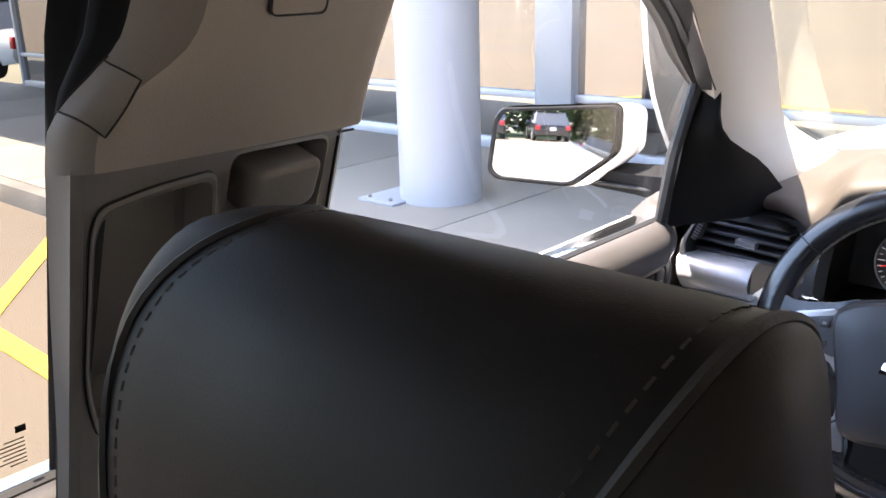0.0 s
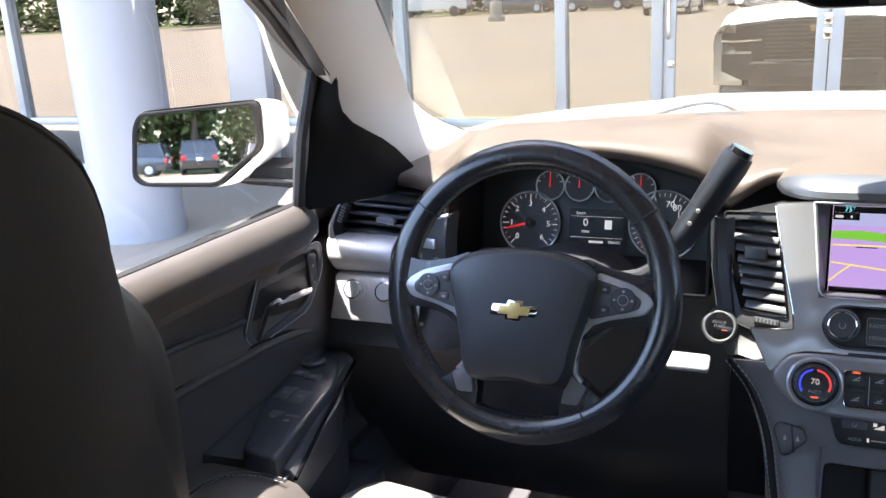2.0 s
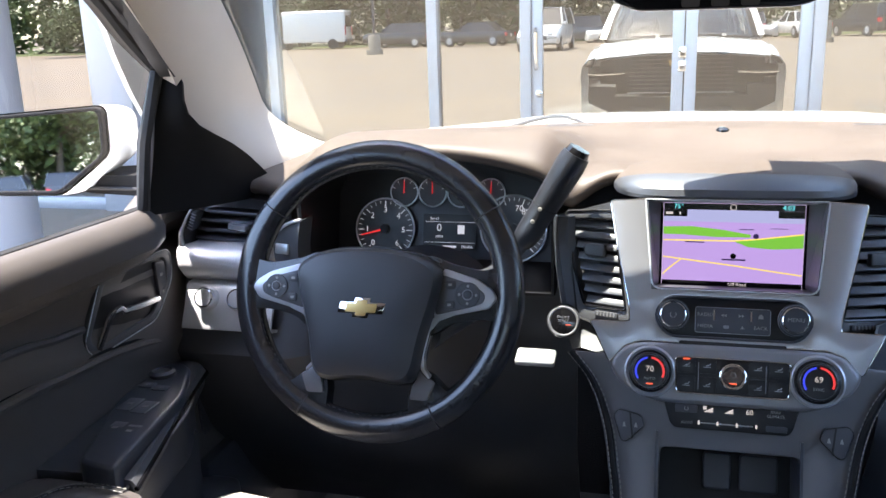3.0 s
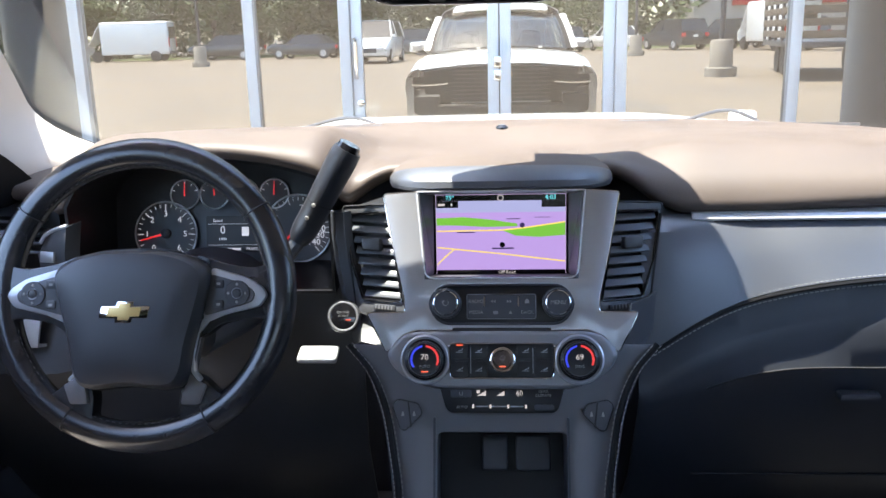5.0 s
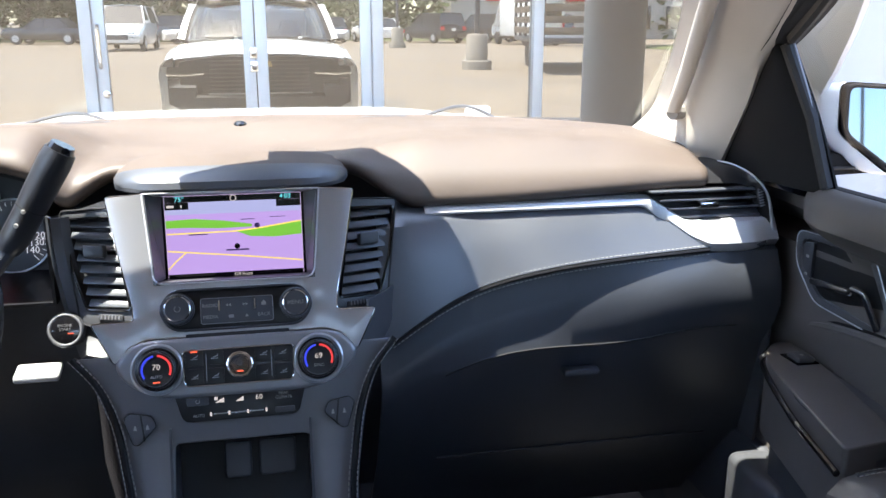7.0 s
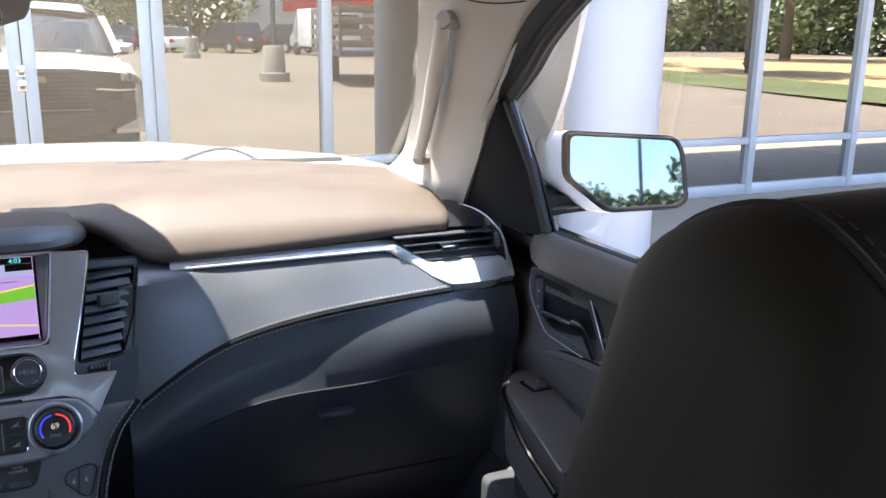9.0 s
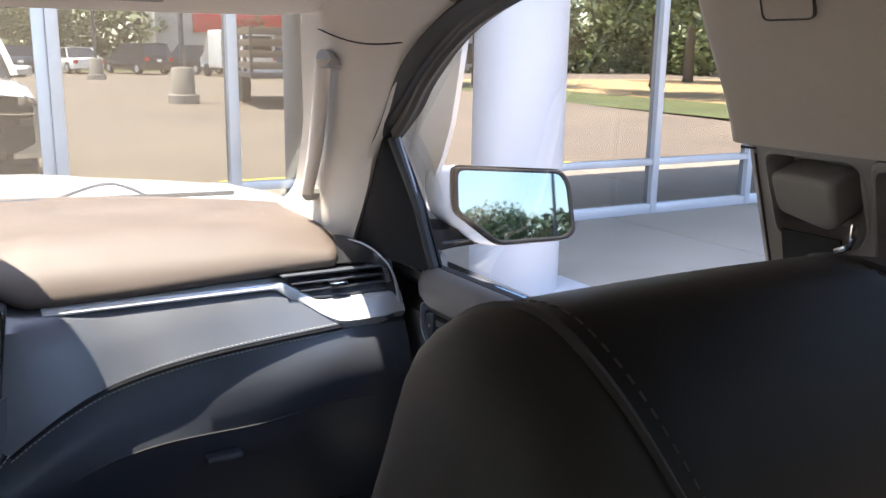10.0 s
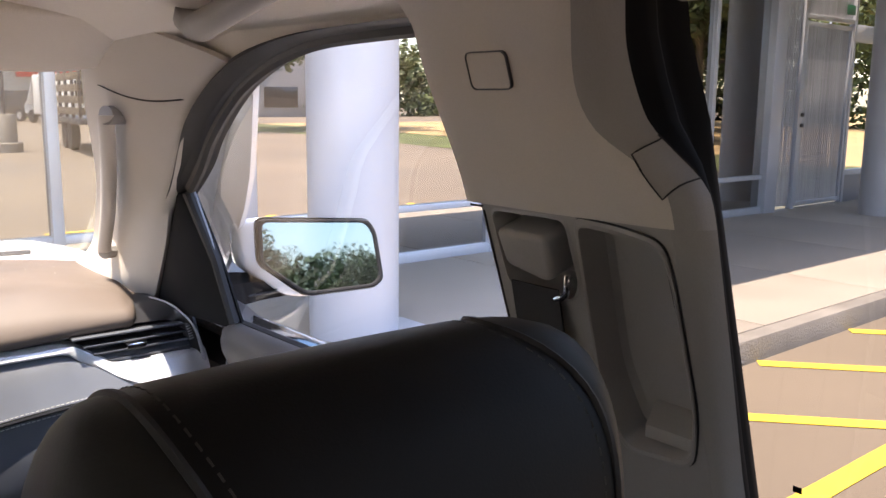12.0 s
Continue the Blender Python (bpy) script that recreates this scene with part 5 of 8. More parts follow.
# binnacle: dark tunnel from the hood's lip to the gauges
tun = []
for k in range(6):
    t = k / 5
    tun.append([Vector((x, 0.105 + 0.17 * t, z)) for x, z in
                [(-0.605 + 0.0 * t, 1.150 + 0.01 * t)] + [(-0.605 + 0.375 * i / 20, pad_front(-0.605 + 0.375 * i / 20)[1] - 0.004 - 0.012 * t) for i in range(21)] + [(-0.23, 1.150 + 0.01 * t)]])
part("binnacle", loft(tun, closed_v=True, thick=0.004), M_PANEL, dash, "deep black gauge hood")
part("column_shroud", loft([[Vector((-0.42 + 0.075 * w * math.cos(a), y, 1.135 + 0.03 * (0.2 - y) + 0.055 * w * math.sin(a))) for a in [2 * math.pi * i / 20 for i in range(20)]] for y, w in ((-0.03, 0.85), (0.05, 1.0), (0.16, 1.25))], closed_v=True, caps=True), M_BLACK, dash, "black steering column shroud")

# ---------------------------------------------------------------- gauges
cl = thing("instrument_cluster", "black gauge cluster with red needles and chrome rings", "gauge cluster", (-0.42, 0.26, 1.15))
GF = frame_at((-0.42, 0.250, 1.205), (1, 0, 0), (0, 0.22, 1))
part("face", prism(rect(-0.19, 0.19, -0.055, 0.125, 0.02), 0.01, GF), M_BLACK, cl)
M_FACE = mat("matt_black_dial", (0.075, 0.077, 0.084), 0.5, grain=0.05, scale=500, blotch=0.05)
M_WHITE = mat("white_dial_print", (0.70, 0.70, 0.71), 0.6, emit=0.08)
M_RED = mat("red_needle", (0.75, 0.03, 0.025), 0.4, emit=0.09)
M_LCD = mat("dark_lcd", (0.015, 0.016, 0.018), 0.35, blotch=0.05)


def dial(cu, cv, r, a0, a1, ticks, needle, numbers=(), hub=True):
    d = part("dial", prism(disc(cu, cv, r, 40), 0.003, GF @ pose(0, 0, 0.005)), M_FACE, cl)
    part("ring", tube([GF @ Vector((u, v, 0.006)) for u, v in disc(cu, cv, r, 44)], 0.0015 if r > 0.03 else 0.0013, 6, True), M_SILVER, d, "bright dial ring")
    bm = bmesh.new()
    for k in range(ticks):
        a = radians(a0 + (a1 - a0) * k / (ticks - 1))
        ln = 0.20 if k % 4 == 0 or r < 0.03 else 0.11
        w = 0.0004 if k % 4 else 0.0006
        o, i = r * 0.93, r * (0.93 - ln)
        c, s_ = math.cos(a), math.sin(a)
        bm.faces.new([bm.verts.new(GF @ Vector((cu + q * c - p * s_ * w, cv + q * s_ + p * c * w, 0.0056))) for q, p in ((o, 1), (o, -1), (i, -1), (i, 1))])
    part("ticks", bm, M_WHITE, d, smooth=0)
    a = radians(needle)
    c, s_ = math.cos(a), math.sin(a)
    w = r * 0.04
    part("needle", prism([(cu - c * r * 0.1 - s_ * w, cv - s_ * r * 0.1 + c * w), (cu - c * r * 0.1 + s_ * w, cv - s_ * r * 0.1 - c * w), (cu + c * r * 0.85 + s_ * w * 0.4, cv + s_ * r * 0.85 - c * w * 0.4),
                          (cu + c * r * 0.85 - s_ * w * 0.4, cv + s_ * r * 0.85 + c * w * 0.4)], 0.001, GF @ pose(0, 0, 0.0085)), M_RED, d, "red needle")
    if hub:
        part("hub", lathe([(r * 0.16, 0.005), (r * 0.15, 0.010), (r * 0.08, 0.0115)], GF @ pose(cu, cv, 0), 20), M_BLACK, d)
    for txt, aa in numbers:
        q = radians(aa)
        lettering("numeral", txt, r * 0.26, GF @ pose(cu + math.cos(q) * r * 0.62, cv + math.sin(q) * r * 0.62, 0.0056), M_WHITE, d)
    return d


dial(-0.100, 0.0, 0.049, 228, -48, 25, 195, [(str(i), 228 - 46 * i) for i in range(7)])
dial(0.109, 0.006, 0.052, 228, -48, 29, 222, [("0", 226), ("10", 202), ("70", 75), ("80", 55), ("100", 30), ("120", -2), ("130", -20), ("140", -42)])
for k, (u, nd) in enumerate(((-0.069, 90), (-0.022, 92), (0.025, 90), (0.072, 88))):
    dial(u, 0.060, 0.0225, 160, 20, 5, nd if k != 2 else 95, hub=False)
lc = part("display", prism(rect(-0.036, 0.050, -0.030, 0.026, 0.002), 0.003, GF @ pose(0, 0, 0.005)), M_LCD, cl, "grey information display")
lettering("readout", "0", 0.017, GF @ pose(-0.010, 0.004, 0.0056), M_WHITE, lc)
lettering("unit", "MPH", 0.006, GF @ pose(-0.010, -0.010, 0.0056), M_WHITE, lc)
lettering("readout_title", "Speed", 0.006, GF @ pose(-0.018, 0.019, 0.0056), M_WHITE, lc)
part("symbol", prism(rect(0.020, 0.031, -0.005, 0.009, 0.001), 0.0004, GF @ pose(0, 0, 0.0057)), M_WHITE, lc)
for v in (0.0135, -0.0190):
    part("divider", prism(rect(-0.034, 0.048, v, v + 0.0005), 0.0004, GF @ pose(0, 0, 0.0057)), M_WHITE, lc)
part("odometer_bar", prism(rect(-0.004, 0.018, -0.0270, -0.0235), 0.0004, GF @ pose(0, 0, 0.0057)), M_WHITE, lc)
lettering("gear_readout", "PRNDL", 0.006, GF @ pose(0.036, -0.0252, 0.0056), M_WHITE, lc)

# ---------------------------------------------------------------- steering wheel
TILT_W = radians(18)
WC = Vector((-0.431, -0.065, 1.203))
WM = frame_at(WC, (1, 0, 0), (0, math.sin(TILT_W), math.cos(TILT_W)))
sw = thing("steering_wheel", "black leather steering wheel with satin spokes and a gold emblem", "steering wheel", tuple(WC))
RIM = 0.1705


def rim_row(a, r0=RIM):
    c = Vector((r0 * math.cos(a), r0 * math.sin(a), 0))
    o = Vector((math.cos(a), math.sin(a), 0))
    tw = 0.0175 + 0.0012 * (math.cos(2 * a) ** 2)
    return [WM @ (c + o * tw * math.cos(b) + Vector((0, 0, 1)) * 0.0155 * math.sin(b)) for b in [2 * math.pi * j / 14 for j in range(14)]]


rim = part("rim", loft([rim_row(2 * math.pi * i / 80) for i in range(80)], True, True), M_WHEEL, sw, "black leather rim")
for a in (35, 145, 240, 300):
    part("rim_joint", tube([WM @ Vector((math.cos(radians(a)) * (RIM + 0.0184 * math.cos(b)), math.sin(radians(a)) * (RIM + 0.0184 * math.cos(b)), 0.0158 * math.sin(b))) for b in [2 * math.pi * j / 20 for j in range(20)]], 0.0008, 5, True), M_RUBBER, rim)
for a0, a1 in ((40, 140), (244, 296), (196, 222), (-42, -16)):
    pts = [WM @ Vector(((RIM - 0.0160) * math.cos(radians(a0 + (a1 - a0) * i / 40)), (RIM - 0.0160) * math.sin(radians(a0 + (a1 - a0) * i / 40)), 0.0075)) for i in range(41)]
    part("stitching", stitches(pts, 0.0005, 0.004, 0.004), M_THREAD, rim)
M_AIRBAG = mat("charcoal_airbag_skin", (0.034, 0.035, 0.040), 0.42, grain=0.06, scale=1100, bump=0.25, blotch=0.08, blotch_scale=12)
hub_half = [(0.0, 0.052), (0.040, 0.050), (0.070, 0.043), (0.094, 0.028), (0.090, 0.0), (0.082, -0.028), (0.073, -0.062), (0.068, -0.094), (0.060, -0.110), (0.042, -0.113), (0.0, -0.108)]
hub = rounded(hub_half + [(-u, v) for u, v in hub_half[-2:0:-1]], 0.012, 3)
# domed airbag cover: rings rise from the edge to a gently crowned middle
cover = []
for k, w in ((0.985, -0.012), (1.0, 0.012), (0.995, 0.026), (0.97, 0.035), (0.92, 0.041), (0.80, 0.0445), (0.55, 0.0465), (0.25, 0.047), (0.02, 0.047)):
    cover.append([WM @ Vector((u * k, -0.022 + (v + 0.022) * k, w)) for u, v in hub])
part("airbag_cover", loft(cover, closed_v=True, caps=True), M_AIRBAG, sw, "charcoal airbag cover")
part("cover_seam", tube([WM @ Vector((u * 1.01, -0.022 + (v + 0.022) * 1.01, 0.013)) for u, v in hub], 0.0012, 6, True), M_RUBBER, sw)
for s in (-1, 1):
    sgn = lambda pts: [(s * u, v) for u, v in pts]
    arm = sgn([(0.070, 0.047), (0.098, 0.036), (0.138, 0.029), (0.158, 0.034), (0.170, 0.040), (0.172, -0.040), (0.160, -0.034), (0.146, -0.029), (0.115, -0.033), (0.098, -0.038), (0.084, -0.050), (0.064, -0.056)])
    part("spoke", prism(rounded(arm, 0.008, 3), 0.022, WM @ pose(0, 0, 0.011), 0.005, 3), M_WHEEL, sw, "black leather side spoke")
    foot = sgn([(0.060, -0.092), (0.080, -0.100), (0.092, -0.112), (0.106, -0.121), (0.128, -0.114), (0.142, -0.104), (0.100, -0.152), (0.058, -0.176), (0.036, -0.167), (0.048, -0.158), (0.054, -0.146), (0.052, -0.124)])
    part("spoke", prism(rounded(foot, 0.006, 3), 0.024, WM @ pose(0, 0, 0.010), 0.006, 3), M_WHEEL, sw, "black leather lower spoke")
    plate = sgn([(0.092, 0.030), (0.134, 0.018), (0.152, 0.007), (0.158, -0.003), (0.149, -0.016), (0.134, -0.0195), (0.106, -0.026), (0.084, -0.033), (0.078, -0.010)])
    part("spoke_trim", prism(rounded(plate, 0.004, 3), 0.012, WM @ pose(0, 0, 0.0185), 0.002), M_SPOKE, sw, "satin silver spoke plate")
    strip = sgn([(0.082, -0.030), (0.106, -0.0262), (0.088, -0.0335), (0.0775, -0.047), (0.0715, -0.076), (0.0725, -0.092), (0.0805, -0.101), (0.0785, -0.104), (0.0690, -0.093), (0.0680, -0.076), (0.0738, -0.045)])
    part("spoke_trim", prism(rounded(strip, 0.0015, 2), 0.012, WM @ pose(0, 0, 0.0175), 0.0012), M_SPOKE, sw, "satin silver lower spoke strip")
    wedge = sgn([(0.0665, -0.094), (0.0775, -0.104), (0.0860, -0.108), (0.0775, -0.130), (0.0560, -0.130), (0.0590, -0.113), (0.0640, -0.106)])
    part("spoke_wedge", prism(rounded(wedge, 0.003, 3), 0.012, WM @ pose(0, 0, 0.0165), 0.002), M_CONSOLE, sw, "dark satin wedge at the foot of the spoke")
    bt = rounded(sgn([(0.090, 0.0225), (0.131, 0.011), (0.1445, 0.001), (0.1425, -0.0095), (0.130, -0.0145), (0.084, -0.027), (0.084, 0.0)]), 0.005, 3)
    pb = part("button_pad", prism(bt, 0.010, WM @ pose(0, 0, 0.0205), 0.0015), M_CHAR, sw)
    ring_u, ring_v = s * 0.1235, -0.0005
    part("button_ring", lathe([(0.0150, 0), (0.0150, 0.0016), (0.0142, 0.0022), (0.0062, 0.0024), (0.0058, 0.0012)], WM @ pose(ring_u, ring_v, 0.020), 28), M_AIRBAG, pb, "round four-way button")
    part("button", lathe([(0.0052, 0), (0.0048, 0.0026), (0.0036, 0.0032)], WM @ pose(ring_u, ring_v, 0.020), 16), M_AIRBAG, pb)
    part("centre_ring", tube([WM @ Vector((ring_u + 0.0060 * math.cos(a), ring_v + 0.0060 * math.sin(a), 0.0227)) for a in [2 * math.pi * i / 20 for i in range(20)]], 0.0007, 5, True), M_DSILVER, pb)
    for du, dv in ((0.0103, 0), (-0.0103, 0), (0, 0.0103), (0, -0.0103)):
        part("mark", lathe([(0.0019, 0), (0.0016, 0.0008)], WM @ pose(ring_u + du, ring_v + dv, 0.0222), 8), M_STITCH, pb)
    for v in (0.0105, -0.0135):
        part("button", prism(rect(s * 0.1015 - 0.0062, s * 0.1015 + 0.0062, v - 0.0052, v + 0.0052, 0.003), 0.003, WM @ pose(0, 0, 0.0220), 0.001), M_AIRBAG, pb)
        part("mark", prism(rect(s * 0.1015 - 0.0022, s * 0.1015 + 0.0022, v - 0.0015, v + 0.0015), 0.0004, WM @ pose(0, 0, 0.0224)), M_STITCH, pb, smooth=0)
M_GOLD = mat("gold_emblem", (0.62, 0.44, 0.17), 0.42, 0.5)
em = [(-0.034, -0.0075), (-0.030, 0.0075), (-0.011, 0.0075), (-0.009, 0.0135), (0.013, 0.0135), (0.012, 0.0075), (0.034, 0.0075), (0.030, -0.0075), (0.011, -0.0075), (0.009, -0.0135), (-0.013, -0.0135), (-0.012, -0.0075)]
eb = part("emblem", prism([(u * 0.90, v * 0.92) for u, v in em], 0.008, WM @ pose(0, -0.022, 0.0480), 0.0012), M_CHROME, sw, "gold and chrome emblem")
part("emblem_fill", prism([(u * 0.60, v * 0.70) for u, v in em], 0.004, WM @ pose(0, -0.022, 0.0487), 0.0006), M_GOLD, eb)
# gear lever on the column, and the left-hand stalk
lever = thing("gear_lever", "black column gear lever with a fat ribbed handle", "gear lever", (-0.28, 0.07, 1.2))
part("rod", tube(curve([(-0.36, 0.10, 1.17), (-0.31, 0.075, 1.19), (-0.275, 0.066, 1.225), (-0.262, 0.066, 1.245)], 12), 0.010, 10), M_BLACK, lever)
hp = curve([(-0.268, 0.066, 1.235), (-0.245, 0.066, 1.272), (-0.218, 0.067, 1.318), (-0.196, 0.068, 1.355)], 16)
part("handle", tube(hp, [0.013, 0.016, 0.0175, 0.018, 0.018, 0.018, 0.018, 0.0182, 0.0185, 0.019, 0.0192, 0.0195, 0.0198, 0.020, 0.020, 0.0195, 0.0185], 14), M_LEVER, lever)
part("cap", tube([hp[-1], hp[-1] + Vector((0.004, 0, 0.007))], [0.0165, 0.0145], 14), M_PIANO, lever)
part("seam_ring", tube([hp[7], hp[7] + Vector((0.0008, 0, 0.0014))], 0.0188, 14), M_RUBBER, lever)
for z in (0.36, 0.46):
    q = hp[int(z * 16)]
    part("button", lathe([(0.003, 0), (0.0026, 0.002)], frame_at(q + Vector((-0.004, -0.0178, 0)), (1, 0, 0), (0, 0, 1)), 8), M_STITCH, lever)
stalk = thing("indicator_stalk", "black indicator stalk behind the steering wheel", "stalk", (-0.52, 0.05, 1.2))
part("stem", tube(curve([(-0.47, 0.09, 1.175), (-0.53, 0.06, 1.182), (-0.60, 0.035, 1.195)], 10), [0.009] * 6 + [0.011] * 5, 8, squash=0.7), M_BLACK, stalk)
part("tip", box(-0.60, -0.575, 0.028, 0.042, 1.192, 1.205, 0.003), M_CHROME, stalk, "pale stalk tip")

# a few crumbs of dust and grit lying on the pad
rng = random.Random(5)
bits = bmesh.new()
for _ in range(46):
    x, y = rng.uniform(-0.25, 0.66), rng.uniform(0.24, 0.52)
    z = pad_top(x, y) + 0.0012
    r = rng.uniform(0.0006, 0.0016)
    vs_ = [bits.verts.new((x + r * dx, y + r * dy, z + r * dz)) for dx, dy, dz in ((1, 0, 0), (-1, 0, 0), (0, 1.4, 0), (0, -1.4, 0), (0, 0, 1))]
    for a, b in ((0, 2), (2, 1), (1, 3), (3, 0)):
        bits.faces.new((vs_[a], vs_[b], vs_[4]))
grit = part("grit", bits, M_KERB, dash, "specks of grit on the pad")
grit["kind"] = "stuff"


# ---------------------------------------------------------------- centre stack
def SY(z):
    """Depth of the stack's face at a height."""
    return 0.06 - 0.385 * (1.29 - z)


SK = frame_at((0, SY(1.16), 1.16), (1, 0, 0), (0, 0.385, 1))
K = 1 / math.cos(math.atan(0.385))
S = lambda pts: [(x, (z - 1.16) * K) for x, z in pts]
stack = thing("centre_stack", "satin silver and black centre stack with knobs and buttons", "centre console", (0, 0.0, 0.9))
outer = [(-0.152, 1.297), (-0.100, 1.300), (0.100, 1.300), (0.152, 1.297), (0.137, 1.225), (0.124, 1.172), (0.1225, 1.154), (0.172, 1.1535), (0.146, 1.106), (0.128, 1.126), (0.108, 1.133), (-0.108, 1.133), (-0.128, 1.126),
         (-0.146, 1.106), (-0.172, 1.1535), (-0.1225, 1.154), (-0.124, 1.172), (-0.137, 1.225)]
screen_hole = rounded(S([(-0.108, 1.299), (-0.0965, 1.194), (0.0965, 1.194), (0.108, 1.299)]), [0.002, 0.012, 0.012, 0.002], 4)
aud_hole = rounded(S([(-0.094, 1.164), (-0.078, 1.186), (0.078, 1.186), (0.094, 1.164), (0.078, 1.140), (-0.078, 1.140)]), 0.014, 4)
part("fascia", prism(rounded(S(outer), 0.004, 2), 0.02, SK, 0.003, 2, [screen_hole, aud_hole]), M_FASCIA, stack, "brushed silver fascia")
part("screen_edge", tube([SK @ Vector((u, v, 0.0006)) for u, v in screen_hole], 0.0011, 6, True), M_SILVER, stack, "bright line round the screen opening")
part("fascia_edge", tube([SK @ Vector((u * 0.997, v * 0.999, -0.0006)) for u, v in rounded(S(outer), 0.004, 2)], 0.0010, 6, True), M_CHROME, stack)
part("fascia_back", prism(S([(-0.15, 1.302), (0.15, 1.302), (0.13, 1.14), (-0.13, 1.14)]), 0.006, SK @ pose(0, 0, -0.085)), M_BLACK, stack)
for s in (-1, 1):
    part("screen_recess_wall", loft([[Vector((s * 0.108, SY(1.299), 1.299)), Vector((s * 0.0975, SY(1.194), 1.194))], [Vector((s * 0.092, 0.096, 1.297)), Vector((s * 0.092, 0.076, 1.186))]], thick=0.003), M_CHAR, stack)
part("screen_recess_floor", loft([[Vector((-0.0975, SY(1.193), 1.193)), Vector((0.0975, SY(1.193), 1.193))], [Vector((-0.094, 0.080, 1.180)), Vector((0.094, 0.080, 1.180))]], thick=0.003), M_CHAR, stack)
# brow over the screen
rows = []
for i in range(41):
    x = -0.153 + 0.306 * i / 40
    e = max(0.0, 1 - (abs(x) / 0.153) ** 5) ** 0.5
    y = 0.148 - 0.088 * e
    rows.append([Vector((x, 0.150, 1.2985)), Vector((x, y + 0.022 * e, 1.2975)), Vector((x, y + 0.006 * e, 1.2985)), Vector((x, y, 1.304)), Vector((x, y + 0.003 * e, 1.304 + 0.008 * e)), Vector((x, y + 0.014 * e, 1.304 + 0.016 * e)),
                 Vector((x, y + 0.040 * e, 1.305 + 0.0215 * e)), Vector((x, 0.150, 1.306 + 0.024 * e)), Vector((x, 0.185, 1.306 + 0.024 * e))])
part("brow", loft([r[:7] for r in rows], thick=0.004), M_SATIN, stack, "dark padded brow over the screen")
part("brow_top", loft([r[6:] for r in rows], thick=0.004), M_PAD, stack, "brown top of the brow")

# screen
scr = thing("touch_screen", "colour touch screen showing a purple road map", "screen", (0, 0.085, 1.18))
SF = frame_at((0, 0.0865, 1.236), (1, 0, 0), (0, 0.12, 1))
part("bezel", prism(rect(-0.094, 0.094, -0.061, 0.059, 0.003), 0.006, SF @ pose(0, 0, -0.001), 0.001), M_PIANO, scr)


def glow(name, c, e=1.0):
    m = mat(name, c, 0.3)
    b = m.node_tree.nodes["Principled BSDF"]
    b.inputs["Base Color"].default_value = (c[0] * 0.1, c[1] * 0.1, c[2] * 0.1, 1)
    b.inputs["Emission Color"].default_value = (*c, 1)
    b.inputs["Emission Strength"].default_value = e * 0.36
    return m


M_MAP = glow("map_purple", (0.43, 0.29, 0.62), 0.36)
M_MAPG = glow("map_green", (0.16, 0.46, 0.04), 0.36)
M_MAPY = glow("map_road_yellow", (0.80, 0.62, 0.12), 0.40)
M_SKYB = glow("map_sky", (0.42, 0.44, 0.70), 0.30)
M_SBLK = mat("screen_black", (0.005, 0.005, 0.007), 0.15)
M_CYAN = glow("screen_cyan", (0.15, 0.75, 0.80), 0.4)
M_SWHT = glow("screen_white", (0.72, 0.66, 0.62), 0.26)
M_INK = glow("map_ink", (0.06, 0.03, 0.16), 0.15)
M_FRAME = glow("screen_edge_line", (0.62, 0.50, 0.75), 0.3)
H, V = 0.086, 0.0538


def tile(name, pts, m, w):
    return part(name, prism(pts, 0.0003, SF @ pose(0, 0, w)), m, scr, smooth=0)


tile("edge_line", rect(-H, H, -V, V), M_FRAME, 0.0004)
tile("map", rect(-H + 0.0006, H - 0.0006, -V + 0.0068, V - 0.017), M_MAP, 0.0008)
tile("horizon", rect(-H + 0.0006, H - 0.0006, V - 0.024, V - 0.0172), M_SKYB, 0.0010)
tile("top_bar", rect(-H + 0.0006, H - 0.0006, V - 0.0085, V - 0.0006), M_SBLK, 0.0010)
tile("title_field", rect(-0.056, 0.054, V - 0.020, V - 0.0086), M_SKYB, 0.0012)
tile("side_field", rect(-H + 0.0006, -0.056, V - 0.0175, V - 0.0086), M_SBLK, 0.0012)
tile("side_field", rect(0.054, H - 0.0006, V - 0.0175, V - 0.0086), M_SBLK, 0.0012)
tile("bottom_bar", rect(-H + 0.0006, H - 0.0006, -V + 0.0006, -V + 0.0068), M_SBLK, 0.0010)
g1 = [(-H + 0.0008, 0.0225), (-0.05, 0.0238), (-0.012, 0.020), (0.022, 0.0145), (0.022, 0.0110), (-0.02, 0.0105), (-0.06, 0.0128), (-H + 0.0008, 0.0130)]
g2 = [(0.0, 0.0065), (0.03, 0.0098), (H - 0.0008, 0.0155), (H - 0.0008, -0.0010), (0.05, -0.0035), (0.02, -0.0015)]
tile("park_patch", g1, M_MAPG, 0.0011)
tile("park_patch", g2, M_MAPG, 0.0011)


def road(pts, w):
    l = [Vector(p) for p in pts]
    a, b = [], []
    for i, p in enumerate(l):
        d = (l[min(i + 1, len(l) - 1)] - l[max(i - 1, 0)]).normalized()
        nn = Vector((-d.y, d.x)) * w / 2
        a.append(tuple(p + nn))
        b.append(tuple(p - nn))
    return a + b[::-1]


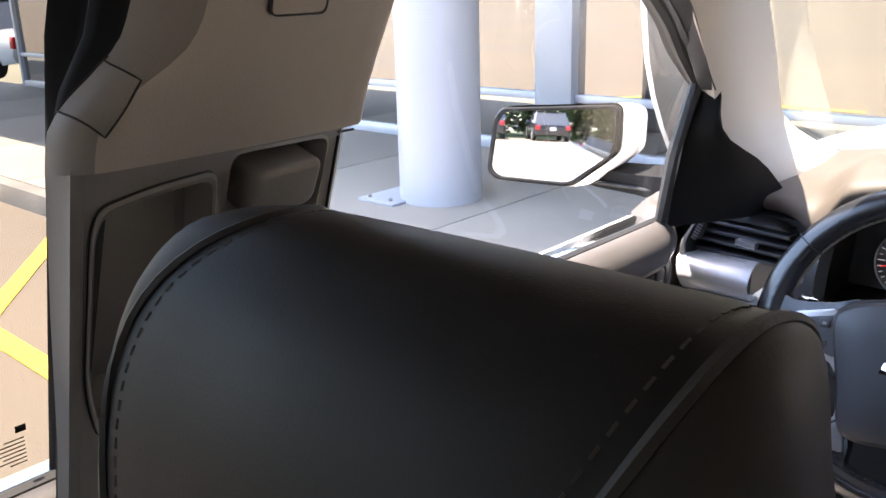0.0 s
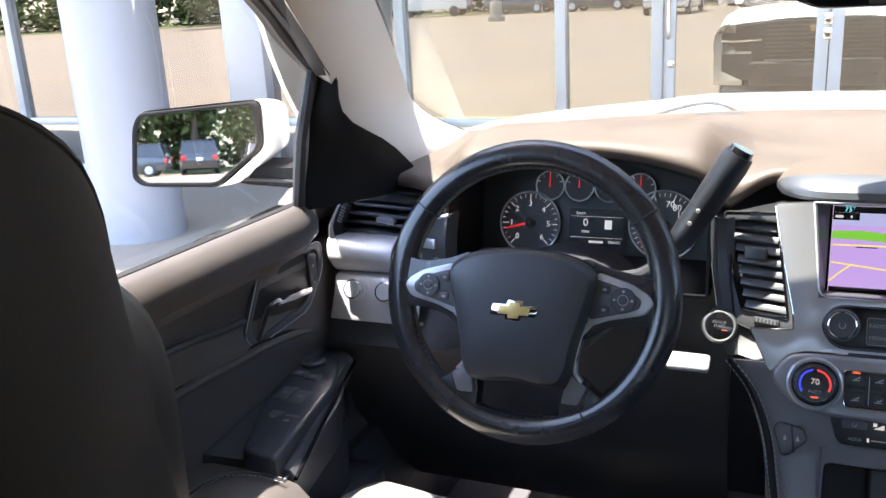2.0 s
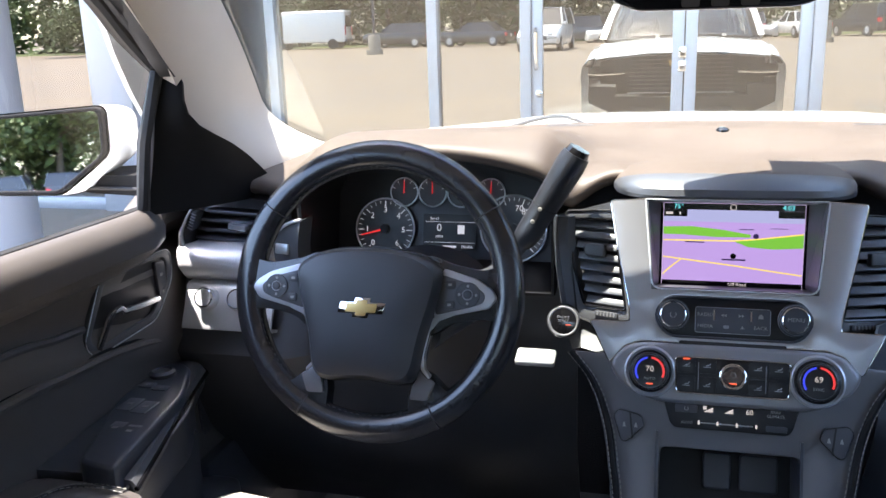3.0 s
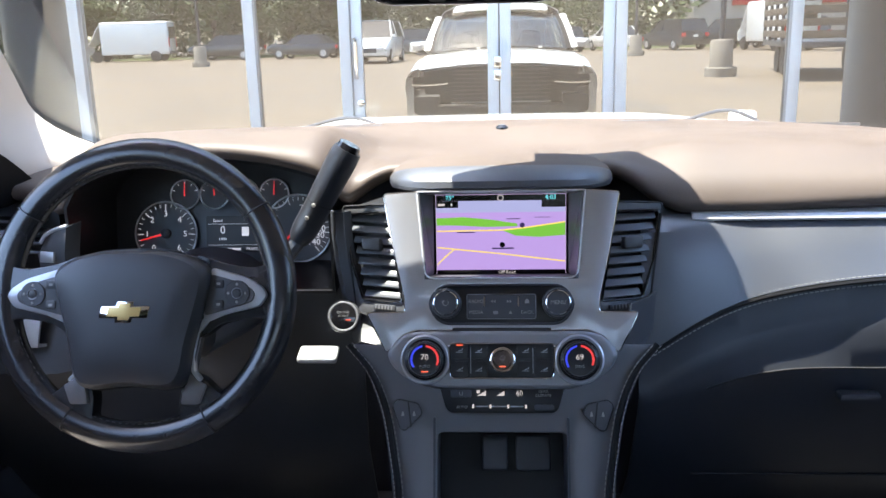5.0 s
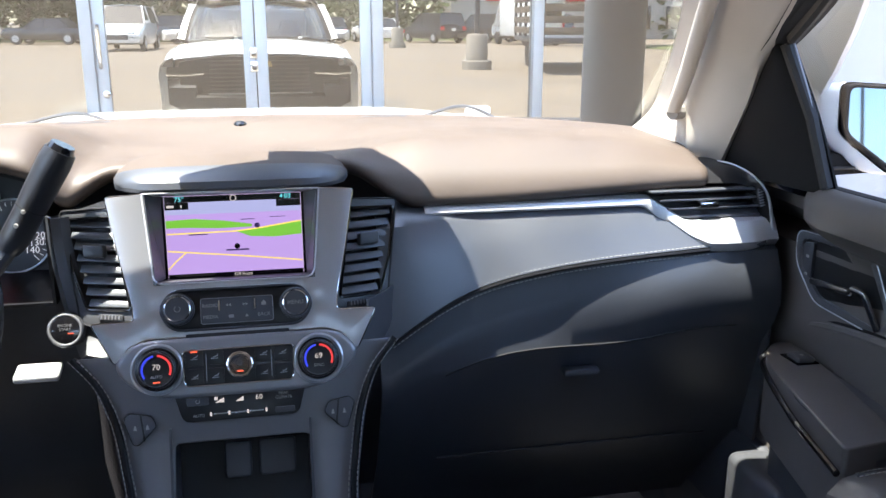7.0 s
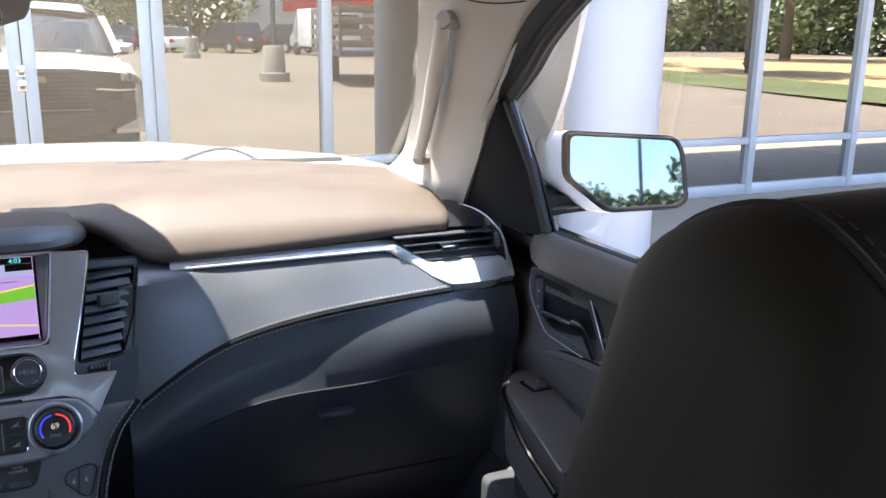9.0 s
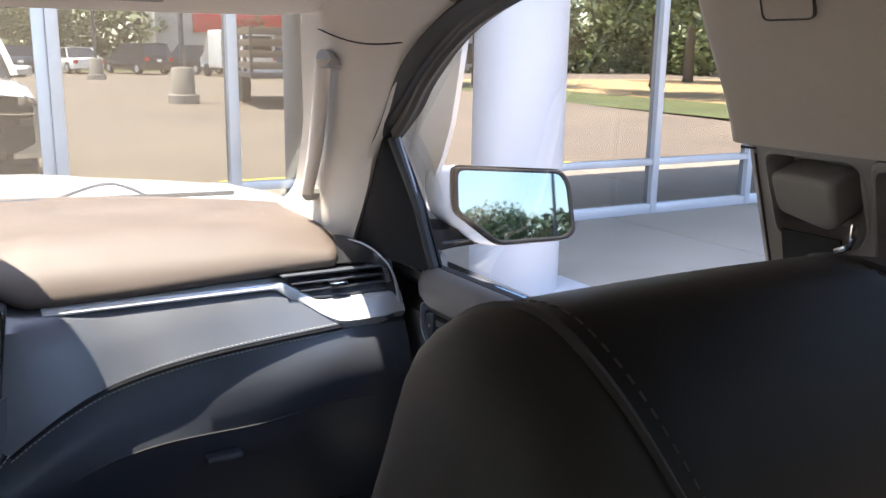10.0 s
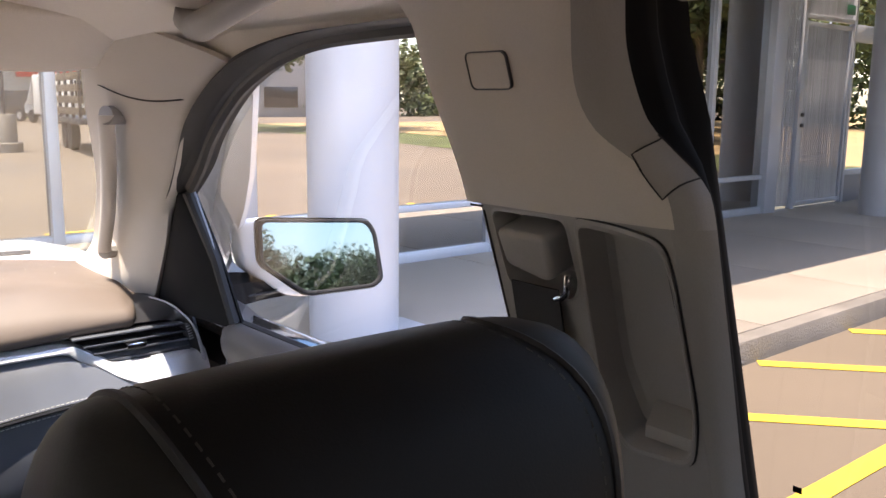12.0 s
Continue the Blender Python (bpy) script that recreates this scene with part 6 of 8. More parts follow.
tile("road", road([(-H + 0.001, 0.0052), (-0.04, 0.0058), (0.0, 0.0060), (0.03, 0.0088), (0.06, 0.0130), (H - 0.001, 0.0165)], 0.0017), M_MAPY, 0.0014)
tile("road", road([(-H + 0.001, -0.0165), (-0.062, -0.019), (0.0, -0.0255), (H - 0.001, -0.036)], 0.0017), M_MAPY, 0.0014)
tile("road", road([(-0.062, -0.019), (-0.075, -0.030), (-H + 0.001, -0.040)], 0.0017), M_MAPY, 0.0014)
lettering("temperature", "75°", 0.0085, SF @ pose(-0.067, V - 0.0047, 0.0016), M_CYAN, scr)
lettering("clock", "4:03", 0.0085, SF @ pose(0.066, V - 0.0047, 0.0016), M_CYAN, scr)
lettering("road_mode", "Off Road", 0.0062, SF @ pose(0.008, -V + 0.0036, 0.0016), M_SWHT, scr)
tile("status_bar", rect(-0.083, -0.074, V - 0.0150, V - 0.0118), M_SWHT, 0.0016)
tile("status_bar", rect(-0.066, -0.064, V - 0.0150, V - 0.0118), M_SWHT, 0.0016)
tile("street_label", rect(-0.058, -0.034, 0.0028, 0.0042), M_INK, 0.0017)
tile("street_label", rect(0.008, 0.026, 0.0205, 0.0216), M_INK, 0.0017)
tile("street_label", rect(0.045, 0.066, 0.0225, 0.0233), M_INK, 0.0017)
tile("street_label", rect(-0.012, 0.017, -0.0192, -0.0172), M_INK, 0.0017)
part("car_mark", lathe([(0.0036, 0), (0.0033, 0.0004)], SF @ pose(0.002, -0.0135, 0.0014), 20), M_SBLK, scr)
part("pin", lathe([(0.0034, 0), (0.003, 0.0004)], SF @ pose(0.0285, 0.0125, 0.0014), 16), M_INK, scr)
part("compass", tube([SF @ Vector((0.0, V - 0.0048, 0.0016)) + Vector((0.0036 * math.cos(a), 0, 0.0036 * math.sin(a))) for a in [2 * math.pi * i / 20 for i in range(20)]], 0.0005, 4, True), M_SWHT, scr)

# radio controls
A = lambda x, z, w=0.0: SK @ pose(x, (z - 1.16) * K, w)
part("radio_panel", prism(aud_hole, 0.010, SK @ pose(0, 0, -0.004), 0.001), M_PANEL, stack, "black radio panel")
part("radio_edge", tube([SK @ Vector((u, v, 0.0008)) for u, v in aud_hole], 0.0016, 6, True), M_BLACK, stack)


def knob(x, z, r, w0, h, mark):
    k = part("knob", lathe([(r, w0), (r, w0 + h * 0.55), (r * 0.93, w0 + h * 0.62), (r * 0.90, w0 + h), (r * 0.78, w0 + h * 1.0)], A(x, z), 36), M_BLACK, stack, mark, smooth=20)
    part("knob_ring", lathe([(r * 0.80, w0 + h * 0.94), (r * 0.80, w0 + h * 1.06), (r * 0.75, w0 + h * 1.10), (r * 0.70, w0 + h * 0.98)], A(x, z), 36), M_CHROME, k)
    return k


k1 = knob(-0.0700, 1.1645, 0.0195, -0.004, 0.013, "black volume knob with a chrome ring")
k2 = knob(0.0712, 1.1645, 0.0195, -0.004, 0.013, "black menu knob with a chrome ring")
lettering("knob_text", "MENU", 0.0072, A(0.0712, 1.1645, 0.0094), M_STITCH, k2)
part("power_mark", tube([A(-0.0700, 1.1645, 0.0096) @ Vector((0.0035 * math.cos(a), 0.0035 * math.sin(a), 0)) for a in [radians(125 + 290 * i / 16) for i in range(17)]], 0.0004, 4), M_STITCH, k1)
pb = part("button_block", prism(rect(-0.0435, 0.0435, -0.0145 * K, 0.0145 * K, 0.003), 0.004, A(0, 1.1605, -0.001), 0.001), M_BLACK, stack)
part("block_line", tube([A(0, 1.1605, -0.001) @ Vector((u, v, 0.0004)) for u, v in rect(-0.0435, 0.0435, -0.0145 * K, 0.0145 * K, 0.003)], 0.0005, 4, True), M_DSILVER, pb)
for x in (-0.0215, 0.0215):
    part("bright_bar", prism(rect(x - 0.0009, x + 0.0009, 0.0, 0.0125, 0.0006), 0.001, A(0, 1.1605, 0.0004)), M_CHROME, pb)
for txt, x, z in (("RADIO", -0.032, 1.1665), ("MEDIA", -0.032, 1.1535), ("◁◁", -0.0115, 1.1665), ("▷▷", 0.0115, 1.1665), ("△", 0.0115, 1.1535), ("BACK", 0.0325, 1.1535)):
    if txt.isalpha():
        lettering("legend", txt, 0.0062, A(x, z, 0.0004), M_STITCH, pb)
    else:
        d = {"◁◁": -1, "▷▷": 1, "△": 0}[txt]
        tri = [(-0.0022, -0.0018), (0.0022, -0.0018), (0, 0.0022)] if d == 0 else [(d * -0.001, -0.002), (d * 0.002, 0), (d * -0.001, 0.002)]
        part("legend", prism(tri, 0.0003, A(x, z, 0.0006)), M_STITCH, pb, smooth=0)
        if d:
            part("legend", prism([(u - d * 0.0035, v) for u, v in tri], 0.0003, A(x, z, 0.0006)), M_STITCH, pb, smooth=0)
part("legend", prism([(-0.0028, -0.0025), (0.0028, -0.0025), (0.0028, 0.0008), (0, 0.0036), (-0.0028, 0.0008)], 0.0003, A(0.0325, 1.1665, 0.0006)), M_STITCH, pb, smooth=0)
part("legend", prism(rect(-0.0105, -0.004, -0.0022, 0.0018, 0.001), 0.0003, A(0, 1.1535, 0.0006)), M_DSILVER, pb, smooth=0)
part("disc_slot", prism(rect(-0.062, 0.062, -0.0022, 0.0022, 0.002), 0.002, A(0, 1.1335, 0.0014)), M_RUBBER, stack, "thin black disc slot")

# climate bar
cb = rounded(S([(-0.146, 1.106), (-0.127, 1.127), (-0.105, 1.1315), (0.105, 1.1315), (0.127, 1.127), (0.146, 1.106), (0.136, 1.088), (0.112, 1.072), (0.080, 1.064), (-0.080, 1.064), (-0.112, 1.072), (-0.136, 1.088)]), 0.012, 4)
clim = thing("climate_panel", "dark satin climate control bar with two temperature knobs", "climate control", (0, -0.02, 1.06))
part("bar", prism(cb, 0.022, SK @ pose(0, 0, 0.009), 0.006, 3), M_DSILVER, clim, "dark satin bar")
cp = part("button_plate", prism(rounded(S([(-0.066, 1.117), (0.066, 1.117), (0.064, 1.077), (-0.064, 1.077)]), 0.006, 4), 0.006, SK @ pose(0, 0, 0.0118), 0.001), M_PANEL, clim, "black button plate")
part("plate_line", tube([SK @ Vector((u, v, 0.0122)) for u, v in rounded(S([(-0.066, 1.117), (0.066, 1.117), (0.064, 1.077), (-0.064, 1.077)]), 0.006, 4)], 0.0009, 6, True), M_CHROME, clim)
for x in (-0.0385, 0.0385):
    part("divider", prism(rect(x - 0.0004, x + 0.0004, -0.016, 0.016), 0.0006, A(0, 1.097, 0.0123)), M_DSILVER, cp)
M_BLUE = glow("blue_scale", (0.04, 0.06, 0.72), 0.34)
M_REDL = glow("red_scale", (0.72, 0.05, 0.05), 0.34)
M_AMBER = glow("amber_lamp", (0.9, 0.12, 0.05), 0.45)
for s, num, word in ((-1, "70", "AUTO"), (1, "69", "SYNC")):
    x = s * 0.0955
    kk = part("temperature_knob", lathe([(0.0262, 0.006), (0.0262, 0.011), (0.0228, 0.012), (0.0222, 0.0185), (0.0208, 0.0195), (0.0198, 0.0196)], A(x, 1.0985), 40), M_PANEL, clim, "round black temperature knob with a lit scale")
    part("knob_bezel", lathe([(0.0312, 0.007), (0.0308, 0.0115), (0.0285, 0.0128), (0.0258, 0.0112), (0.0254, 0.008)], A(x, 1.0985), 40), M_SPOKE, kk, "satin ring round the knob")
    part("grip_ring", lathe([(0.0214, 0.0184), (0.0212, 0.0199), (0.0200, 0.0203), (0.0196, 0.0194)], A(x, 1.0985), 40), M_CHAR, kk)
    for m_, f, g in ((M_BLUE, 215, 100), (M_REDL, 85, -25)):
        aa = [radians(f + (g - f) * i / 12) for i in range(13)]
        part("scale", prism([(0.0178 * math.cos(a), 0.0178 * math.sin(a)) for a in aa] + [(0.0152 * math.cos(a), 0.0152 * math.sin(a)) for a in aa[::-1]], 0.0004, A(x, 1.0985, 0.0200)), m_, kk, smooth=0)
    lettering("number", num, 0.0098, A(x, 1.1010, 0.0199), M_SWHT, kk)
    lettering("word", word, 0.0050, A(x, 1.0905, 0.0199), M_STITCH, kk)
    if s < 0:
        part("lamp", prism(rect(-0.004, 0.004, -0.0008, 0.0008), 0.0004, A(x, 1.0845, 0.0200)), M_AMBER, kk, smooth=0)
fk = part("fan_knob", lathe([(0.0155, 0.011), (0.0155, 0.018), (0.0135, 0.0185), (0.0125, 0.0186)], A(0.001, 1.098), 32), M_BLACK, clim, "round fan knob")
part("knob_ring", lathe([(0.0158, 0.0165), (0.0156, 0.0188), (0.0143, 0.0194), (0.0140, 0.0186)], A(0.001, 1.098), 32), M_CHROME, fk)
part("lamp", prism(rect(-0.004, 0.004, -0.0008, 0.0008), 0.0004, A(0.001, 1.0905, 0.0190)), M_AMBER, fk, smooth=0)
part("fan_mark", tube([A(0.001, 1.1, 0.0188) @ Vector((0.003 * math.cos(a), 0.003 * math.sin(a), 0)) for a in [2 * math.pi * i / 12 for i in range(12)]], 0.0005, 4, True), M_STITCH, fk)
for x, z in ((-0.0525, 1.1085), (-0.0525, 1.087), (-0.0285, 1.1085), (-0.0285, 1.087), (0.0295, 1.1085), (0.0295, 1.087), (0.0525, 1.1085), (0.0525, 1.087)):
    b = part("button", prism(rect(-0.0105, 0.0105, -0.0098, 0.0098, 0.001), 0.002, A(x, z, 0.0122), 0.0004), M_PANEL, clim)
    part("symbol", join(prism(rect(-0.0042, 0.0042, -0.0022, -0.0013), 0.0003, A(x, z, 0.0126)), prism([(-0.001, -0.001), (0.0035, 0.0005), (0.0045, 0.003), (0.0035, 0.0032), (0.0025, 0.0014), (-0.0015, 0.0004)], 0.0003, A(x, z, 0.0126))), M_DSILVER, b, smooth=0)
part("lamp", prism(rect(-0.004, 0.004, -0.0008, 0.0008), 0.0004, A(-0.0525, 1.1150, 0.0128)), M_AMBER, cp, smooth=0)
# lower strip
ls = rounded(S([(-0.078, 1.068), (0.078, 1.068), (0.070, 1.042), (0.064, 1.037), (-0.064, 1.037), (-0.070, 1.042)]), 0.004, 3)
low = part("rear_climate_strip", prism(ls, 0.014, SK @ pose(0, 0, 0.005), 0.002), M_PANEL, clim, "black rear climate strip")
lettering("number", "60", 0.0088, A(0.0215, 1.0595, 0.0054), M_SWHT, low)
for x, w in ((-0.0255, 0.0055), (-0.002, 0.005)):
    part("symbol", prism([(x - w, -0.003), (x + w, -0.003), (x + w, 0.003)], 0.0003, A(0, 1.0595, 0.0054)), M_SWHT, low, smooth=0)
part("symbol", prism(rect(-0.0315, -0.0275, 0.0, 0.004), 0.0003, A(0, 1.0595, 0.0054)), M_SWHT, low, smooth=0)
lettering("legend", "REAR\nCLIMATE", 0.0050, A(0.051, 1.0595, 0.0054), M_STITCH, low)
lettering("legend", "AUTO", 0.0050, A(-0.050, 1.0435, 0.0054), M_STITCH, low)
for a, b in ((-0.033, -0.016), (-0.013, 0.006), (0.009, 0.026)):
    part("slider_line", prism(rect(a, b, -0.0007, 0.0007), 0.0004, A(0, 1.0445, 0.0056)), M_STITCH, low, smooth=0)
for x in (-0.036, -0.0145, 0.0075, 0.0295):
    part("slider_mark", prism(rect(x - 0.0012, x + 0.0012, -0.0024, 0.0024, 0.0006), 0.0006, A(0, 1.0445, 0.0056)), M_SWHT, low, smooth=0)
part("power_button", prism(rect(-0.064, -0.038, -0.005, 0.005, 0.002), 0.001, A(0, 1.0595, 0.0060), 0.0004), M_BLACK, low)
part("power_mark", tube([A(-0.051, 1.0595, 0.0064) @ Vector((0.0022 * math.cos(a), 0.0022 * math.sin(a), 0)) for a in [radians(125 + 290 * i / 12) for i in range(13)]], 0.0004, 4), M_STITCH, low)
part("rear_button", prism(rect(0.040, 0.064, -0.0035, 0.0035, 0.0015), 0.001, A(0, 1.0435, 0.0060), 0.0004), M_BLACK, low)

# lower console face with its pocket, side cheeks and stitched edges
console = thing("lower_console", "dark lower console with an open storage pocket", "console", (0, -0.06, 0.6))
edgeR = curve([(0.192, 0, 1.116), (0.163, 0, 1.083), (0.144, 0, 1.038), (0.134, 0, 0.987), (0.128, 0, 0.935), (0.125, 0, 0.80), (0.125, 0, 0.6)], 24)
ol = S([(p.x, p.z) for p in edgeR]) + S([(-p.x, p.z) for p in edgeR[::-1]])
pk = rounded(S([(-0.080, 1.014), (0.080, 1.014), (0.084, 0.78), (-0.084, 0.78)]), 0.008, 4)
part("face", prism(ol, 0.012, SK @ pose(0, 0, -0.004), 0.002, 2, [pk]), M_CONSOLE, console, "dark satin console face")
part("pocket_back", prism(S([(-0.09, 1.03), (0.09, 1.03), (0.09, 0.76), (-0.09, 0.76)]), 0.004, SK @ pose(0, 0, -0.085)), M_RUBBER, console)
for s in (-1, 1):
    part("pocket_wall", prism([(0, 0), (0.085, 0), (0.085, 0.28), (0, 0.28)], 0.003, frame_at((s * 0.083, SY(0.77) , 0.77), (0, 1, -0.385), (0, 0.385, 1))), M_BLACK, console)
    low = edgeR[4:]
    part("cheek", loft([[Vector((s * (p.x + 0.004), SY(p.z) + 0.002, p.z)) for p in low], [Vector((s * (p.x + 0.012), SY(p.z) + 0.10, p.z)) for p in low], [Vector((s * (p.x + 0.012), SY(p.z) + 0.4, p.z)) for p in low]], thick=0.004), M_CHAR, console)
    if s > 0:
        part("shoulder", loft([[Vector((s * x, y, z)) for x, y, z in row] for row in (((0.165, 0.020, 1.160), (0.190, 0.050, 1.160), (0.214, 0.078, 1.165)), ((0.158, 0.006, 1.130), (0.180, 0.036, 1.132), (0.206, 0.066, 1.136)), ((0.146, -0.006, 1.100), (0.170, 0.014, 1.105), (0.196, 0.050, 1.112)), ((0.140, -0.018, 1.070), (0.160, -0.010, 1.072), (0.184, 0.046, 1.090)))], thick=0.003), M_CHAR, console)
    l1 = [Vector((s * (p.x + 0.001), SY(p.z) - 0.0005, p.z)) for p in edgeR]
    part("edge_cord", tube(l1, 0.0045, 8), M_LEATHER, console)
    part("stitching", stitches([q + Vector((-s * 0.006, -0.003, 0)) for q in l1], 0.0007), M_STITCH, console)
    part("stitching", stitches([q + Vector((s * 0.004, -0.0045, 0)) for q in l1]), M_STITCH, console)
    # seat heater rocker
    sb = rounded([(s * u, (z - 1.16) * K) for u, z in ((0.100, 1.036), (0.105, 1.047), (0.131, 1.052), (0.137, 1.045), (0.127, 1.018), (0.121, 1.017))], 0.004, 3)
    rk = part("seat_heater_switch", prism(sb, 0.008, SK @ pose(0, 0, 0.003), 0.0015), M_CHAR, console, "angular seat heater switch")
    part("switch_edge", tube([SK @ Vector((u, v, 0.001)) for u, v in sb], 0.0014, 5, True), M_RUBBER, rk)
    part("switch_gap", prism(rounded([(s * u, (z - 1.16) * K) for u, z in ((0.1165, 1.050), (0.1185, 1.0505), (0.1145, 1.0195), (0.1125, 1.022))], 0.0004, 2), 0.001, SK @ pose(0, 0, 0.0036)), M_RUBBER, rk)
    for u, z in ((0.110, 1.036), (0.124, 1.036)):
        part("seat_mark", prism([(s * u - 0.002, (z - 1.16) * K - 0.003), (s * u + 0.002, (z - 1.16) * K - 0.003), (s * u + 0.0005, (z - 1.16) * K + 0.003), (s * u - 0.001, (z - 1.16) * K + 0.002)], 0.0004, SK @ pose(0, 0, 0.0036)), M_STITCH, rk, smooth=0)
for x, w in ((-0.010, 0.017), (0.040, 0.023)):
    part("socket_lid", prism(rect(x - w, x + w, -0.022, 0.024, 0.006), 0.012, A(0, 0.984, -0.060), 0.003, 3), M_BLACK, console, "black square socket lid")

# upright centre vents with their surrounds
for s in (-1, 1):
    v = thing("air_vent", "upright centre air vent with black slats in a dark frame", "air vent", (s * 0.17, 0.09, 1.16), group="air vents")
    P = lambda name, bm, m, lab="": part(name, side(bm, s), m, v, lab)
    VF = frame_at((0.165, 0.070, 1.215), (0.95, 0.30, 0), (0, 0.30, 1))
    o = [(-0.022, 0.068), (0.056, 0.061), (0.036, -0.02), (0.022, -0.078), (-0.004, -0.084), (-0.056, -0.078), (-0.048, -0.045), (-0.034, 0.01)]
    h = rounded([(-0.014, 0.055), (0.050, 0.051), (0.034, -0.015), (0.014, -0.061), (-0.043, -0.060), (-0.030, -0.01)], 0.004, 3)
    P("frame", prism(rounded(o, 0.006, 3), 0.032, VF, 0.002, 2, [h]), M_CHAR)
    P("duct", prism(o, 0.004, VF @ pose(0, 0, -0.026)), M_RUBBER)
    for k in range(8):
        t = k / 7
        zc = -0.0525 + 0.0985 * t
        u0, u1 = -0.0405 + 0.0275 * t, 0.0135 + 0.0320 * t
        P("slat", moved(box(u0, u1, -0.0052, 0.0052, -0.0018, 0.0018, 0.0012), VF @ pose(0, zc, -0.0045, -24, 0, 0)), M_SATIN)
    P("slat_rim", tube([VF @ Vector((u, v, 0.0012)) for u, v in h], 0.0016, 6, True), M_PIANO)
    P("tab", prism(rounded([(-0.007, 0.004), (0.020, 0.004), (0.023, 0.021), (-0.006, 0.021)], 0.004), 0.012, VF @ pose(0, 0, 0.006), 0.003, 3), M_CHAR)
    P("wheel", prism(rect(-0.034, -0.002, -0.0735, -0.0655, 0.003), 0.006, VF @ pose(0, 0, 0.003), 0.001), M_BLACK)
    for k in range(6):
        P("ridge", prism(rect(-0.030 + 0.0045 * k, -0.0282 + 0.0045 * k, -0.0720, -0.0670), 0.001, VF @ pose(0, 0, 0.0036)), M_DSILVER)
    P("edge_line", tube([VF @ Vector((u, v, 0.0008)) for u, v in rounded(o, 0.006, 3)], 0.0011, 6, True), M_RUBBER)
    if s < 0:
        P("side_strip", loft([[Vector((0.199 - d, 0.087 - d, z)), Vector((0.208 - d, 0.079 - d, z)), Vector((0.220 - d, 0.080 - d, z)), Vector((0.229 - d, 0.094 - d, z))] for z, d in ((1.270, 0.0), (1.24, 0.0), (1.20, 0.004), (1.165, 0.010), (1.135, 0.016))], thick=0.003), M_SATIN, "satin upright cheek beside the vent")
    if s < 0:
        P("cheek", loft([[Vector((0.142, 0.105, 1.29)), Vector((0.208, 0.120, 1.268)), Vector((0.24, 0.120, 1.262))], [Vector((0.14, 0.098, 1.22)), Vector((0.20, 0.102, 1.21)), Vector((0.228, 0.105, 1.2))],
                     [Vector((0.13, 0.078, 1.15)), Vector((0.19, 0.078, 1.148)), Vector((0.215, 0.086, 1.13))], [Vector((0.145, 0.02, 1.10)), Vector((0.185, 0.035, 1.105)), Vector((0.20, 0.065, 1.09))]], thick=0.003), M_CHAR)

st = thing("start_button", "round black engine start button with a chrome ring", "button", (-0.207, 0.055, 1.11))
STF = frame_at((-0.210, 0.052, 1.134), (1, 0, 0), (0, 0.3, 1))
part("body", prism(disc(0, 0, 0.0225, 36), 0.03, STF @ pose(0, 0, 0.002), 0.003, 3), M_BLACK, st)
part("ring", tube([STF @ Vector((0.0188 * math.cos(a), 0.0188 * math.sin(a), 0.0030)) for a in [2 * math.pi * i / 40 for i in range(40)]], 0.0016, 8, True), M_DSILVER, st)
part("cap", prism(disc(0, 0, 0.0172, 36), 0.004, STF @ pose(0, 0, 0.0040), 0.001), M_PIANO, st)
part("lamp", prism(rect(0.003, 0.010, -0.0052, -0.0040), 0.0003, STF @ pose(0, 0, 0.0044)), M_AMBER, st, smooth=0)
lettering("legend", "ENGINE\nSTART", 0.0048, STF @ pose(0, 0.003, 0.0044), M_DSILVER, st)

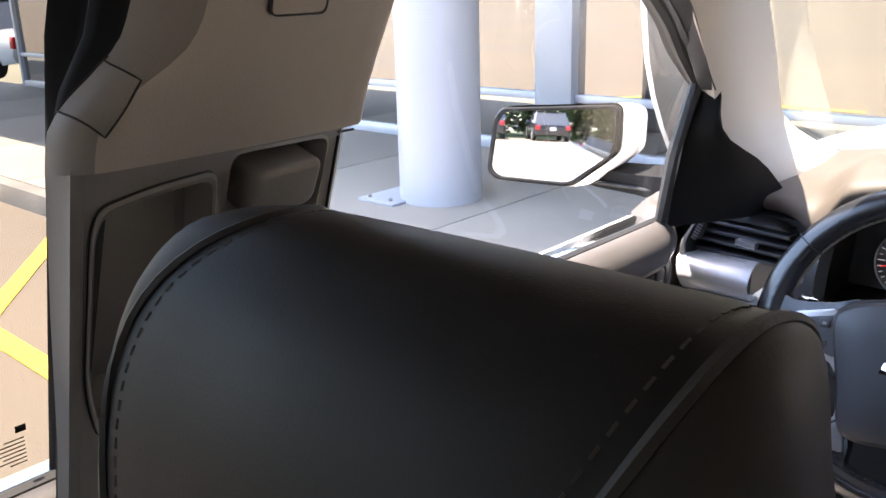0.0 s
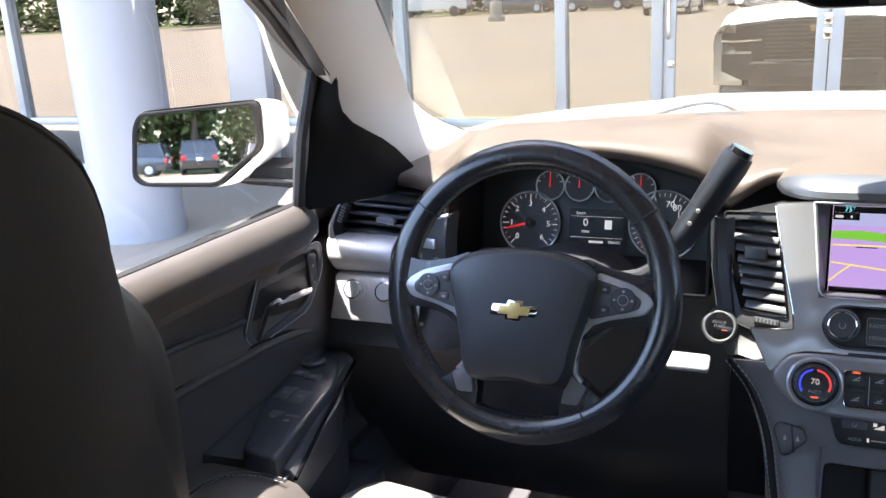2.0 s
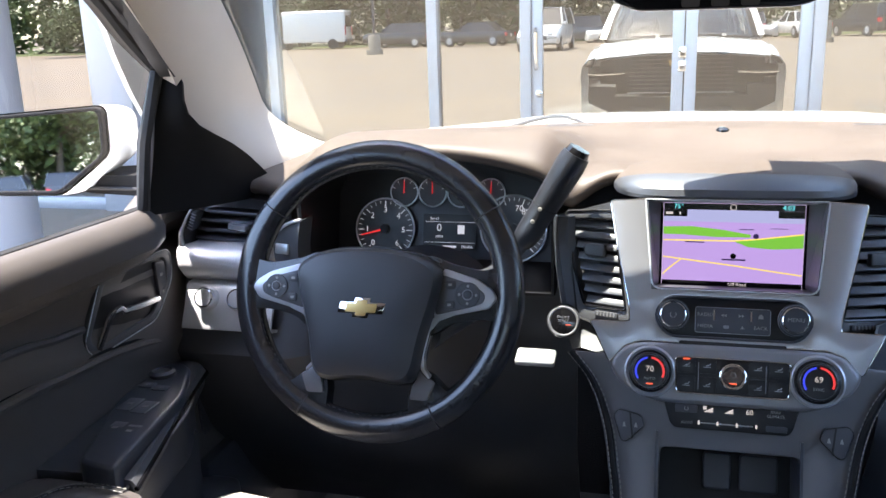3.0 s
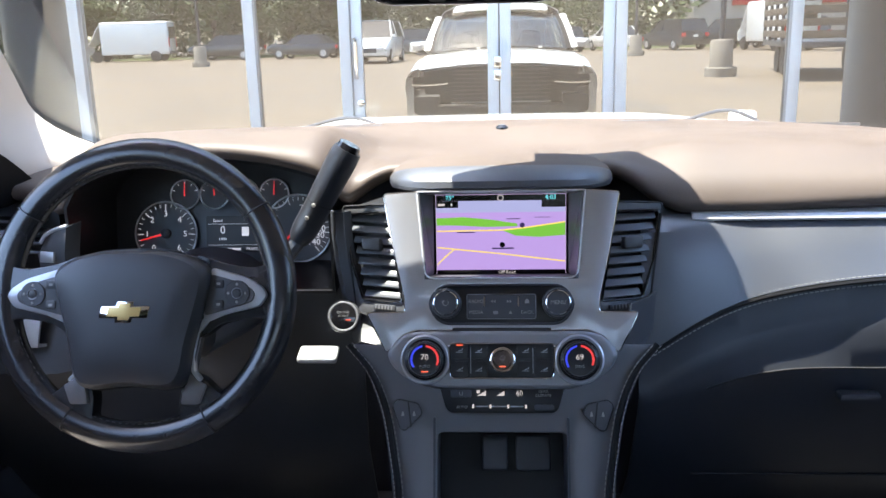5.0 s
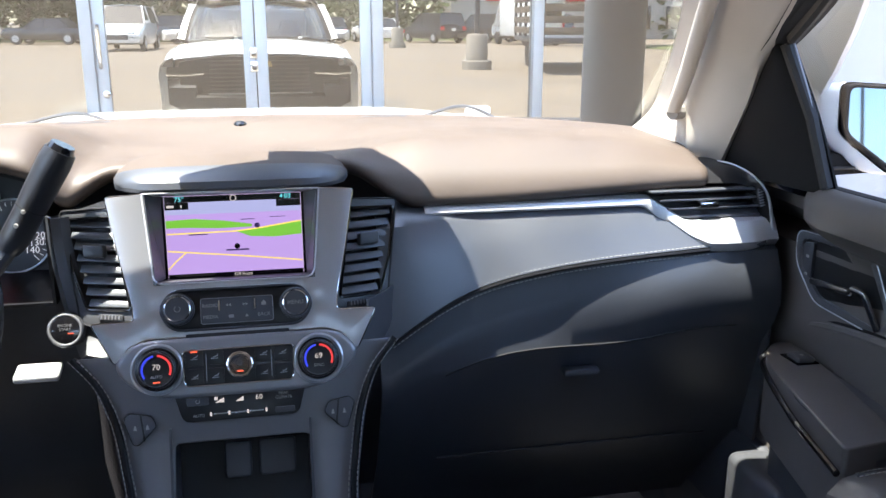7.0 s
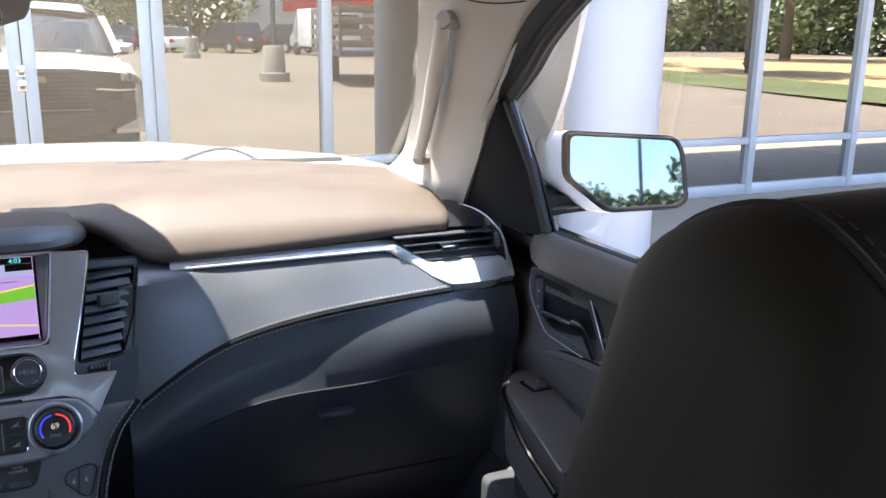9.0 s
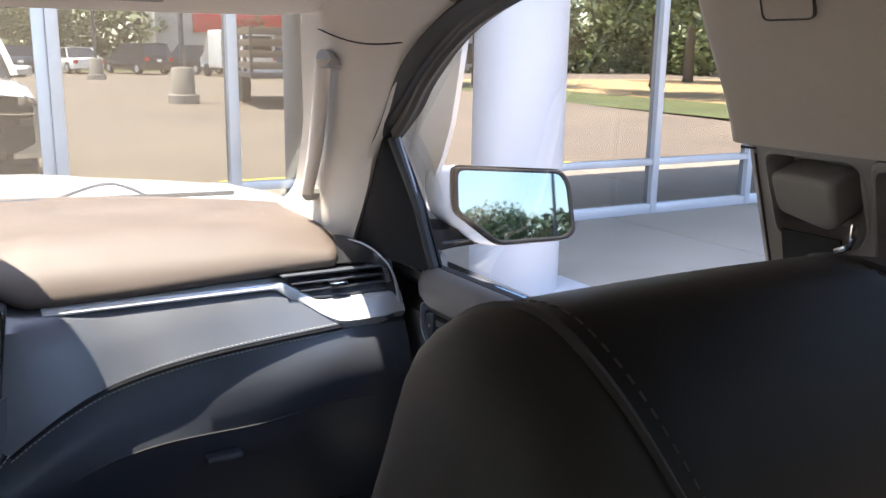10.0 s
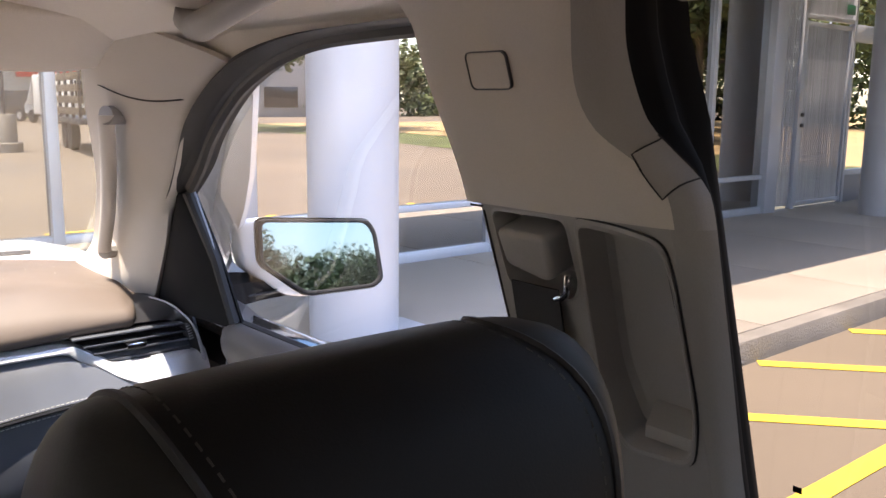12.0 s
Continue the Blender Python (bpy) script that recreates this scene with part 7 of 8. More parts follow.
# ---------------------------------------------------------------- seats
def front_seat(s):
    who = "driver's" if s < 0 else "front passenger's"
    sx = 0.445
    th = thing("front_seat", f"{who} seat in black leather with a broad padded headrest", "car seat", (s * sx, -0.6, 0.55), "front seats")
    P = lambda name, bm, m, lab="": part(name, side(bm, s), m, th, lab)
    # headrest: a roll of padding between two domed end panels
    dz = 0.045 if s < 0 else 0.024
    dy = -0.075
    prof = curve([(0, -0.780, 1.30), (0, -0.768, 1.38), (0, -0.769, 1.44), (0, -0.780, 1.476), (0, -0.808, 1.496), (0, -0.840, 1.503), (0, -0.860, 1.492), (0, -0.875, 1.470), (0, -0.887, 1.44), (0, -0.895, 1.40), (0, -0.899, 1.35),
                  (0, -0.897, 1.31), (0, -0.88, 1.285), (0, -0.84, 1.277), (0, -0.81, 1.28)], 56)
    mid = Vector((0, -0.842, 1.39))

    x0, x1 = 0.302, 0.440

    def end_row(inner, f, grow=0.0):
        """A ring round an end of the roll: f = 0 on the seam, 1 at the middle of the end panel."""
        k = math.sqrt(max(0.0, 1 - 0.998 * f * f)) * (0.992 + grow)
        out = []
        for q in prof:
            c = mid + (q - mid) * k
            back = 1.0 if q.y < -0.84 else 0.45
            if inner:
                xs = x0 + 0.42 * max(0.0, min(0.10, 1.503 - q.z)) * back
                d = 1.503 - c.z
                xe = x0 - (0.024 if s < 0 else 0.036) + (0.22 if s < 0 else 0.06) * (c.y + 0.855) - 0.006 * step(0.043, 0.11, d) - 0.024 * step(0.035, 0.15, d)
                bulge = f ** (0.95 if s < 0 else 0.80)
            else:
                hind = max(0.0, min(1.0, (-0.842 - q.y) / 0.055))
                xs = x1 + 0.105 * (1 - (1 - max(0.0, min(0.11, 1.503 - q.z)) / 0.11) ** 2.2) * (1 - 0.92 * hind)
                xe = x1 + 0.085 + 1.2 * min(0.0, c.y + 0.842)
                bulge = f ** 0.8
            out.append(Vector((xs + (xe - xs) * bulge, c.y + dy, c.z + dz)))
        return out
    r0, r1 = end_row(True, 0.0), end_row(False, 0.0)
    body = []
    for i in range(15):
        t = i / 14
        k = 1.0 + 0.016 * (0.5 + 0.5 * math.sin(math.pi * t)) * (1 if 0 < i < 14 else 0)
        m0 = mid + Vector((0, dy, dz))
        body.append([Vector((a.x + (b.x - a.x) * t, m0.y + (a.y - m0.y) * k, m0.z + (a.z - m0.z) * k)) for a, b in zip(r0, r1)])
    hr = P("headrest", loft(body, closed_v=True), M_LEATHER, "black leather headrest")
    for inner, rr, d in ((True, r0, 1), (False, r1, -1)):
        part("side_panel", side(loft([end_row(inner, f) for f in (0.0, 0.02, 0.06, 0.11, 0.18, 0.3, 0.42, 0.54, 0.66, 0.76, 0.85, 0.93, 0.98, 1.0)], closed_v=True, caps=True), s), M_LEATHER_S, hr, "charcoal leather end panel")
        part("seam", side(tube(rr[:50], 0.0018, 6), s), M_RUBBER, hr)
        row = rr[15:42]
        part("stitching", side(stitches([Vector((q.x + d * 0.007, mid.y + dy + (q.y - dy - mid.y) * 1.006, mid.z + dz + (q.z - dz - mid.z) * 1.006)) for q in row], 0.0005, 0.0030, 0.0022), s), M_THREAD, hr)
    if s < 0:
        pad = []
        for y, xa, xb, za, zb in ((-0.885, 0.350, 0.60, 1.34, 1.50), (-0.840, 0.335, 0.62, 1.32, 1.495), (-0.790, 0.362, 0.63, 1.30, 1.465), (-0.745, 0.394, 0.63, 1.26, 1.445), (-0.700, 0.428, 0.64, 1.24, 1.430), (-0.670, 0.455, 0.65, 1.24, 1.420), (-0.655, 0.480, 0.64, 1.27, 1.400)):
            c, h = Vector(((xa + xb) / 2, y, (za + zb) / 2)), Vector(((xb - xa) / 2, 0, (zb - za) / 2))
            pad.append([c + Vector((h.x * math.copysign(abs(math.cos(a)) ** 0.6, math.cos(a)), 0, h.z * math.copysign(abs(math.sin(a)) ** 0.6, math.sin(a)))) for a in [2 * math.pi * n / 32 for n in range(32)]])
        part("front_padding", side(loft(pad, closed_v=True, caps=True), s), M_LEATHER, hr, smooth=60)
    for rx in (-0.06, 0.06):
        P("headrest_post", tube([(sx + rx - 0.02, -0.915, 1.32), (sx + rx - 0.02, -0.89, 1.20)], 0.007, 10), M_CHROME)
    back = []
    for i in range(14):
        t = i / 13
        z = 1.235 - 0.62 * t
        hw = 0.20 + 0.055 * step(0, 0.35, t)
        y = -0.885 + 0.22 * t
        hd = 0.035 + 0.03 * step(0, 0.2, t)
        back.append([Vector((sx + hw * math.copysign(abs(math.cos(a)) ** 0.5, math.cos(a)), y + hd * math.copysign(abs(math.sin(a)) ** 0.6, math.sin(a)), z)) for a in [2 * math.pi * j / 32 for j in range(32)]])
    P("backrest", loft(back, closed_v=True, caps=True), M_LEATHER_S)
    cus = []
    for i in range(12):
        t = i / 11
        y = -0.66 + 0.585 * t
        hw = 0.255
        cus.append([Vector((sx + hw * math.copysign(abs(math.cos(a)) ** 0.45, math.cos(a)), y, (0.815 if s < 0 else 0.775) + 0.04 * t - 0.012 * step(0.85, 1, t) + (0.075 + (0.020 if math.sin(a) > 0 else 0.0) * step(0.13, 0.20, abs(hw * math.copysign(abs(math.cos(a)) ** 0.45, math.cos(a))))) * (1 - 0.30 * step(0.85, 1, t)) * math.copysign(abs(math.sin(a)) ** 0.6, math.sin(a)))) for a in [2 * math.pi * j / 32 for j in range(32)]])
    P("cushion", loft(cus, closed_v=True, caps=True), M_SEAT, "grey leather cushion")
    P("seat_base", box(sx - 0.2, sx + 0.2, -0.62, -0.15, 0.55, 0.72, 0.02), M_BLACK)
    return th


front_seat(1)
front_seat(-1)
solid("floor", box(-0.80, 0.80, -2.4, 0.75, 0.50, 0.55), M_CARPET, "black carpeted cabin floor", "carpet", "structure")
solid("firewall", box(-0.80, 0.80, 0.62, 0.66, 0.55, 1.28), M_CARPET, "dark footwell bulkhead", "bulkhead", "structure")


# ---------------------------------------------------------------- mirror, visors
rv = thing("rear_view_mirror", "black rear view mirror with three lit buttons", "mirror", (-0.03, -0.06, 1.53))
RF = frame_at((-0.035, -0.07, 1.568), (1, 0.12, 0), (0, -0.10, 1))
part("shell", prism(rounded([(-0.125, 0.022), (-0.10, 0.038), (0.10, 0.038), (0.125, 0.022), (0.115, -0.028), (0.085, -0.042), (-0.085, -0.042), (-0.115, -0.028)], 0.014, 4), 0.035, RF, 0.008, 3), M_PIANO, rv)
part("glass", prism(rounded([(-0.115, 0.02), (-0.095, 0.032), (0.095, 0.032), (0.115, 0.02), (0.108, -0.022), (-0.108, -0.022)], 0.01, 4), 0.002, RF @ pose(0, 0, 0.0015)), M_MIRROR, rv)
part("stem", tube([(-0.03, -0.04, 1.585), (-0.02, 0.02, 1.63), (0.0, 0.05, 1.675)], 0.014, 10), M_BLACK, rv)
def under_glass(x, y, d):
    """A point d below the windscreen at a place in the plan."""
    lo, hi = 0.0, 1.0
    for _ in range(30):
        m = (lo + hi) / 2
        if ws_point(x / 0.70, m).y > y:
            lo = m
        else:
            hi = m
    return Vector((x, y, ws_point(x / 0.70, lo).z - d))


# Added, out of view: outline traced back from the shadow on the dashboard.
ho = rounded([(-0.005, 0.300), (0.108, 0.235), (0.122, 0.16), (0.155, 0.10), (0.182, 0.065), (0.180, -0.03), (-0.165, -0.03), (-0.160, 0.052), (-0.048, 0.056)], 0.008, 2)
part("sensor_housing", loft([[under_glass(0.06 + (x - 0.06) * k, 0.15 + (y - 0.15) * k, d) for x, y in ho] for k, d in ((1.0, 0.007), (1.0, 0.018), (0.93, 0.026), (0.5, 0.028), (0.02, 0.028))], closed_v=True), M_BLACK, rv, "unseen shadow caster added under the glass")
for k, m_ in ((-1, M_BLACK), (0, M_BLUE), (1, M_AMBER)):
    part("button", prism(rect(0.03 * k - 0.009, 0.03 * k + 0.009, -0.038, -0.028, 0.003), 0.003, RF @ pose(0, 0, 0.002)), M_CHAR, rv)

for s in (-1, 1):
    v = thing("sun_visor", "grey cloth sun visor folded up to the headliner", "sun visor", (s * 0.4, -0.1, 1.68), group="sun visors")
    pts = rounded([(0.10, 0.02), (0.56, 0.01), (0.632, -0.03), (0.632, -0.13), (0.60, -0.175), (0.12, -0.175), (0.10, -0.15)], 0.035, 6)
    VM = frame_at((0, -0.035 if s < 0 else -0.012, 1.642), (1, 0, 0), (0, 0.95, -0.30)) @ Matrix.Diagonal((1, 1, -1, 1))
    part("board", side(prism(pts, 0.016, VM, 0.006, 3), s), M_HEAD, v)
    part("warning_label", side(prism(rect(0.24, 0.40, -0.055, -0.025, 0.003), 0.0006, VM @ pose(0, 0, 0.0006)), s), M_STITCH, v, "pale printed label")
    part("warning_label", side(prism(rect(0.40, 0.515, -0.105, -0.060, 0.003), 0.0006, VM @ pose(0, 0, -0.0166)), s), M_STITCH, v, "pale printed label")
    for k in range(4):
        part("print_line", side(prism(rect(0.408, 0.505 - 0.01 * (k % 2), -0.100 + 0.010 * k, -0.0975 + 0.010 * k), 0.0004, VM @ pose(0, 0, -0.0172)), s), M_AMBER, v)

ch = thing("ceiling_handle", "folded grey ceiling grab handle over the passenger's door", "grab handle", (0.6, -0.28, 1.68))
hb = []
for n, (x, y, z, w, h) in enumerate(((0.596, -0.318, 1.726, 0.012, 0.006), (0.590, -0.322, 1.704, 0.017, 0.010), (0.584, -0.335, 1.684, 0.018, 0.013), (0.580, -0.360, 1.676, 0.018, 0.013), (0.578, -0.420, 1.686, 0.017, 0.012), (0.578, -0.500, 1.700, 0.016, 0.011), (0.580, -0.560, 1.712, 0.015, 0.010), (0.592, -0.580, 1.728, 0.012, 0.006))):
    hb.append([Vector((x + w * math.cos(a), y + 0.006 * math.cos(a) * (n < 2), z + h * math.sin(a))) for a in [2 * math.pi * m / 14 for m in range(14)]])
part("bar", loft(hb, closed_v=True, caps=True), M_GREYD, ch, smooth=60)

# ---------------------------------------------------------------- outside of the car
suv = thing("suv", "large white SUV with a wide dark grille", "car", (0, 0, 0))
def hood_z(x, y):
    t = (y - 0.62) / 1.35
    return 1.292 + 0.0 * t - 0.13 * max(0, t) ** 2.2 - 0.05 * (abs(x) / 0.9) ** 3 + 0.012 * step(0.55, 0.35, abs(x))


part("bonnet", loft([[Vector((0.86 * (-1 + i / 12), 0.60 + 1.32 * j / 12 - 0.10 * (-1 + i / 12) ** 2 * (j / 12), hood_z(0.86 * (-1 + i / 12), 0.62 + 1.32 * j / 12))) for i in range(25)] for j in range(13)], thick=-0.012), M_PAINT, suv, "white bonnet")
part("scuttle", loft([[Vector((x, 0.655 - 0.2 * (x / 0.76) ** 2, 1.27)), Vector((x, 0.60 - 0.19 * (x / 0.76) ** 2, 1.30))] for x in [-0.76 + 1.52 * i / 20 for i in range(21)]], thick=0.01), M_BLACK, suv)
for s in (-1, 1):
    P = lambda name, bm, m, lab="": part(name, side(bm, s), m, suv, lab)
    P("wing", loft([[Vector((x, y, z)) for x, z in ((0.855, hood_z(0.85, y) - 0.004), (0.93, hood_z(0.85, y) - 0.03), (0.985, 1.05), (1.0, 0.95), (0.99, 0.86))] for y in [0.52 + 1.3 * i / 8 for i in range(9)]], thick=-0.01), M_PAINT, "white front wing")
    P("headlight", prism(rounded([(0.50, 1.075), (0.93, 1.06), (0.955, 0.94), (0.56, 0.93)], 0.02, 4), 0.06, frame_at((0, 1.925, 0), (-1, 0.12, 0), (0, 0, 1)) @ Matrix.Diagonal((-1, 1, 1, 1)), 0.006), M_PANEL, "dark headlight")
    P("lamp_line", tube(curve([(0.55, 1.935, 1.0), (0.75, 1.91, 0.985), (0.93, 1.88, 0.99)], 10), 0.012, 6), M_CHROME)
    P("roof_side", loft([[Vector((side_x(1.66) + 0.07, y, 1.70)), Vector((side_x(1.70) + 0.06, y, 1.76)), Vector((0.55, y, 1.835))] for y in (-0.10, -0.4, -0.8, -1.6, -3.2)], thick=0.01), M_PAINT)
    P("outer_pillar", loft([[ws_point(1.11, t, 0.004), ws_point(1.13, t, 0.01) + Vector((0.05, -0.01, 0)), Vector((side_x(1.3 + 0.42 * t) + 0.11, 0.27 - 0.42 * t, 1.27 + 0.44 * t))] for t in [i / 8 for i in range(9)]], thick=0.008), M_PAINT, "white windscreen pillar")
    P("rear_side", loft([[Vector((x, y, z)) for x, z in ((0.80, 1.262), (0.90, 1.235), (0.955, 1.15), (0.985, 1.0), (0.985, 0.8), (0.965, 0.6), (0.93, 0.46))] for y in (-1.05, -1.6, -2.4, -3.2)], thick=-0.01), M_PAINT, "white rear door and side")
    for y in (1.02, -1.93):
        w = P("wheel", lathe([(0.30, 0.0), (0.385, 0.01), (0.40, 0.05), (0.40, 0.20), (0.385, 0.25), (0.30, 0.26)], frame_at((0.72, y, 0.40), (0, 1, 0), (0, 0, 1)), 40), M_RUBBER, "black tyre")
        part("hubcap", side(lathe([(0.29, 0.24), (0.26, 0.25), (0.08, 0.23), (0.02, 0.235)], frame_at((0.72, y, 0.40), (0, 1, 0), (0, 0, 1)), 40), s), M_CHROME, w, "bright alloy rim")
part("roof", loft([[Vector((x, y, 1.83 + 0.03 * (1 - (x / 0.58) ** 2) - (0.075 if y > -0.05 else 0))) for x in [-0.58 + 1.16 * i / 10 for i in range(11)]] for y in (-0.02, -0.15, -0.6, -1.6, -3.2)], thick=0.015), M_PAINT, suv, "white roof")
part("grille", loft([[Vector((x, 1.945 - 0.10 * abs(x / 0.80) ** 2.4 + d, z - 0.05 * abs(x / 0.80) ** 3 * (z > 1.1))) for d, z in ((-0.05, 1.185), (0.0, 1.165), (0.012, 1.05), (0.010, 0.90), (-0.02, 0.78))] for x in [-0.80 + 1.6 * i / 20 for i in range(21)]], thick=0.02), M_PANEL, suv, "wide dark mesh grille")
for z in (0.84, 0.88, 0.92, 0.96, 1.00, 1.04, 1.08, 1.12):
    part("grille_slat", box(-0.50, 0.50, 1.945, 1.962, z, z + 0.008, 0.002), M_CHAR, suv)
part("grille_bar", box(-0.52, 0.52, 1.952, 1.968, 0.792, 0.806, 0.004), M_SPOKE, suv, "bright grille bar")
for s in (-1, 1):
    part("bumper", side(loft([[Vector((x, 1.965 - 0.17 * abs(x / 0.98) ** 2.4 + d, z)) for d, z in ((-0.03, 1.06), (0.0, 1.0), (0.015, 0.86), (0.025, 0.72), (0.0, 0.62), (-0.06, 0.54))] for x in [0.925 + 0.0125 * i for i in range(7)]], thick=0.02), s), M_PAINT, suv, "white front bumper corner")
    part("bumper_lip", side(loft([[Vector((x, 1.990 - 0.17 * abs(x / 0.98) ** 2.4 + d, z)) for d, z in ((0.0, 0.60 + 0.10 * (x - 0.72) / 0.22), (0.004, 0.60), (-0.04, 0.55))] for x in (0.72, 0.80, 0.88, 0.94)], thick=0.015), s), M_PAINT, suv, "white lip under the lamp")
    part("bumper_side", side(loft([[Vector((x, 1.955 - 0.17 * abs(x / 0.98) ** 2.4 + d, z)) for d, z in ((-0.03, 0.93), (0.02, 0.86), (0.02, 0.74), (0.0, 0.60))] for x in (0.64, 0.74, 0.84, 0.93)], thick=0.02), s), M_CHAR, suv, "dark bumper below the lamp")
part("bumper_middle", loft([[Vector((x, 1.972 - 0.17 * abs(x / 0.98) ** 2.4 + d, z)) for d, z in ((-0.03, 0.79), (0.02, 0.76), (0.03, 0.68), (0.0, 0.60), (-0.06, 0.54))] for x in [-0.66 + 1.32 * i / 20 for i in range(21)]], thick=0.02), M_CHAR, suv, "dark middle of the bumper")
part("lower_intake", box(-0.5, 0.5, 1.93, 1.985, 0.56, 0.66, 0.015), M_BLACK, suv)
part("nose_emblem", prism([(u * 3.6, v * 3.6) for u, v in em], 0.02, frame_at((0, 1.985, 1.09), (-1, 0, 0), (0, 0, 1)), 0.004), M_GOLD, suv, "gold emblem")
part("tailgate", box(-0.80, 0.80, -3.22, -3.18, 0.6, 1.27, 0.02), M_PAINT, suv)
part("underbody", box(-0.93, 0.93, -3.15, 1.85, 0.36, 0.5, 0.03), M_BLACK, suv)
for s in (-1, 1):
    wp = thing("wiper", "black windscreen wiper arm with a white nozzle", "wiper", (s * 0.3, 0.62, 1.29), group="wipers")
    x0 = -0.30 if s < 0 else 0.42
    part("arm", tube(curve([(x0 + 0.09, 0.66, 1.31), (x0 + 0.01, 0.645, 1.343), (x0 - 0.10, 0.61, 1.322)], 12), 0.0035, 6), M_BLACK, wp)
    part("blade", tube([(x0 - 0.10, 0.618, 1.322), (x0 + 0.25, 0.635, 1.312)], 0.005, 6), M_RUBBER, wp)
    part("nozzle", box(x0 + 0.02, x0 + 0.07, 0.655, 0.685, 1.315, 1.340, 0.008), M_PAINT, wp)


# ---------------------------------------------------------------- the car park behind, seen in the shop's glass and the mirrors
M_DARKCAR = mat("dark_car_paint", (0.025, 0.027, 0.032), 0.2, coat=0.8, blotch=0.05)
M_BLUECAR = mat("slate_car_paint", (0.05, 0.06, 0.075), 0.22, coat=0.8, blotch=0.05)
M_CARGLASS = mat("dark_car_glass", (0.02, 0.022, 0.025), 0.05, spec=0.8)
M_TAIL = mat("red_tail_lamp", (0.55, 0.02, 0.02), 0.2, coat=0.5)
M_BARK = mat("tree_bark", (0.11, 0.085, 0.06), 0.95, grain=0.3, scale=25, bump=0.8, blotch=0.2, blotch_scale=3)
M_LEAF = mat("green_leaves", (0.075, 0.105, 0.030), 0.6, grain=0.0, blotch=0.35, blotch_scale=0.9)
M_GRASS = mat("dry_green_grass", (0.075, 0.090, 0.030), 0.95, grain=0.3, scale=30, bump=0.6, blotch=0.25, blotch_scale=0.5)
M_DRY = mat("dry_straw_ground", (0.36, 0.25, 0.12), 0.95, grain=0.25, scale=20, bump=0.5, blotch=0.2, blotch_scale=0.4)


def parked_car(x, y, turn, paint, kind="suv", label="", length=4.6, width=1.9, height=1.65):
    """A parked car: body shell with a cabin, glass, lamps and wheels."""
    z = lot_height(y)
    th = thing("parked_car", label, "car", (0, 0, 0), group="parked cars")
    L2, W = length / 2, width / 2
    nose = 0.95
    belt = height * 0.60
    body = []
    prof = [(-L2, 0.55, 0.80), (-L2 + 0.08, 0.32, belt), (-L2 + 0.5, 0.26, belt), (0, 0.25, belt), (L2 - 1.35, 0.26, belt - 0.02), (L2 - 0.35, 0.3, nose - 0.02), (L2 - 0.05, 0.38, nose - 0.18), (L2, 0.5, 0.70)]
    for yy, lo_, hi_ in prof:
        w = W * (1 - 0.10 * (abs(yy) / L2) ** 4)
        body.append([Vector((w * k, yy, q)) for k, q in ((-0.93, lo_), (-1.0, lo_ + 0.12), (-1.0, hi_ - 0.12), (-0.93, hi_), (-0.5, hi_ + 0.02), (0.5, hi_ + 0.02), (0.93, hi_), (1.0, hi_ - 0.12), (1.0, lo_ + 0.12), (0.93, lo_))])
    part("body", loft(body, closed_v=True, caps=True), paint, th)
    rear = -L2 + (0.10 if kind != "sedan" else 0.75)
    tail = -L2 + (0.35 if kind != "sedan" else 1.35)
    f0, f1 = L2 - 1.30, L2 - 2.05
    cab = [[Vector((k * W * a, yy, q)) for k, a, yy, q in ((-1, 0.93, rear, belt), (-1, 0.93, f0, belt), (-1, 0.74, f1, height - 0.05), (-1, 0.74, tail, height - 0.06))],
           [Vector((k * W * a, yy, q)) for k, a, yy, q in ((1, 0.93, rear, belt), (1, 0.93, f0, belt), (1, 0.74, f1, height - 0.05), (1, 0.74, tail, height - 0.06))]]
    part("windows", loft(cab, closed_v=True, caps=True), M_CARGLASS, th, "dark car windows", smooth=0)
    part("roof", loft([[Vector((W * 0.76 * u, yy, height - 0.055 + 0.05 * (1 - u * u))) for u in (-1, -0.6, 0, 0.6, 1)] for yy in (tail - 0.03, (tail + f1) / 2, f1 + 0.03)], thick=0.03), paint, th)
    for s in (-1, 1):
        for ya, yb in ((rear, tail), (f0, f1), (-0.15, -0.15)):
            part("pillar", tube([(s * W * 0.94, ya, belt), (s * W * 0.755, yb, height - 0.04)], 0.035, 6), paint, th)
        part("headlight", box(s * W * 0.55 - 0.17, s * W * 0.55 + 0.25 * s * 0 + 0.17, L2 - 0.16, L2 - 0.02, nose - 0.26, nose - 0.12, 0.02), M_CHROME, th)
        part("tail_lamp", box(s * W * 0.80 - 0.12, s * W * 0.80 + 0.12, -L2 - 0.02, -L2 + 0.1, belt - 0.32, belt - 0.10, 0.02), M_TAIL, th, "red tail lamp")
        part("mirror", box(s * (W + 0.02) - 0.08, s * (W + 0.02) + 0.08, f0 - 0.25, f0 - 0.15, belt, belt + 0.12, 0.02), paint, th)
        for wy in (L2 - 0.85, -L2 + 0.85):
            w = part("wheel", lathe([(0.22, 0), (0.32, 0.01), (0.335, 0.04), (0.335, 0.19), (0.32, 0.22), (0.22, 0.23)], frame_at((s * (W - 0.11) - 0.115, wy, 0.335), (0, 1, 0), (0, 0, 1)), 24), M_RUBBER, th)
            part("rim", lathe([(0.21, 0.0), (0.20, 0.235)], frame_at((s * (W - 0.11) - 0.118, wy, 0.335), (0, 1, 0), (0, 0, 1)), 20), M_ALU, w)
    part("grille", box(-0.45, 0.45, L2 - 0.06, L2 + 0.01, 0.5, nose - 0.24, 0.02), M_BLACK, th)
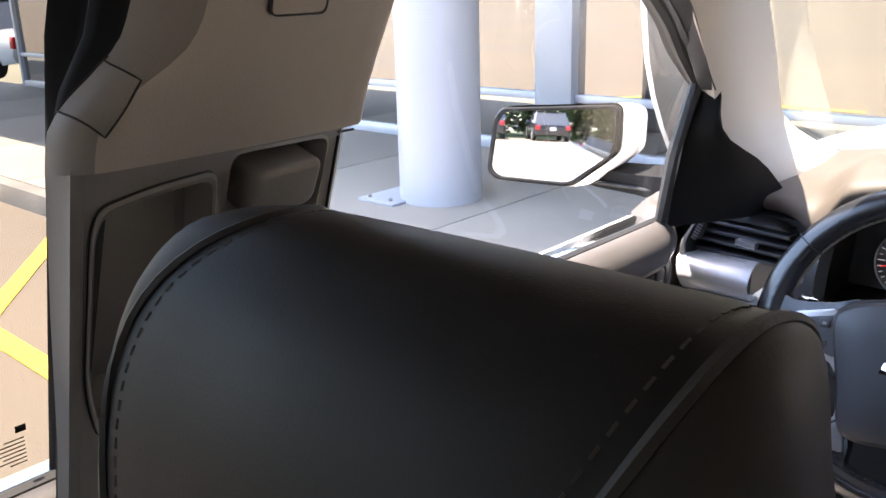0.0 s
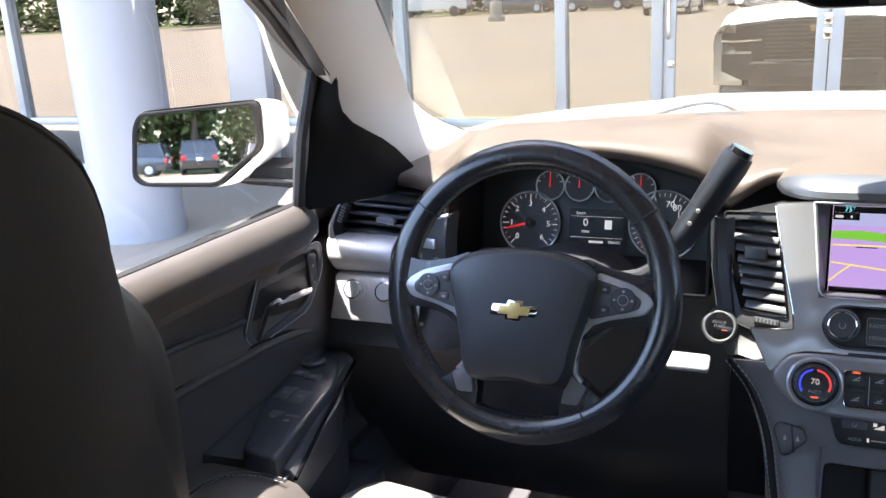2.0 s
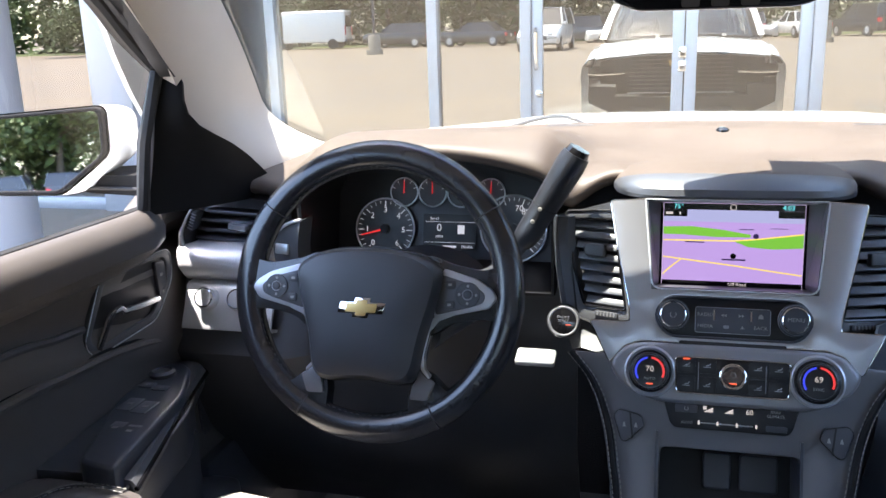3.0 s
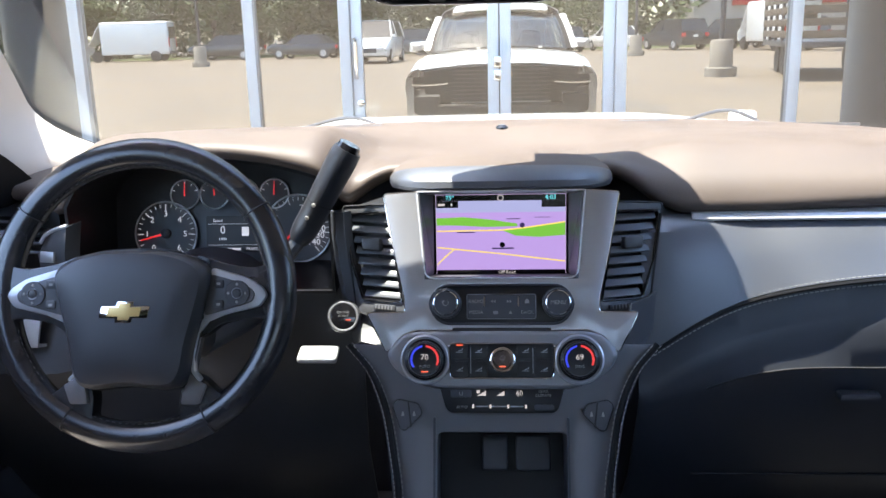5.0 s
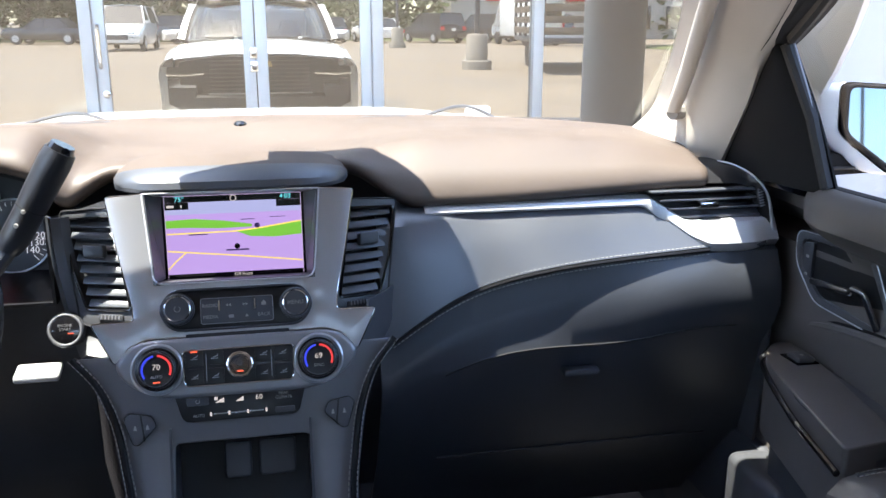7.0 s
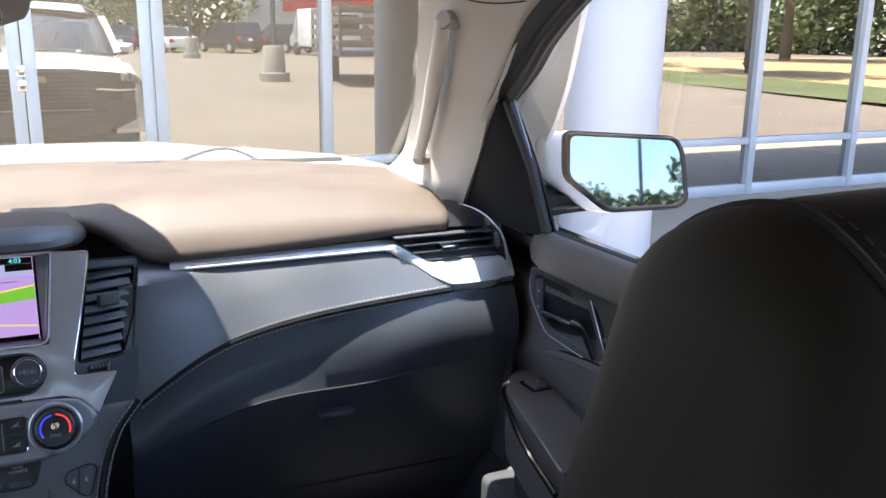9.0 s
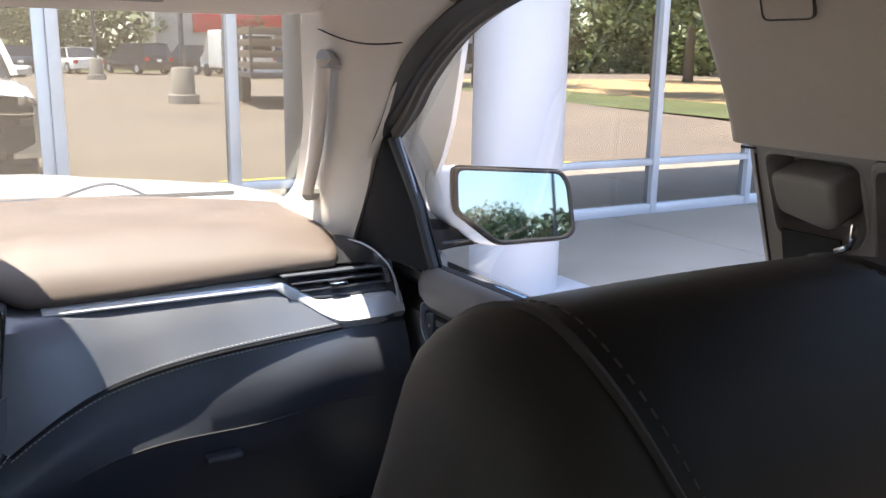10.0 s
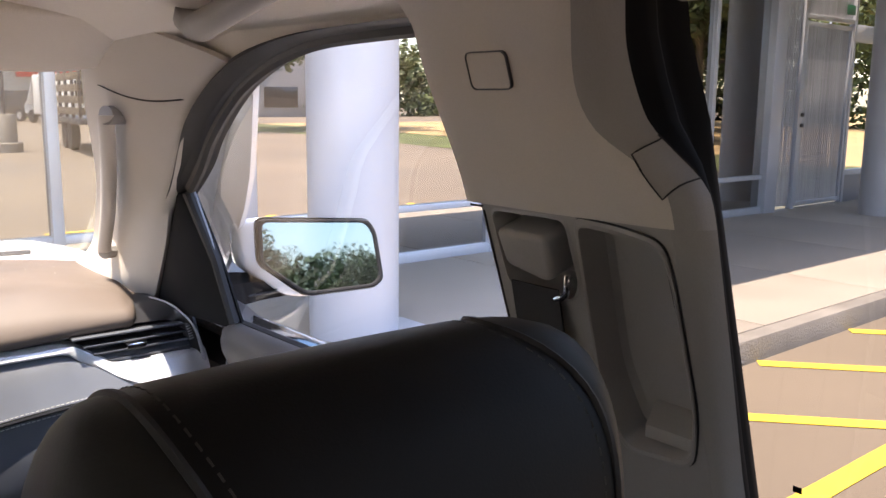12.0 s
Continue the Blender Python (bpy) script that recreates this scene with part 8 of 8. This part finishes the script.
    part("number_plate", box(-0.15, 0.15, -L2 - 0.015, -L2 + 0.02, belt - 0.35, belt - 0.20, 0.005), M_WHITE, th)
    th.matrix_basis = pose(x, y, z, 0, 0, turn)
    return th


parked_car(10.4, -43.0, 160, M_DARKCAR, label="black SUV parked facing away across the lot", height=1.8, length=4.8)
parked_car(13.8, -43.5, 158, M_DARKCAR, label="dark SUV parked in the far row", height=1.75, length=4.8)
parked_car(17.6, -44.0, 158, M_BLUECAR, label="slate SUV parked in the far row", height=1.75, length=4.8)
parked_car(7.0, -44.0, 165, M_PAINT, label="white car parked in the far row", kind="sedan", height=1.5)
parked_car(0.6, -44.5, 175, M_DARKCAR, label="dark car parked in the far row", kind="sedan", height=1.5)
parked_car(3.8, -44.5, 172, M_BLUECAR, label="slate grey hatchback parked in the far row", kind="wagon", height=1.55)
parked_car(-6.0, -31.6, 2, M_PAINT, label="tall white SUV parked behind, facing the shop", height=2.0, length=5.4, width=2.05)
parked_car(-6.4, -44.0, 96, M_BLUECAR, label="slate estate car parked sideways in the far row", kind="wagon", height=1.65, length=4.8)
parked_car(-2.6, -45.0, 178, M_DARKCAR, label="dark SUV parked facing away in the far row", height=1.75)
parked_car(-12.0, -43.0, 100, M_DARKCAR, label="dark car parked sideways in the far row", kind="sedan", height=1.5)
parked_car(-17.5, -44.5, 96, M_DARKCAR, label="dark hatchback parked sideways in the far row", kind="wagon", height=1.6)
parked_car(-19.4, 6.5, 96, M_PAINT, label="white car parked beyond the walkway, tail lamps showing", kind="sedan", height=1.5)


def box_van(x, y, turn, label):
    z = lot_height(y)
    th = thing("van", label, "van", (0, 0, 0), group="parked vans")
    part("body", box(-1.0, 1.0, -2.8, 1.6, 0.45, 2.55, 0.12, 3), M_PAINT, th)
    part("nose", loft([[Vector((u, yy, q)) for yy, q in ((1.55, 0.45), (2.7, 0.5), (2.75, 1.0), (2.3, 1.25), (1.75, 2.2), (1.5, 2.45))] for u in (-0.97, -0.5, 0.5, 0.97)], thick=0.04), M_PAINT, th)
    part("windscreen", prism([(-0.85, 0.05), (0.85, 0.05), (0.78, 0.95), (-0.78, 0.95)], 0.02, frame_at((0, 2.33, 1.25), (-1, 0, 0), (0, -0.5, 1))), M_CARGLASS, th)
    part("rear_window", box(-0.75, 0.75, -2.83, -2.78, 1.45, 2.2, 0.03), M_CARGLASS, th, "dark rear window")
    for s in (-1, 1):
        part("tail_lamp", box(s * 0.88 - 0.06, s * 0.88 + 0.06, -2.84, -2.76, 0.9, 1.5, 0.02), M_TAIL, th)
        for wy in (1.9, -1.9):
            part("wheel", lathe([(0.2, 0), (0.34, 0.01), (0.35, 0.05), (0.35, 0.2), (0.34, 0.23), (0.2, 0.24)], frame_at((s * 0.9 - 0.12, wy, 0.35), (0, 1, 0), (0, 0, 1)), 24), M_RUBBER, th)
    part("rear_bumper", box(-0.95, 0.95, -2.92, -2.78, 0.45, 0.65, 0.03), M_BLACK, th)
    th.matrix_basis = pose(x, y, z, 0, 0, turn)


box_van(14.6, -37.0, 172, "white panel van parked facing away from the shop")
box_van(-24.5, -46.0, 84, "white panel van parked sideways in the far row")


def flatbed(x, y):
    z = lot_height(y)
    th = thing("flatbed_trailer", "dark stake-sided flatbed trailer parked in the lot", "trailer", (0, 0, 0))
    part("deck", box(-1.15, 1.15, -2.6, 2.6, 0.75, 0.9, 0.02), M_BLACK, th)
    for s in (-1, 1):
        for k in range(6):
            part("stake", box(s * 1.12 - 0.04, s * 1.12 + 0.04, -2.5 + k * 1.0 - 0.04, -2.5 + k * 1.0 + 0.04, 0.9, 2.1, 0.01), M_BLACK, th)
        for k in range(4):
            part("board", box(s * 1.15 - 0.02, s * 1.15 + 0.02, -2.58, 2.58, 0.98 + 0.29 * k, 1.16 + 0.29 * k, 0.01), M_BARK, th)
        for wy in (-0.9, 0.0):
            part("wheel", lathe([(0.2, 0), (0.38, 0.01), (0.40, 0.05), (0.40, 0.2), (0.38, 0.23), (0.2, 0.24)], frame_at((s * 0.9 - 0.12, wy, 0.40), (0, 1, 0), (0, 0, 1)), 24), M_RUBBER, th)
    for k in range(4):
        part("head_board", box(-1.1, 1.1, 2.56, 2.60, 0.98 + 0.29 * k, 1.16 + 0.29 * k, 0.01), M_BARK, th)
    part("drawbar", tube([(0, 2.6, 0.8), (0, 3.8, 0.6)], 0.05, 8), M_BLACK, th)
    part("stand", tube([(0, 3.6, 0.62), (0, 3.6, 0.0)], 0.04, 8), M_BLACK, th)
    th.matrix_basis = pose(x, y, z, 0, 0, 8)


flatbed(8.6, -13.2)


def light_pole(x, y):
    z = lot_height(y)
    th = thing("light_pole", "tall dark car park light on a round concrete base", "street lamp", (x, y, z), group="car park lights")
    part("footing", lathe([(0.42, -0.1), (0.42, 0.22), (0.40, 0.25)], pose(x, y, z), 32), M_CONC, th)
    part("base", lathe([(0.31, 0.2), (0.30, 0.92), (0.27, 0.97), (0.1, 0.98)], pose(x, y, z), 32), M_CONC, th, "pale round concrete base")
    part("mast", tube([(x, y, z + 0.95), (x, y, z + 8.5)], [0.075, 0.055], 12), M_BLACK, th)
    for s in (-1, 1):
        part("head", box(x + s * 0.45 - 0.25, x + s * 0.45 + 0.25, y - 0.15, y + 0.15, z + 8.4, z + 8.52, 0.03), M_BLACK, th)


light_pole(5.95, -13.2)
light_pole(6.5, -32.0)
light_pole(-14.6, -31.0)


def leaf_cloud(rng, blobs, per, size):
    """Many small leaves scattered through overlapping clumps."""
    vs, fs = [], []
    for cx, cy, cz, r in blobs:
        for _ in range(per):
            d = Vector((rng.gauss(0, 1), rng.gauss(0, 1), rng.gauss(0, 0.8))).normalized() * r * rng.uniform(0.45, 1.05) ** 0.6
            p = Vector((cx, cy, cz)) + d
            a = Vector((rng.uniform(-1, 1), rng.uniform(-1, 1), rng.uniform(-0.6, 0.6))).normalized()
            b = a.cross(Vector((rng.uniform(-1, 1), rng.uniform(-1, 1), rng.uniform(-1, 1)))).normalized()
            s = size * rng.uniform(0.6, 1.4)
            k = len(vs)
            vs += [p - a * s, p + b * s * 0.5, p + a * s, p - b * s * 0.5]
            fs.append((k, k + 1, k + 2, k + 3))
    return vs, fs


def tree(seed, x, y, h, spread):
    rng = random.Random(seed)
    z = lot_height(y)
    th = thing("tree", "leafy green tree at the edge of the car park", "tree", (x, y, z), group="trees")
    lean = Vector((rng.uniform(-0.05, 0.05), rng.uniform(-0.05, 0.05), 0)) * h
    trunk = curve([(x, y, z - 0.1), (x + lean.x * 0.3, y + lean.y * 0.3, z + h * 0.25), (x + lean.x, y + lean.y, z + h * 0.6), (x + lean.x * 1.3, y + lean.y * 1.3, z + h * 0.85)], 12)
    part("trunk", tube(trunk, [0.05 * h * (1 - 0.075 * i) * 0.6 for i in range(13)], 10), M_BARK, th)
    blobs = []
    for k in range(9):
        a = k * 2.4 + rng.uniform(-0.4, 0.4)
        f = rng.uniform(0.3, 0.8)
        st_ = trunk[int(3 + f * 8)]
        ln = spread * rng.uniform(0.45, 0.95)
        e = st_ + Vector((math.cos(a) * ln, math.sin(a) * ln, h * rng.uniform(0.04, 0.2)))
        part("limb", tube([st_, st_.lerp(e, 0.5) + Vector((0, 0, 0.03 * h)), e], [0.012 * h, 0.008 * h, 0.003 * h], 6), M_BARK, th)
        blobs.append((e.x, e.y, e.z, spread * rng.uniform(0.32, 0.5)))
        m_ = st_.lerp(e, 0.55)
        blobs.append((m_.x, m_.y, m_.z + 0.06 * h, spread * rng.uniform(0.3, 0.45)))
    blobs.append((trunk[-1].x, trunk[-1].y, trunk[-1].z + 0.05 * h, spread * 0.45))
    vs, fs = leaf_cloud(rng, blobs, 420, 0.022 * h)
    me = bpy.data.meshes.new("crown")
    me.from_pydata([v - Vector((x, y, z)) for v in vs], [], fs)
    me.materials.append(M_LEAF)
    ob = new("crown", me)
    ob.parent = th
    ob["kind"] = "stuff"
    return th


for k, (x, y, h, sp) in enumerate(((-20, -50, 8.5, 3.6), (-11, -51, 10, 4.2), (-3, -50, 9, 4.0), (24, -14, 8, 3.4), (29, -8, 8.5, 3.6), (21, -22, 9.5, 4), (33, -2, 8, 3.5), (27, 4, 8, 3.2), (-34, -50, 9, 4),
                                   (18, -33, 9, 4), (38, -14, 10, 4.4), (-40, -44, 9, 4.0), (41, -4, 11, 5.0), (43, -12, 12, 5.5), (46, -22, 12, 5.5), (38, -26, 11, 5.0), (36, 3, 10, 4.5), (48, 14, 9, 4.5), (56, 22, 10, 5))):
    tree(40 + k, x, y, h, sp)
for k in range(11):
    tree(90 + k, -46 + 5.2 * k, -51 - 1.5 * (k % 3), 4.6 + 0.5 * (k % 2), 3.1)
# dense belt of shrubs and trees that closes the back of the car park
rng = random.Random(77)
belt = []
for k in range(190):
    x = -75 + 0.80 * k + rng.uniform(-0.6, 0.6)
    for lv in range(2 if 0 < x < 13 else 3):
        belt.append((x, -53 + rng.uniform(-2.5, 2.5), 1.2 + 2.1 * lv + rng.uniform(-0.6, 0.9), rng.uniform(1.0, 1.9)))
for k in range(120):
    y = -62 + 0.95 * k
    for lv in range(4):
        belt.append((60 + rng.uniform(-3, 3), y + rng.uniform(-0.7, 0.7), 1.2 + 2.2 * lv + rng.uniform(-0.6, 0.9), rng.uniform(1.2, 2.1)))
vs, fs = leaf_cloud(rng, belt, 75, 0.34)
me = bpy.data.meshes.new("far_woods")
me.from_pydata(vs, [], fs)
me.materials.append(M_LEAF)
tagged(new("far_woods", me), "dense olive-green belt of trees behind the car park", "trees", kind="stuff")
verge = loft([[Vector((x, y, lot_height(y) + (0.012 if x < 18.05 else 0.11) - (0.13 if e else 0))) for y, e in ((9.0, 1), (8.8, 0), (-10, 0), (-26, 0), (-30.8, 0), (-31, 1))] for x in (18.0, 18.9, 20, 22.0)])
solid("verge", verge, M_GRASS, "green mown grass verge along the car park", "grass", "structure")
solid("dry_ground", loft([[Vector((x, y, lot_height(y) + 0.10 + 0.4 * (x > 60))) for y in (60, 20, 0, -20, -31)] for x in (22.0, 32, 60, 160)]), M_DRY, "straw-coloured dry ground beyond the verge", "dry grass", "structure")
solid("verge", loft([[Vector((x, y, 0.37 - (0.13 if e else 0))) for y, e in ((-48.5, 1), (-48.7, 0), (-60, 0))] for x in (-90, 0, 16)]), M_GRASS, "green grass strip at the back of the car park", "grass", "structure")
bld = thing("far_building", "long low pale building with a red sign band", "building", (16, -50, 0.25))
part("wall", box(13, 46, -54, -50, 0.2, 5.6, 0.05), M_STUCCO, bld)
part("sign_band", box(15.5, 23, -49.95, -49.7, 2.9, 4.3, 0.03), M_TAIL, bld, "red sign band")
for k in range(5):
    part("window", box(25 + k * 4.2, 28 + k * 4.2, -49.98, -49.9, 1.0, 2.6, 0.03), M_CARGLASS, bld)
part("roof", box(12.7, 46.3, -54.3, -49.6, 5.6, 5.9, 0.05), M_STUCCO, bld)

# woven metal screen and gate beyond the end of the shop front
def mesh_sheet(parent, xa, xb, z0, z1):
    """Chain links with upright privacy slats threaded through them."""
    n = max(3, round((xb - xa) / 0.062))
    w = (xb - xa) / n
    rng = random.Random(int(xa * 10))
    for i in range(n):
        x = xa + w * (i + 0.5) + rng.uniform(-0.003, 0.003)
        b = rng.uniform(-0.004, 0.004)
        part("slat", loft([[Vector((x + u * (w * 0.43) + b * math.sin(z * 3 + i), SHOP_Y - 0.006 - 0.004 * (1 - u * u), z)) for u in (-1, -0.5, 0, 0.5, 1)] for z in (z0, (2 * z0 + z1) / 3, (z0 + 2 * z1) / 3, z1)], thick=0.002), M_SLAT, parent)
    vs, fs = [], []
    for d in (-1, 1):
        k0 = int((z1 - z0) / 0.075) + n + 2
        for k in range(-k0, k0):
            a, b = Vector((xa, 0, z0 + 0.075 * k)), Vector((xb, 0, z0 + 0.075 * k + d * (xb - xa) * 1.2))
            lo_t = sorted(((z0 - a.z) / (b.z - a.z), (z1 - a.z) / (b.z - a.z)))
            t0, t1 = max(0.0, lo_t[0]), min(1.0, lo_t[1])
            if t1 - t0 < 0.02:
                continue
            p, q = a.lerp(b, t0), a.lerp(b, t1)
            m = len(vs)
            vs += [(p.x, SHOP_Y - 0.016, p.z - 0.003), (q.x, SHOP_Y - 0.016, q.z - 0.003), (q.x, SHOP_Y - 0.019, q.z), (p.x, SHOP_Y - 0.019, p.z), (q.x, SHOP_Y - 0.016, q.z + 0.003), (p.x, SHOP_Y - 0.016, p.z + 0.003)]
            fs += [(m, m + 1, m + 2, m + 3), (m + 3, m + 2, m + 4, m + 5)]
    me = bpy.data.meshes.new("links")
    me.from_pydata([Vector(v) - HOME[parent] for v in vs], [], fs)
    me.materials.append(M_DSILVER)
    ob = new("links", me)
    ob.parent = parent
    ob["kind"] = "stuff"
    ob["label"] = "woven metal links"


M_SLAT = mat("grey_privacy_slat", (0.40, 0.41, 0.43), 0.5, grain=0.05, scale=60, blotch=0.08, blotch_scale=3, vary=0.15)
scrn = thing("mesh_screen", "grey metal mesh screen beside the shop front", "screen", (11.6, 5.0, PAVE_Z))
for x in (11.34, 11.87, 13.36, 15.9):
    part("post", box(x - 0.035, x + 0.035, SHOP_Y - 0.06, SHOP_Y + 0.03, PAVE_Z, 3.75, 0.005), M_ALU, scrn)
mesh_sheet(scrn, 11.38, 11.83, 0.20, 3.70)
mesh_sheet(scrn, 11.91, 13.32, 2.86, 3.70)
part("bar", box(11.91, 13.32, SHOP_Y - 0.05, SHOP_Y + 0.02, 2.80, 2.86, 0.005), M_ALU, scrn)
gate = thing("mesh_gate", "closed grey metal mesh gate on a steel frame", "gate", (12.6, 5.0, PAVE_Z))
mesh_sheet(gate, 11.98, 13.26, 0.24, 2.70)
for x in (11.95, 13.29):
    part("stile", box(x - 0.025, x + 0.025, SHOP_Y - 0.045, SHOP_Y + 0.02, 0.18, 2.77, 0.005), M_ALU, gate)
for z in (0.18, 2.70):
    part("rail", box(11.98, 13.26, SHOP_Y - 0.04, SHOP_Y + 0.02, z, z + 0.06, 0.005), M_ALU, gate)
for z in (1.30, 1.45):
    part("latch", box(11.90, 11.99, SHOP_Y - 0.075, SHOP_Y - 0.045, z, z + 0.05, 0.005), M_RUBBER, gate)
M_GREEN = mat("green_sign", (0.02, 0.13, 0.07), 0.4, blotch=0.05)
part("sign", box(13.03, 13.28, SHOP_Y - 0.065, SHOP_Y - 0.055, 2.92, 3.06, 0.002), M_GREEN, scrn, "small green sign")
part("lintel", box(13.395, 15.865, SHOP_Y - 0.06, SHOP_Y + 0.03, 2.55, 2.80, 0.01), M_ALU, scrn)
part("low_rail", box(13.395, 15.865, SHOP_Y - 0.05, SHOP_Y + 0.03, 0.56, 0.64, 0.005), M_ALU, scrn)
part("base_board", box(13.395, 15.865, SHOP_Y - 0.04, SHOP_Y + 0.02, 0.15, 0.56, 0.005), M_DSILVER, scrn)
M_STRIPE = mat("red_stripe", (0.5, 0.03, 0.03), 0.7, blotch=0.1)
M_CREAM = mat("cream_cabinet_paint", (0.62, 0.58, 0.47), 0.5, grain=0.05, scale=30, blotch=0.06, blotch_scale=2)
fl = thing("flag", "red and white striped flag hanging on a slim mast", "flag", (21.6, 9.4, 0))
part("mast", tube([(21.6, 9.4, 0), (21.6, 9.4, 6.0)], 0.03, 8), M_ALU, fl)
for k in range(7):
    part("stripe", loft([[Vector((21.64 + 0.9 * u, 9.4 + 0.05 * math.sin(5 * u + k * 0.3), 5.6 - 0.16 * k - 0.35 * u - 0.16 * e)) for u in [i / 8 for i in range(9)]] for e in (0, 1)], thick=0.004), M_STRIPE if k % 2 == 0 else M_PAINT, fl)
uc = thing("utility_cabinet", "tall cream utility cabinet on the dry ground", "cabinet", (31.7, -7.3, 0.1))
part("body", box(31.0, 32.4, -7.8, -6.9, 0.1, 2.9, 0.04), M_CREAM, uc)
part("cap", box(30.95, 32.45, -7.85, -6.85, 2.9, 3.0, 0.02), M_CREAM, uc)
part("vent", box(30.985, 31.0, -7.6, -7.3, 2.2, 2.5, 0.01), M_BLACK, uc)
part("door_gap", box(30.99, 31.0, -7.36, -7.34, 0.3, 2.1), M_BLACK, uc)
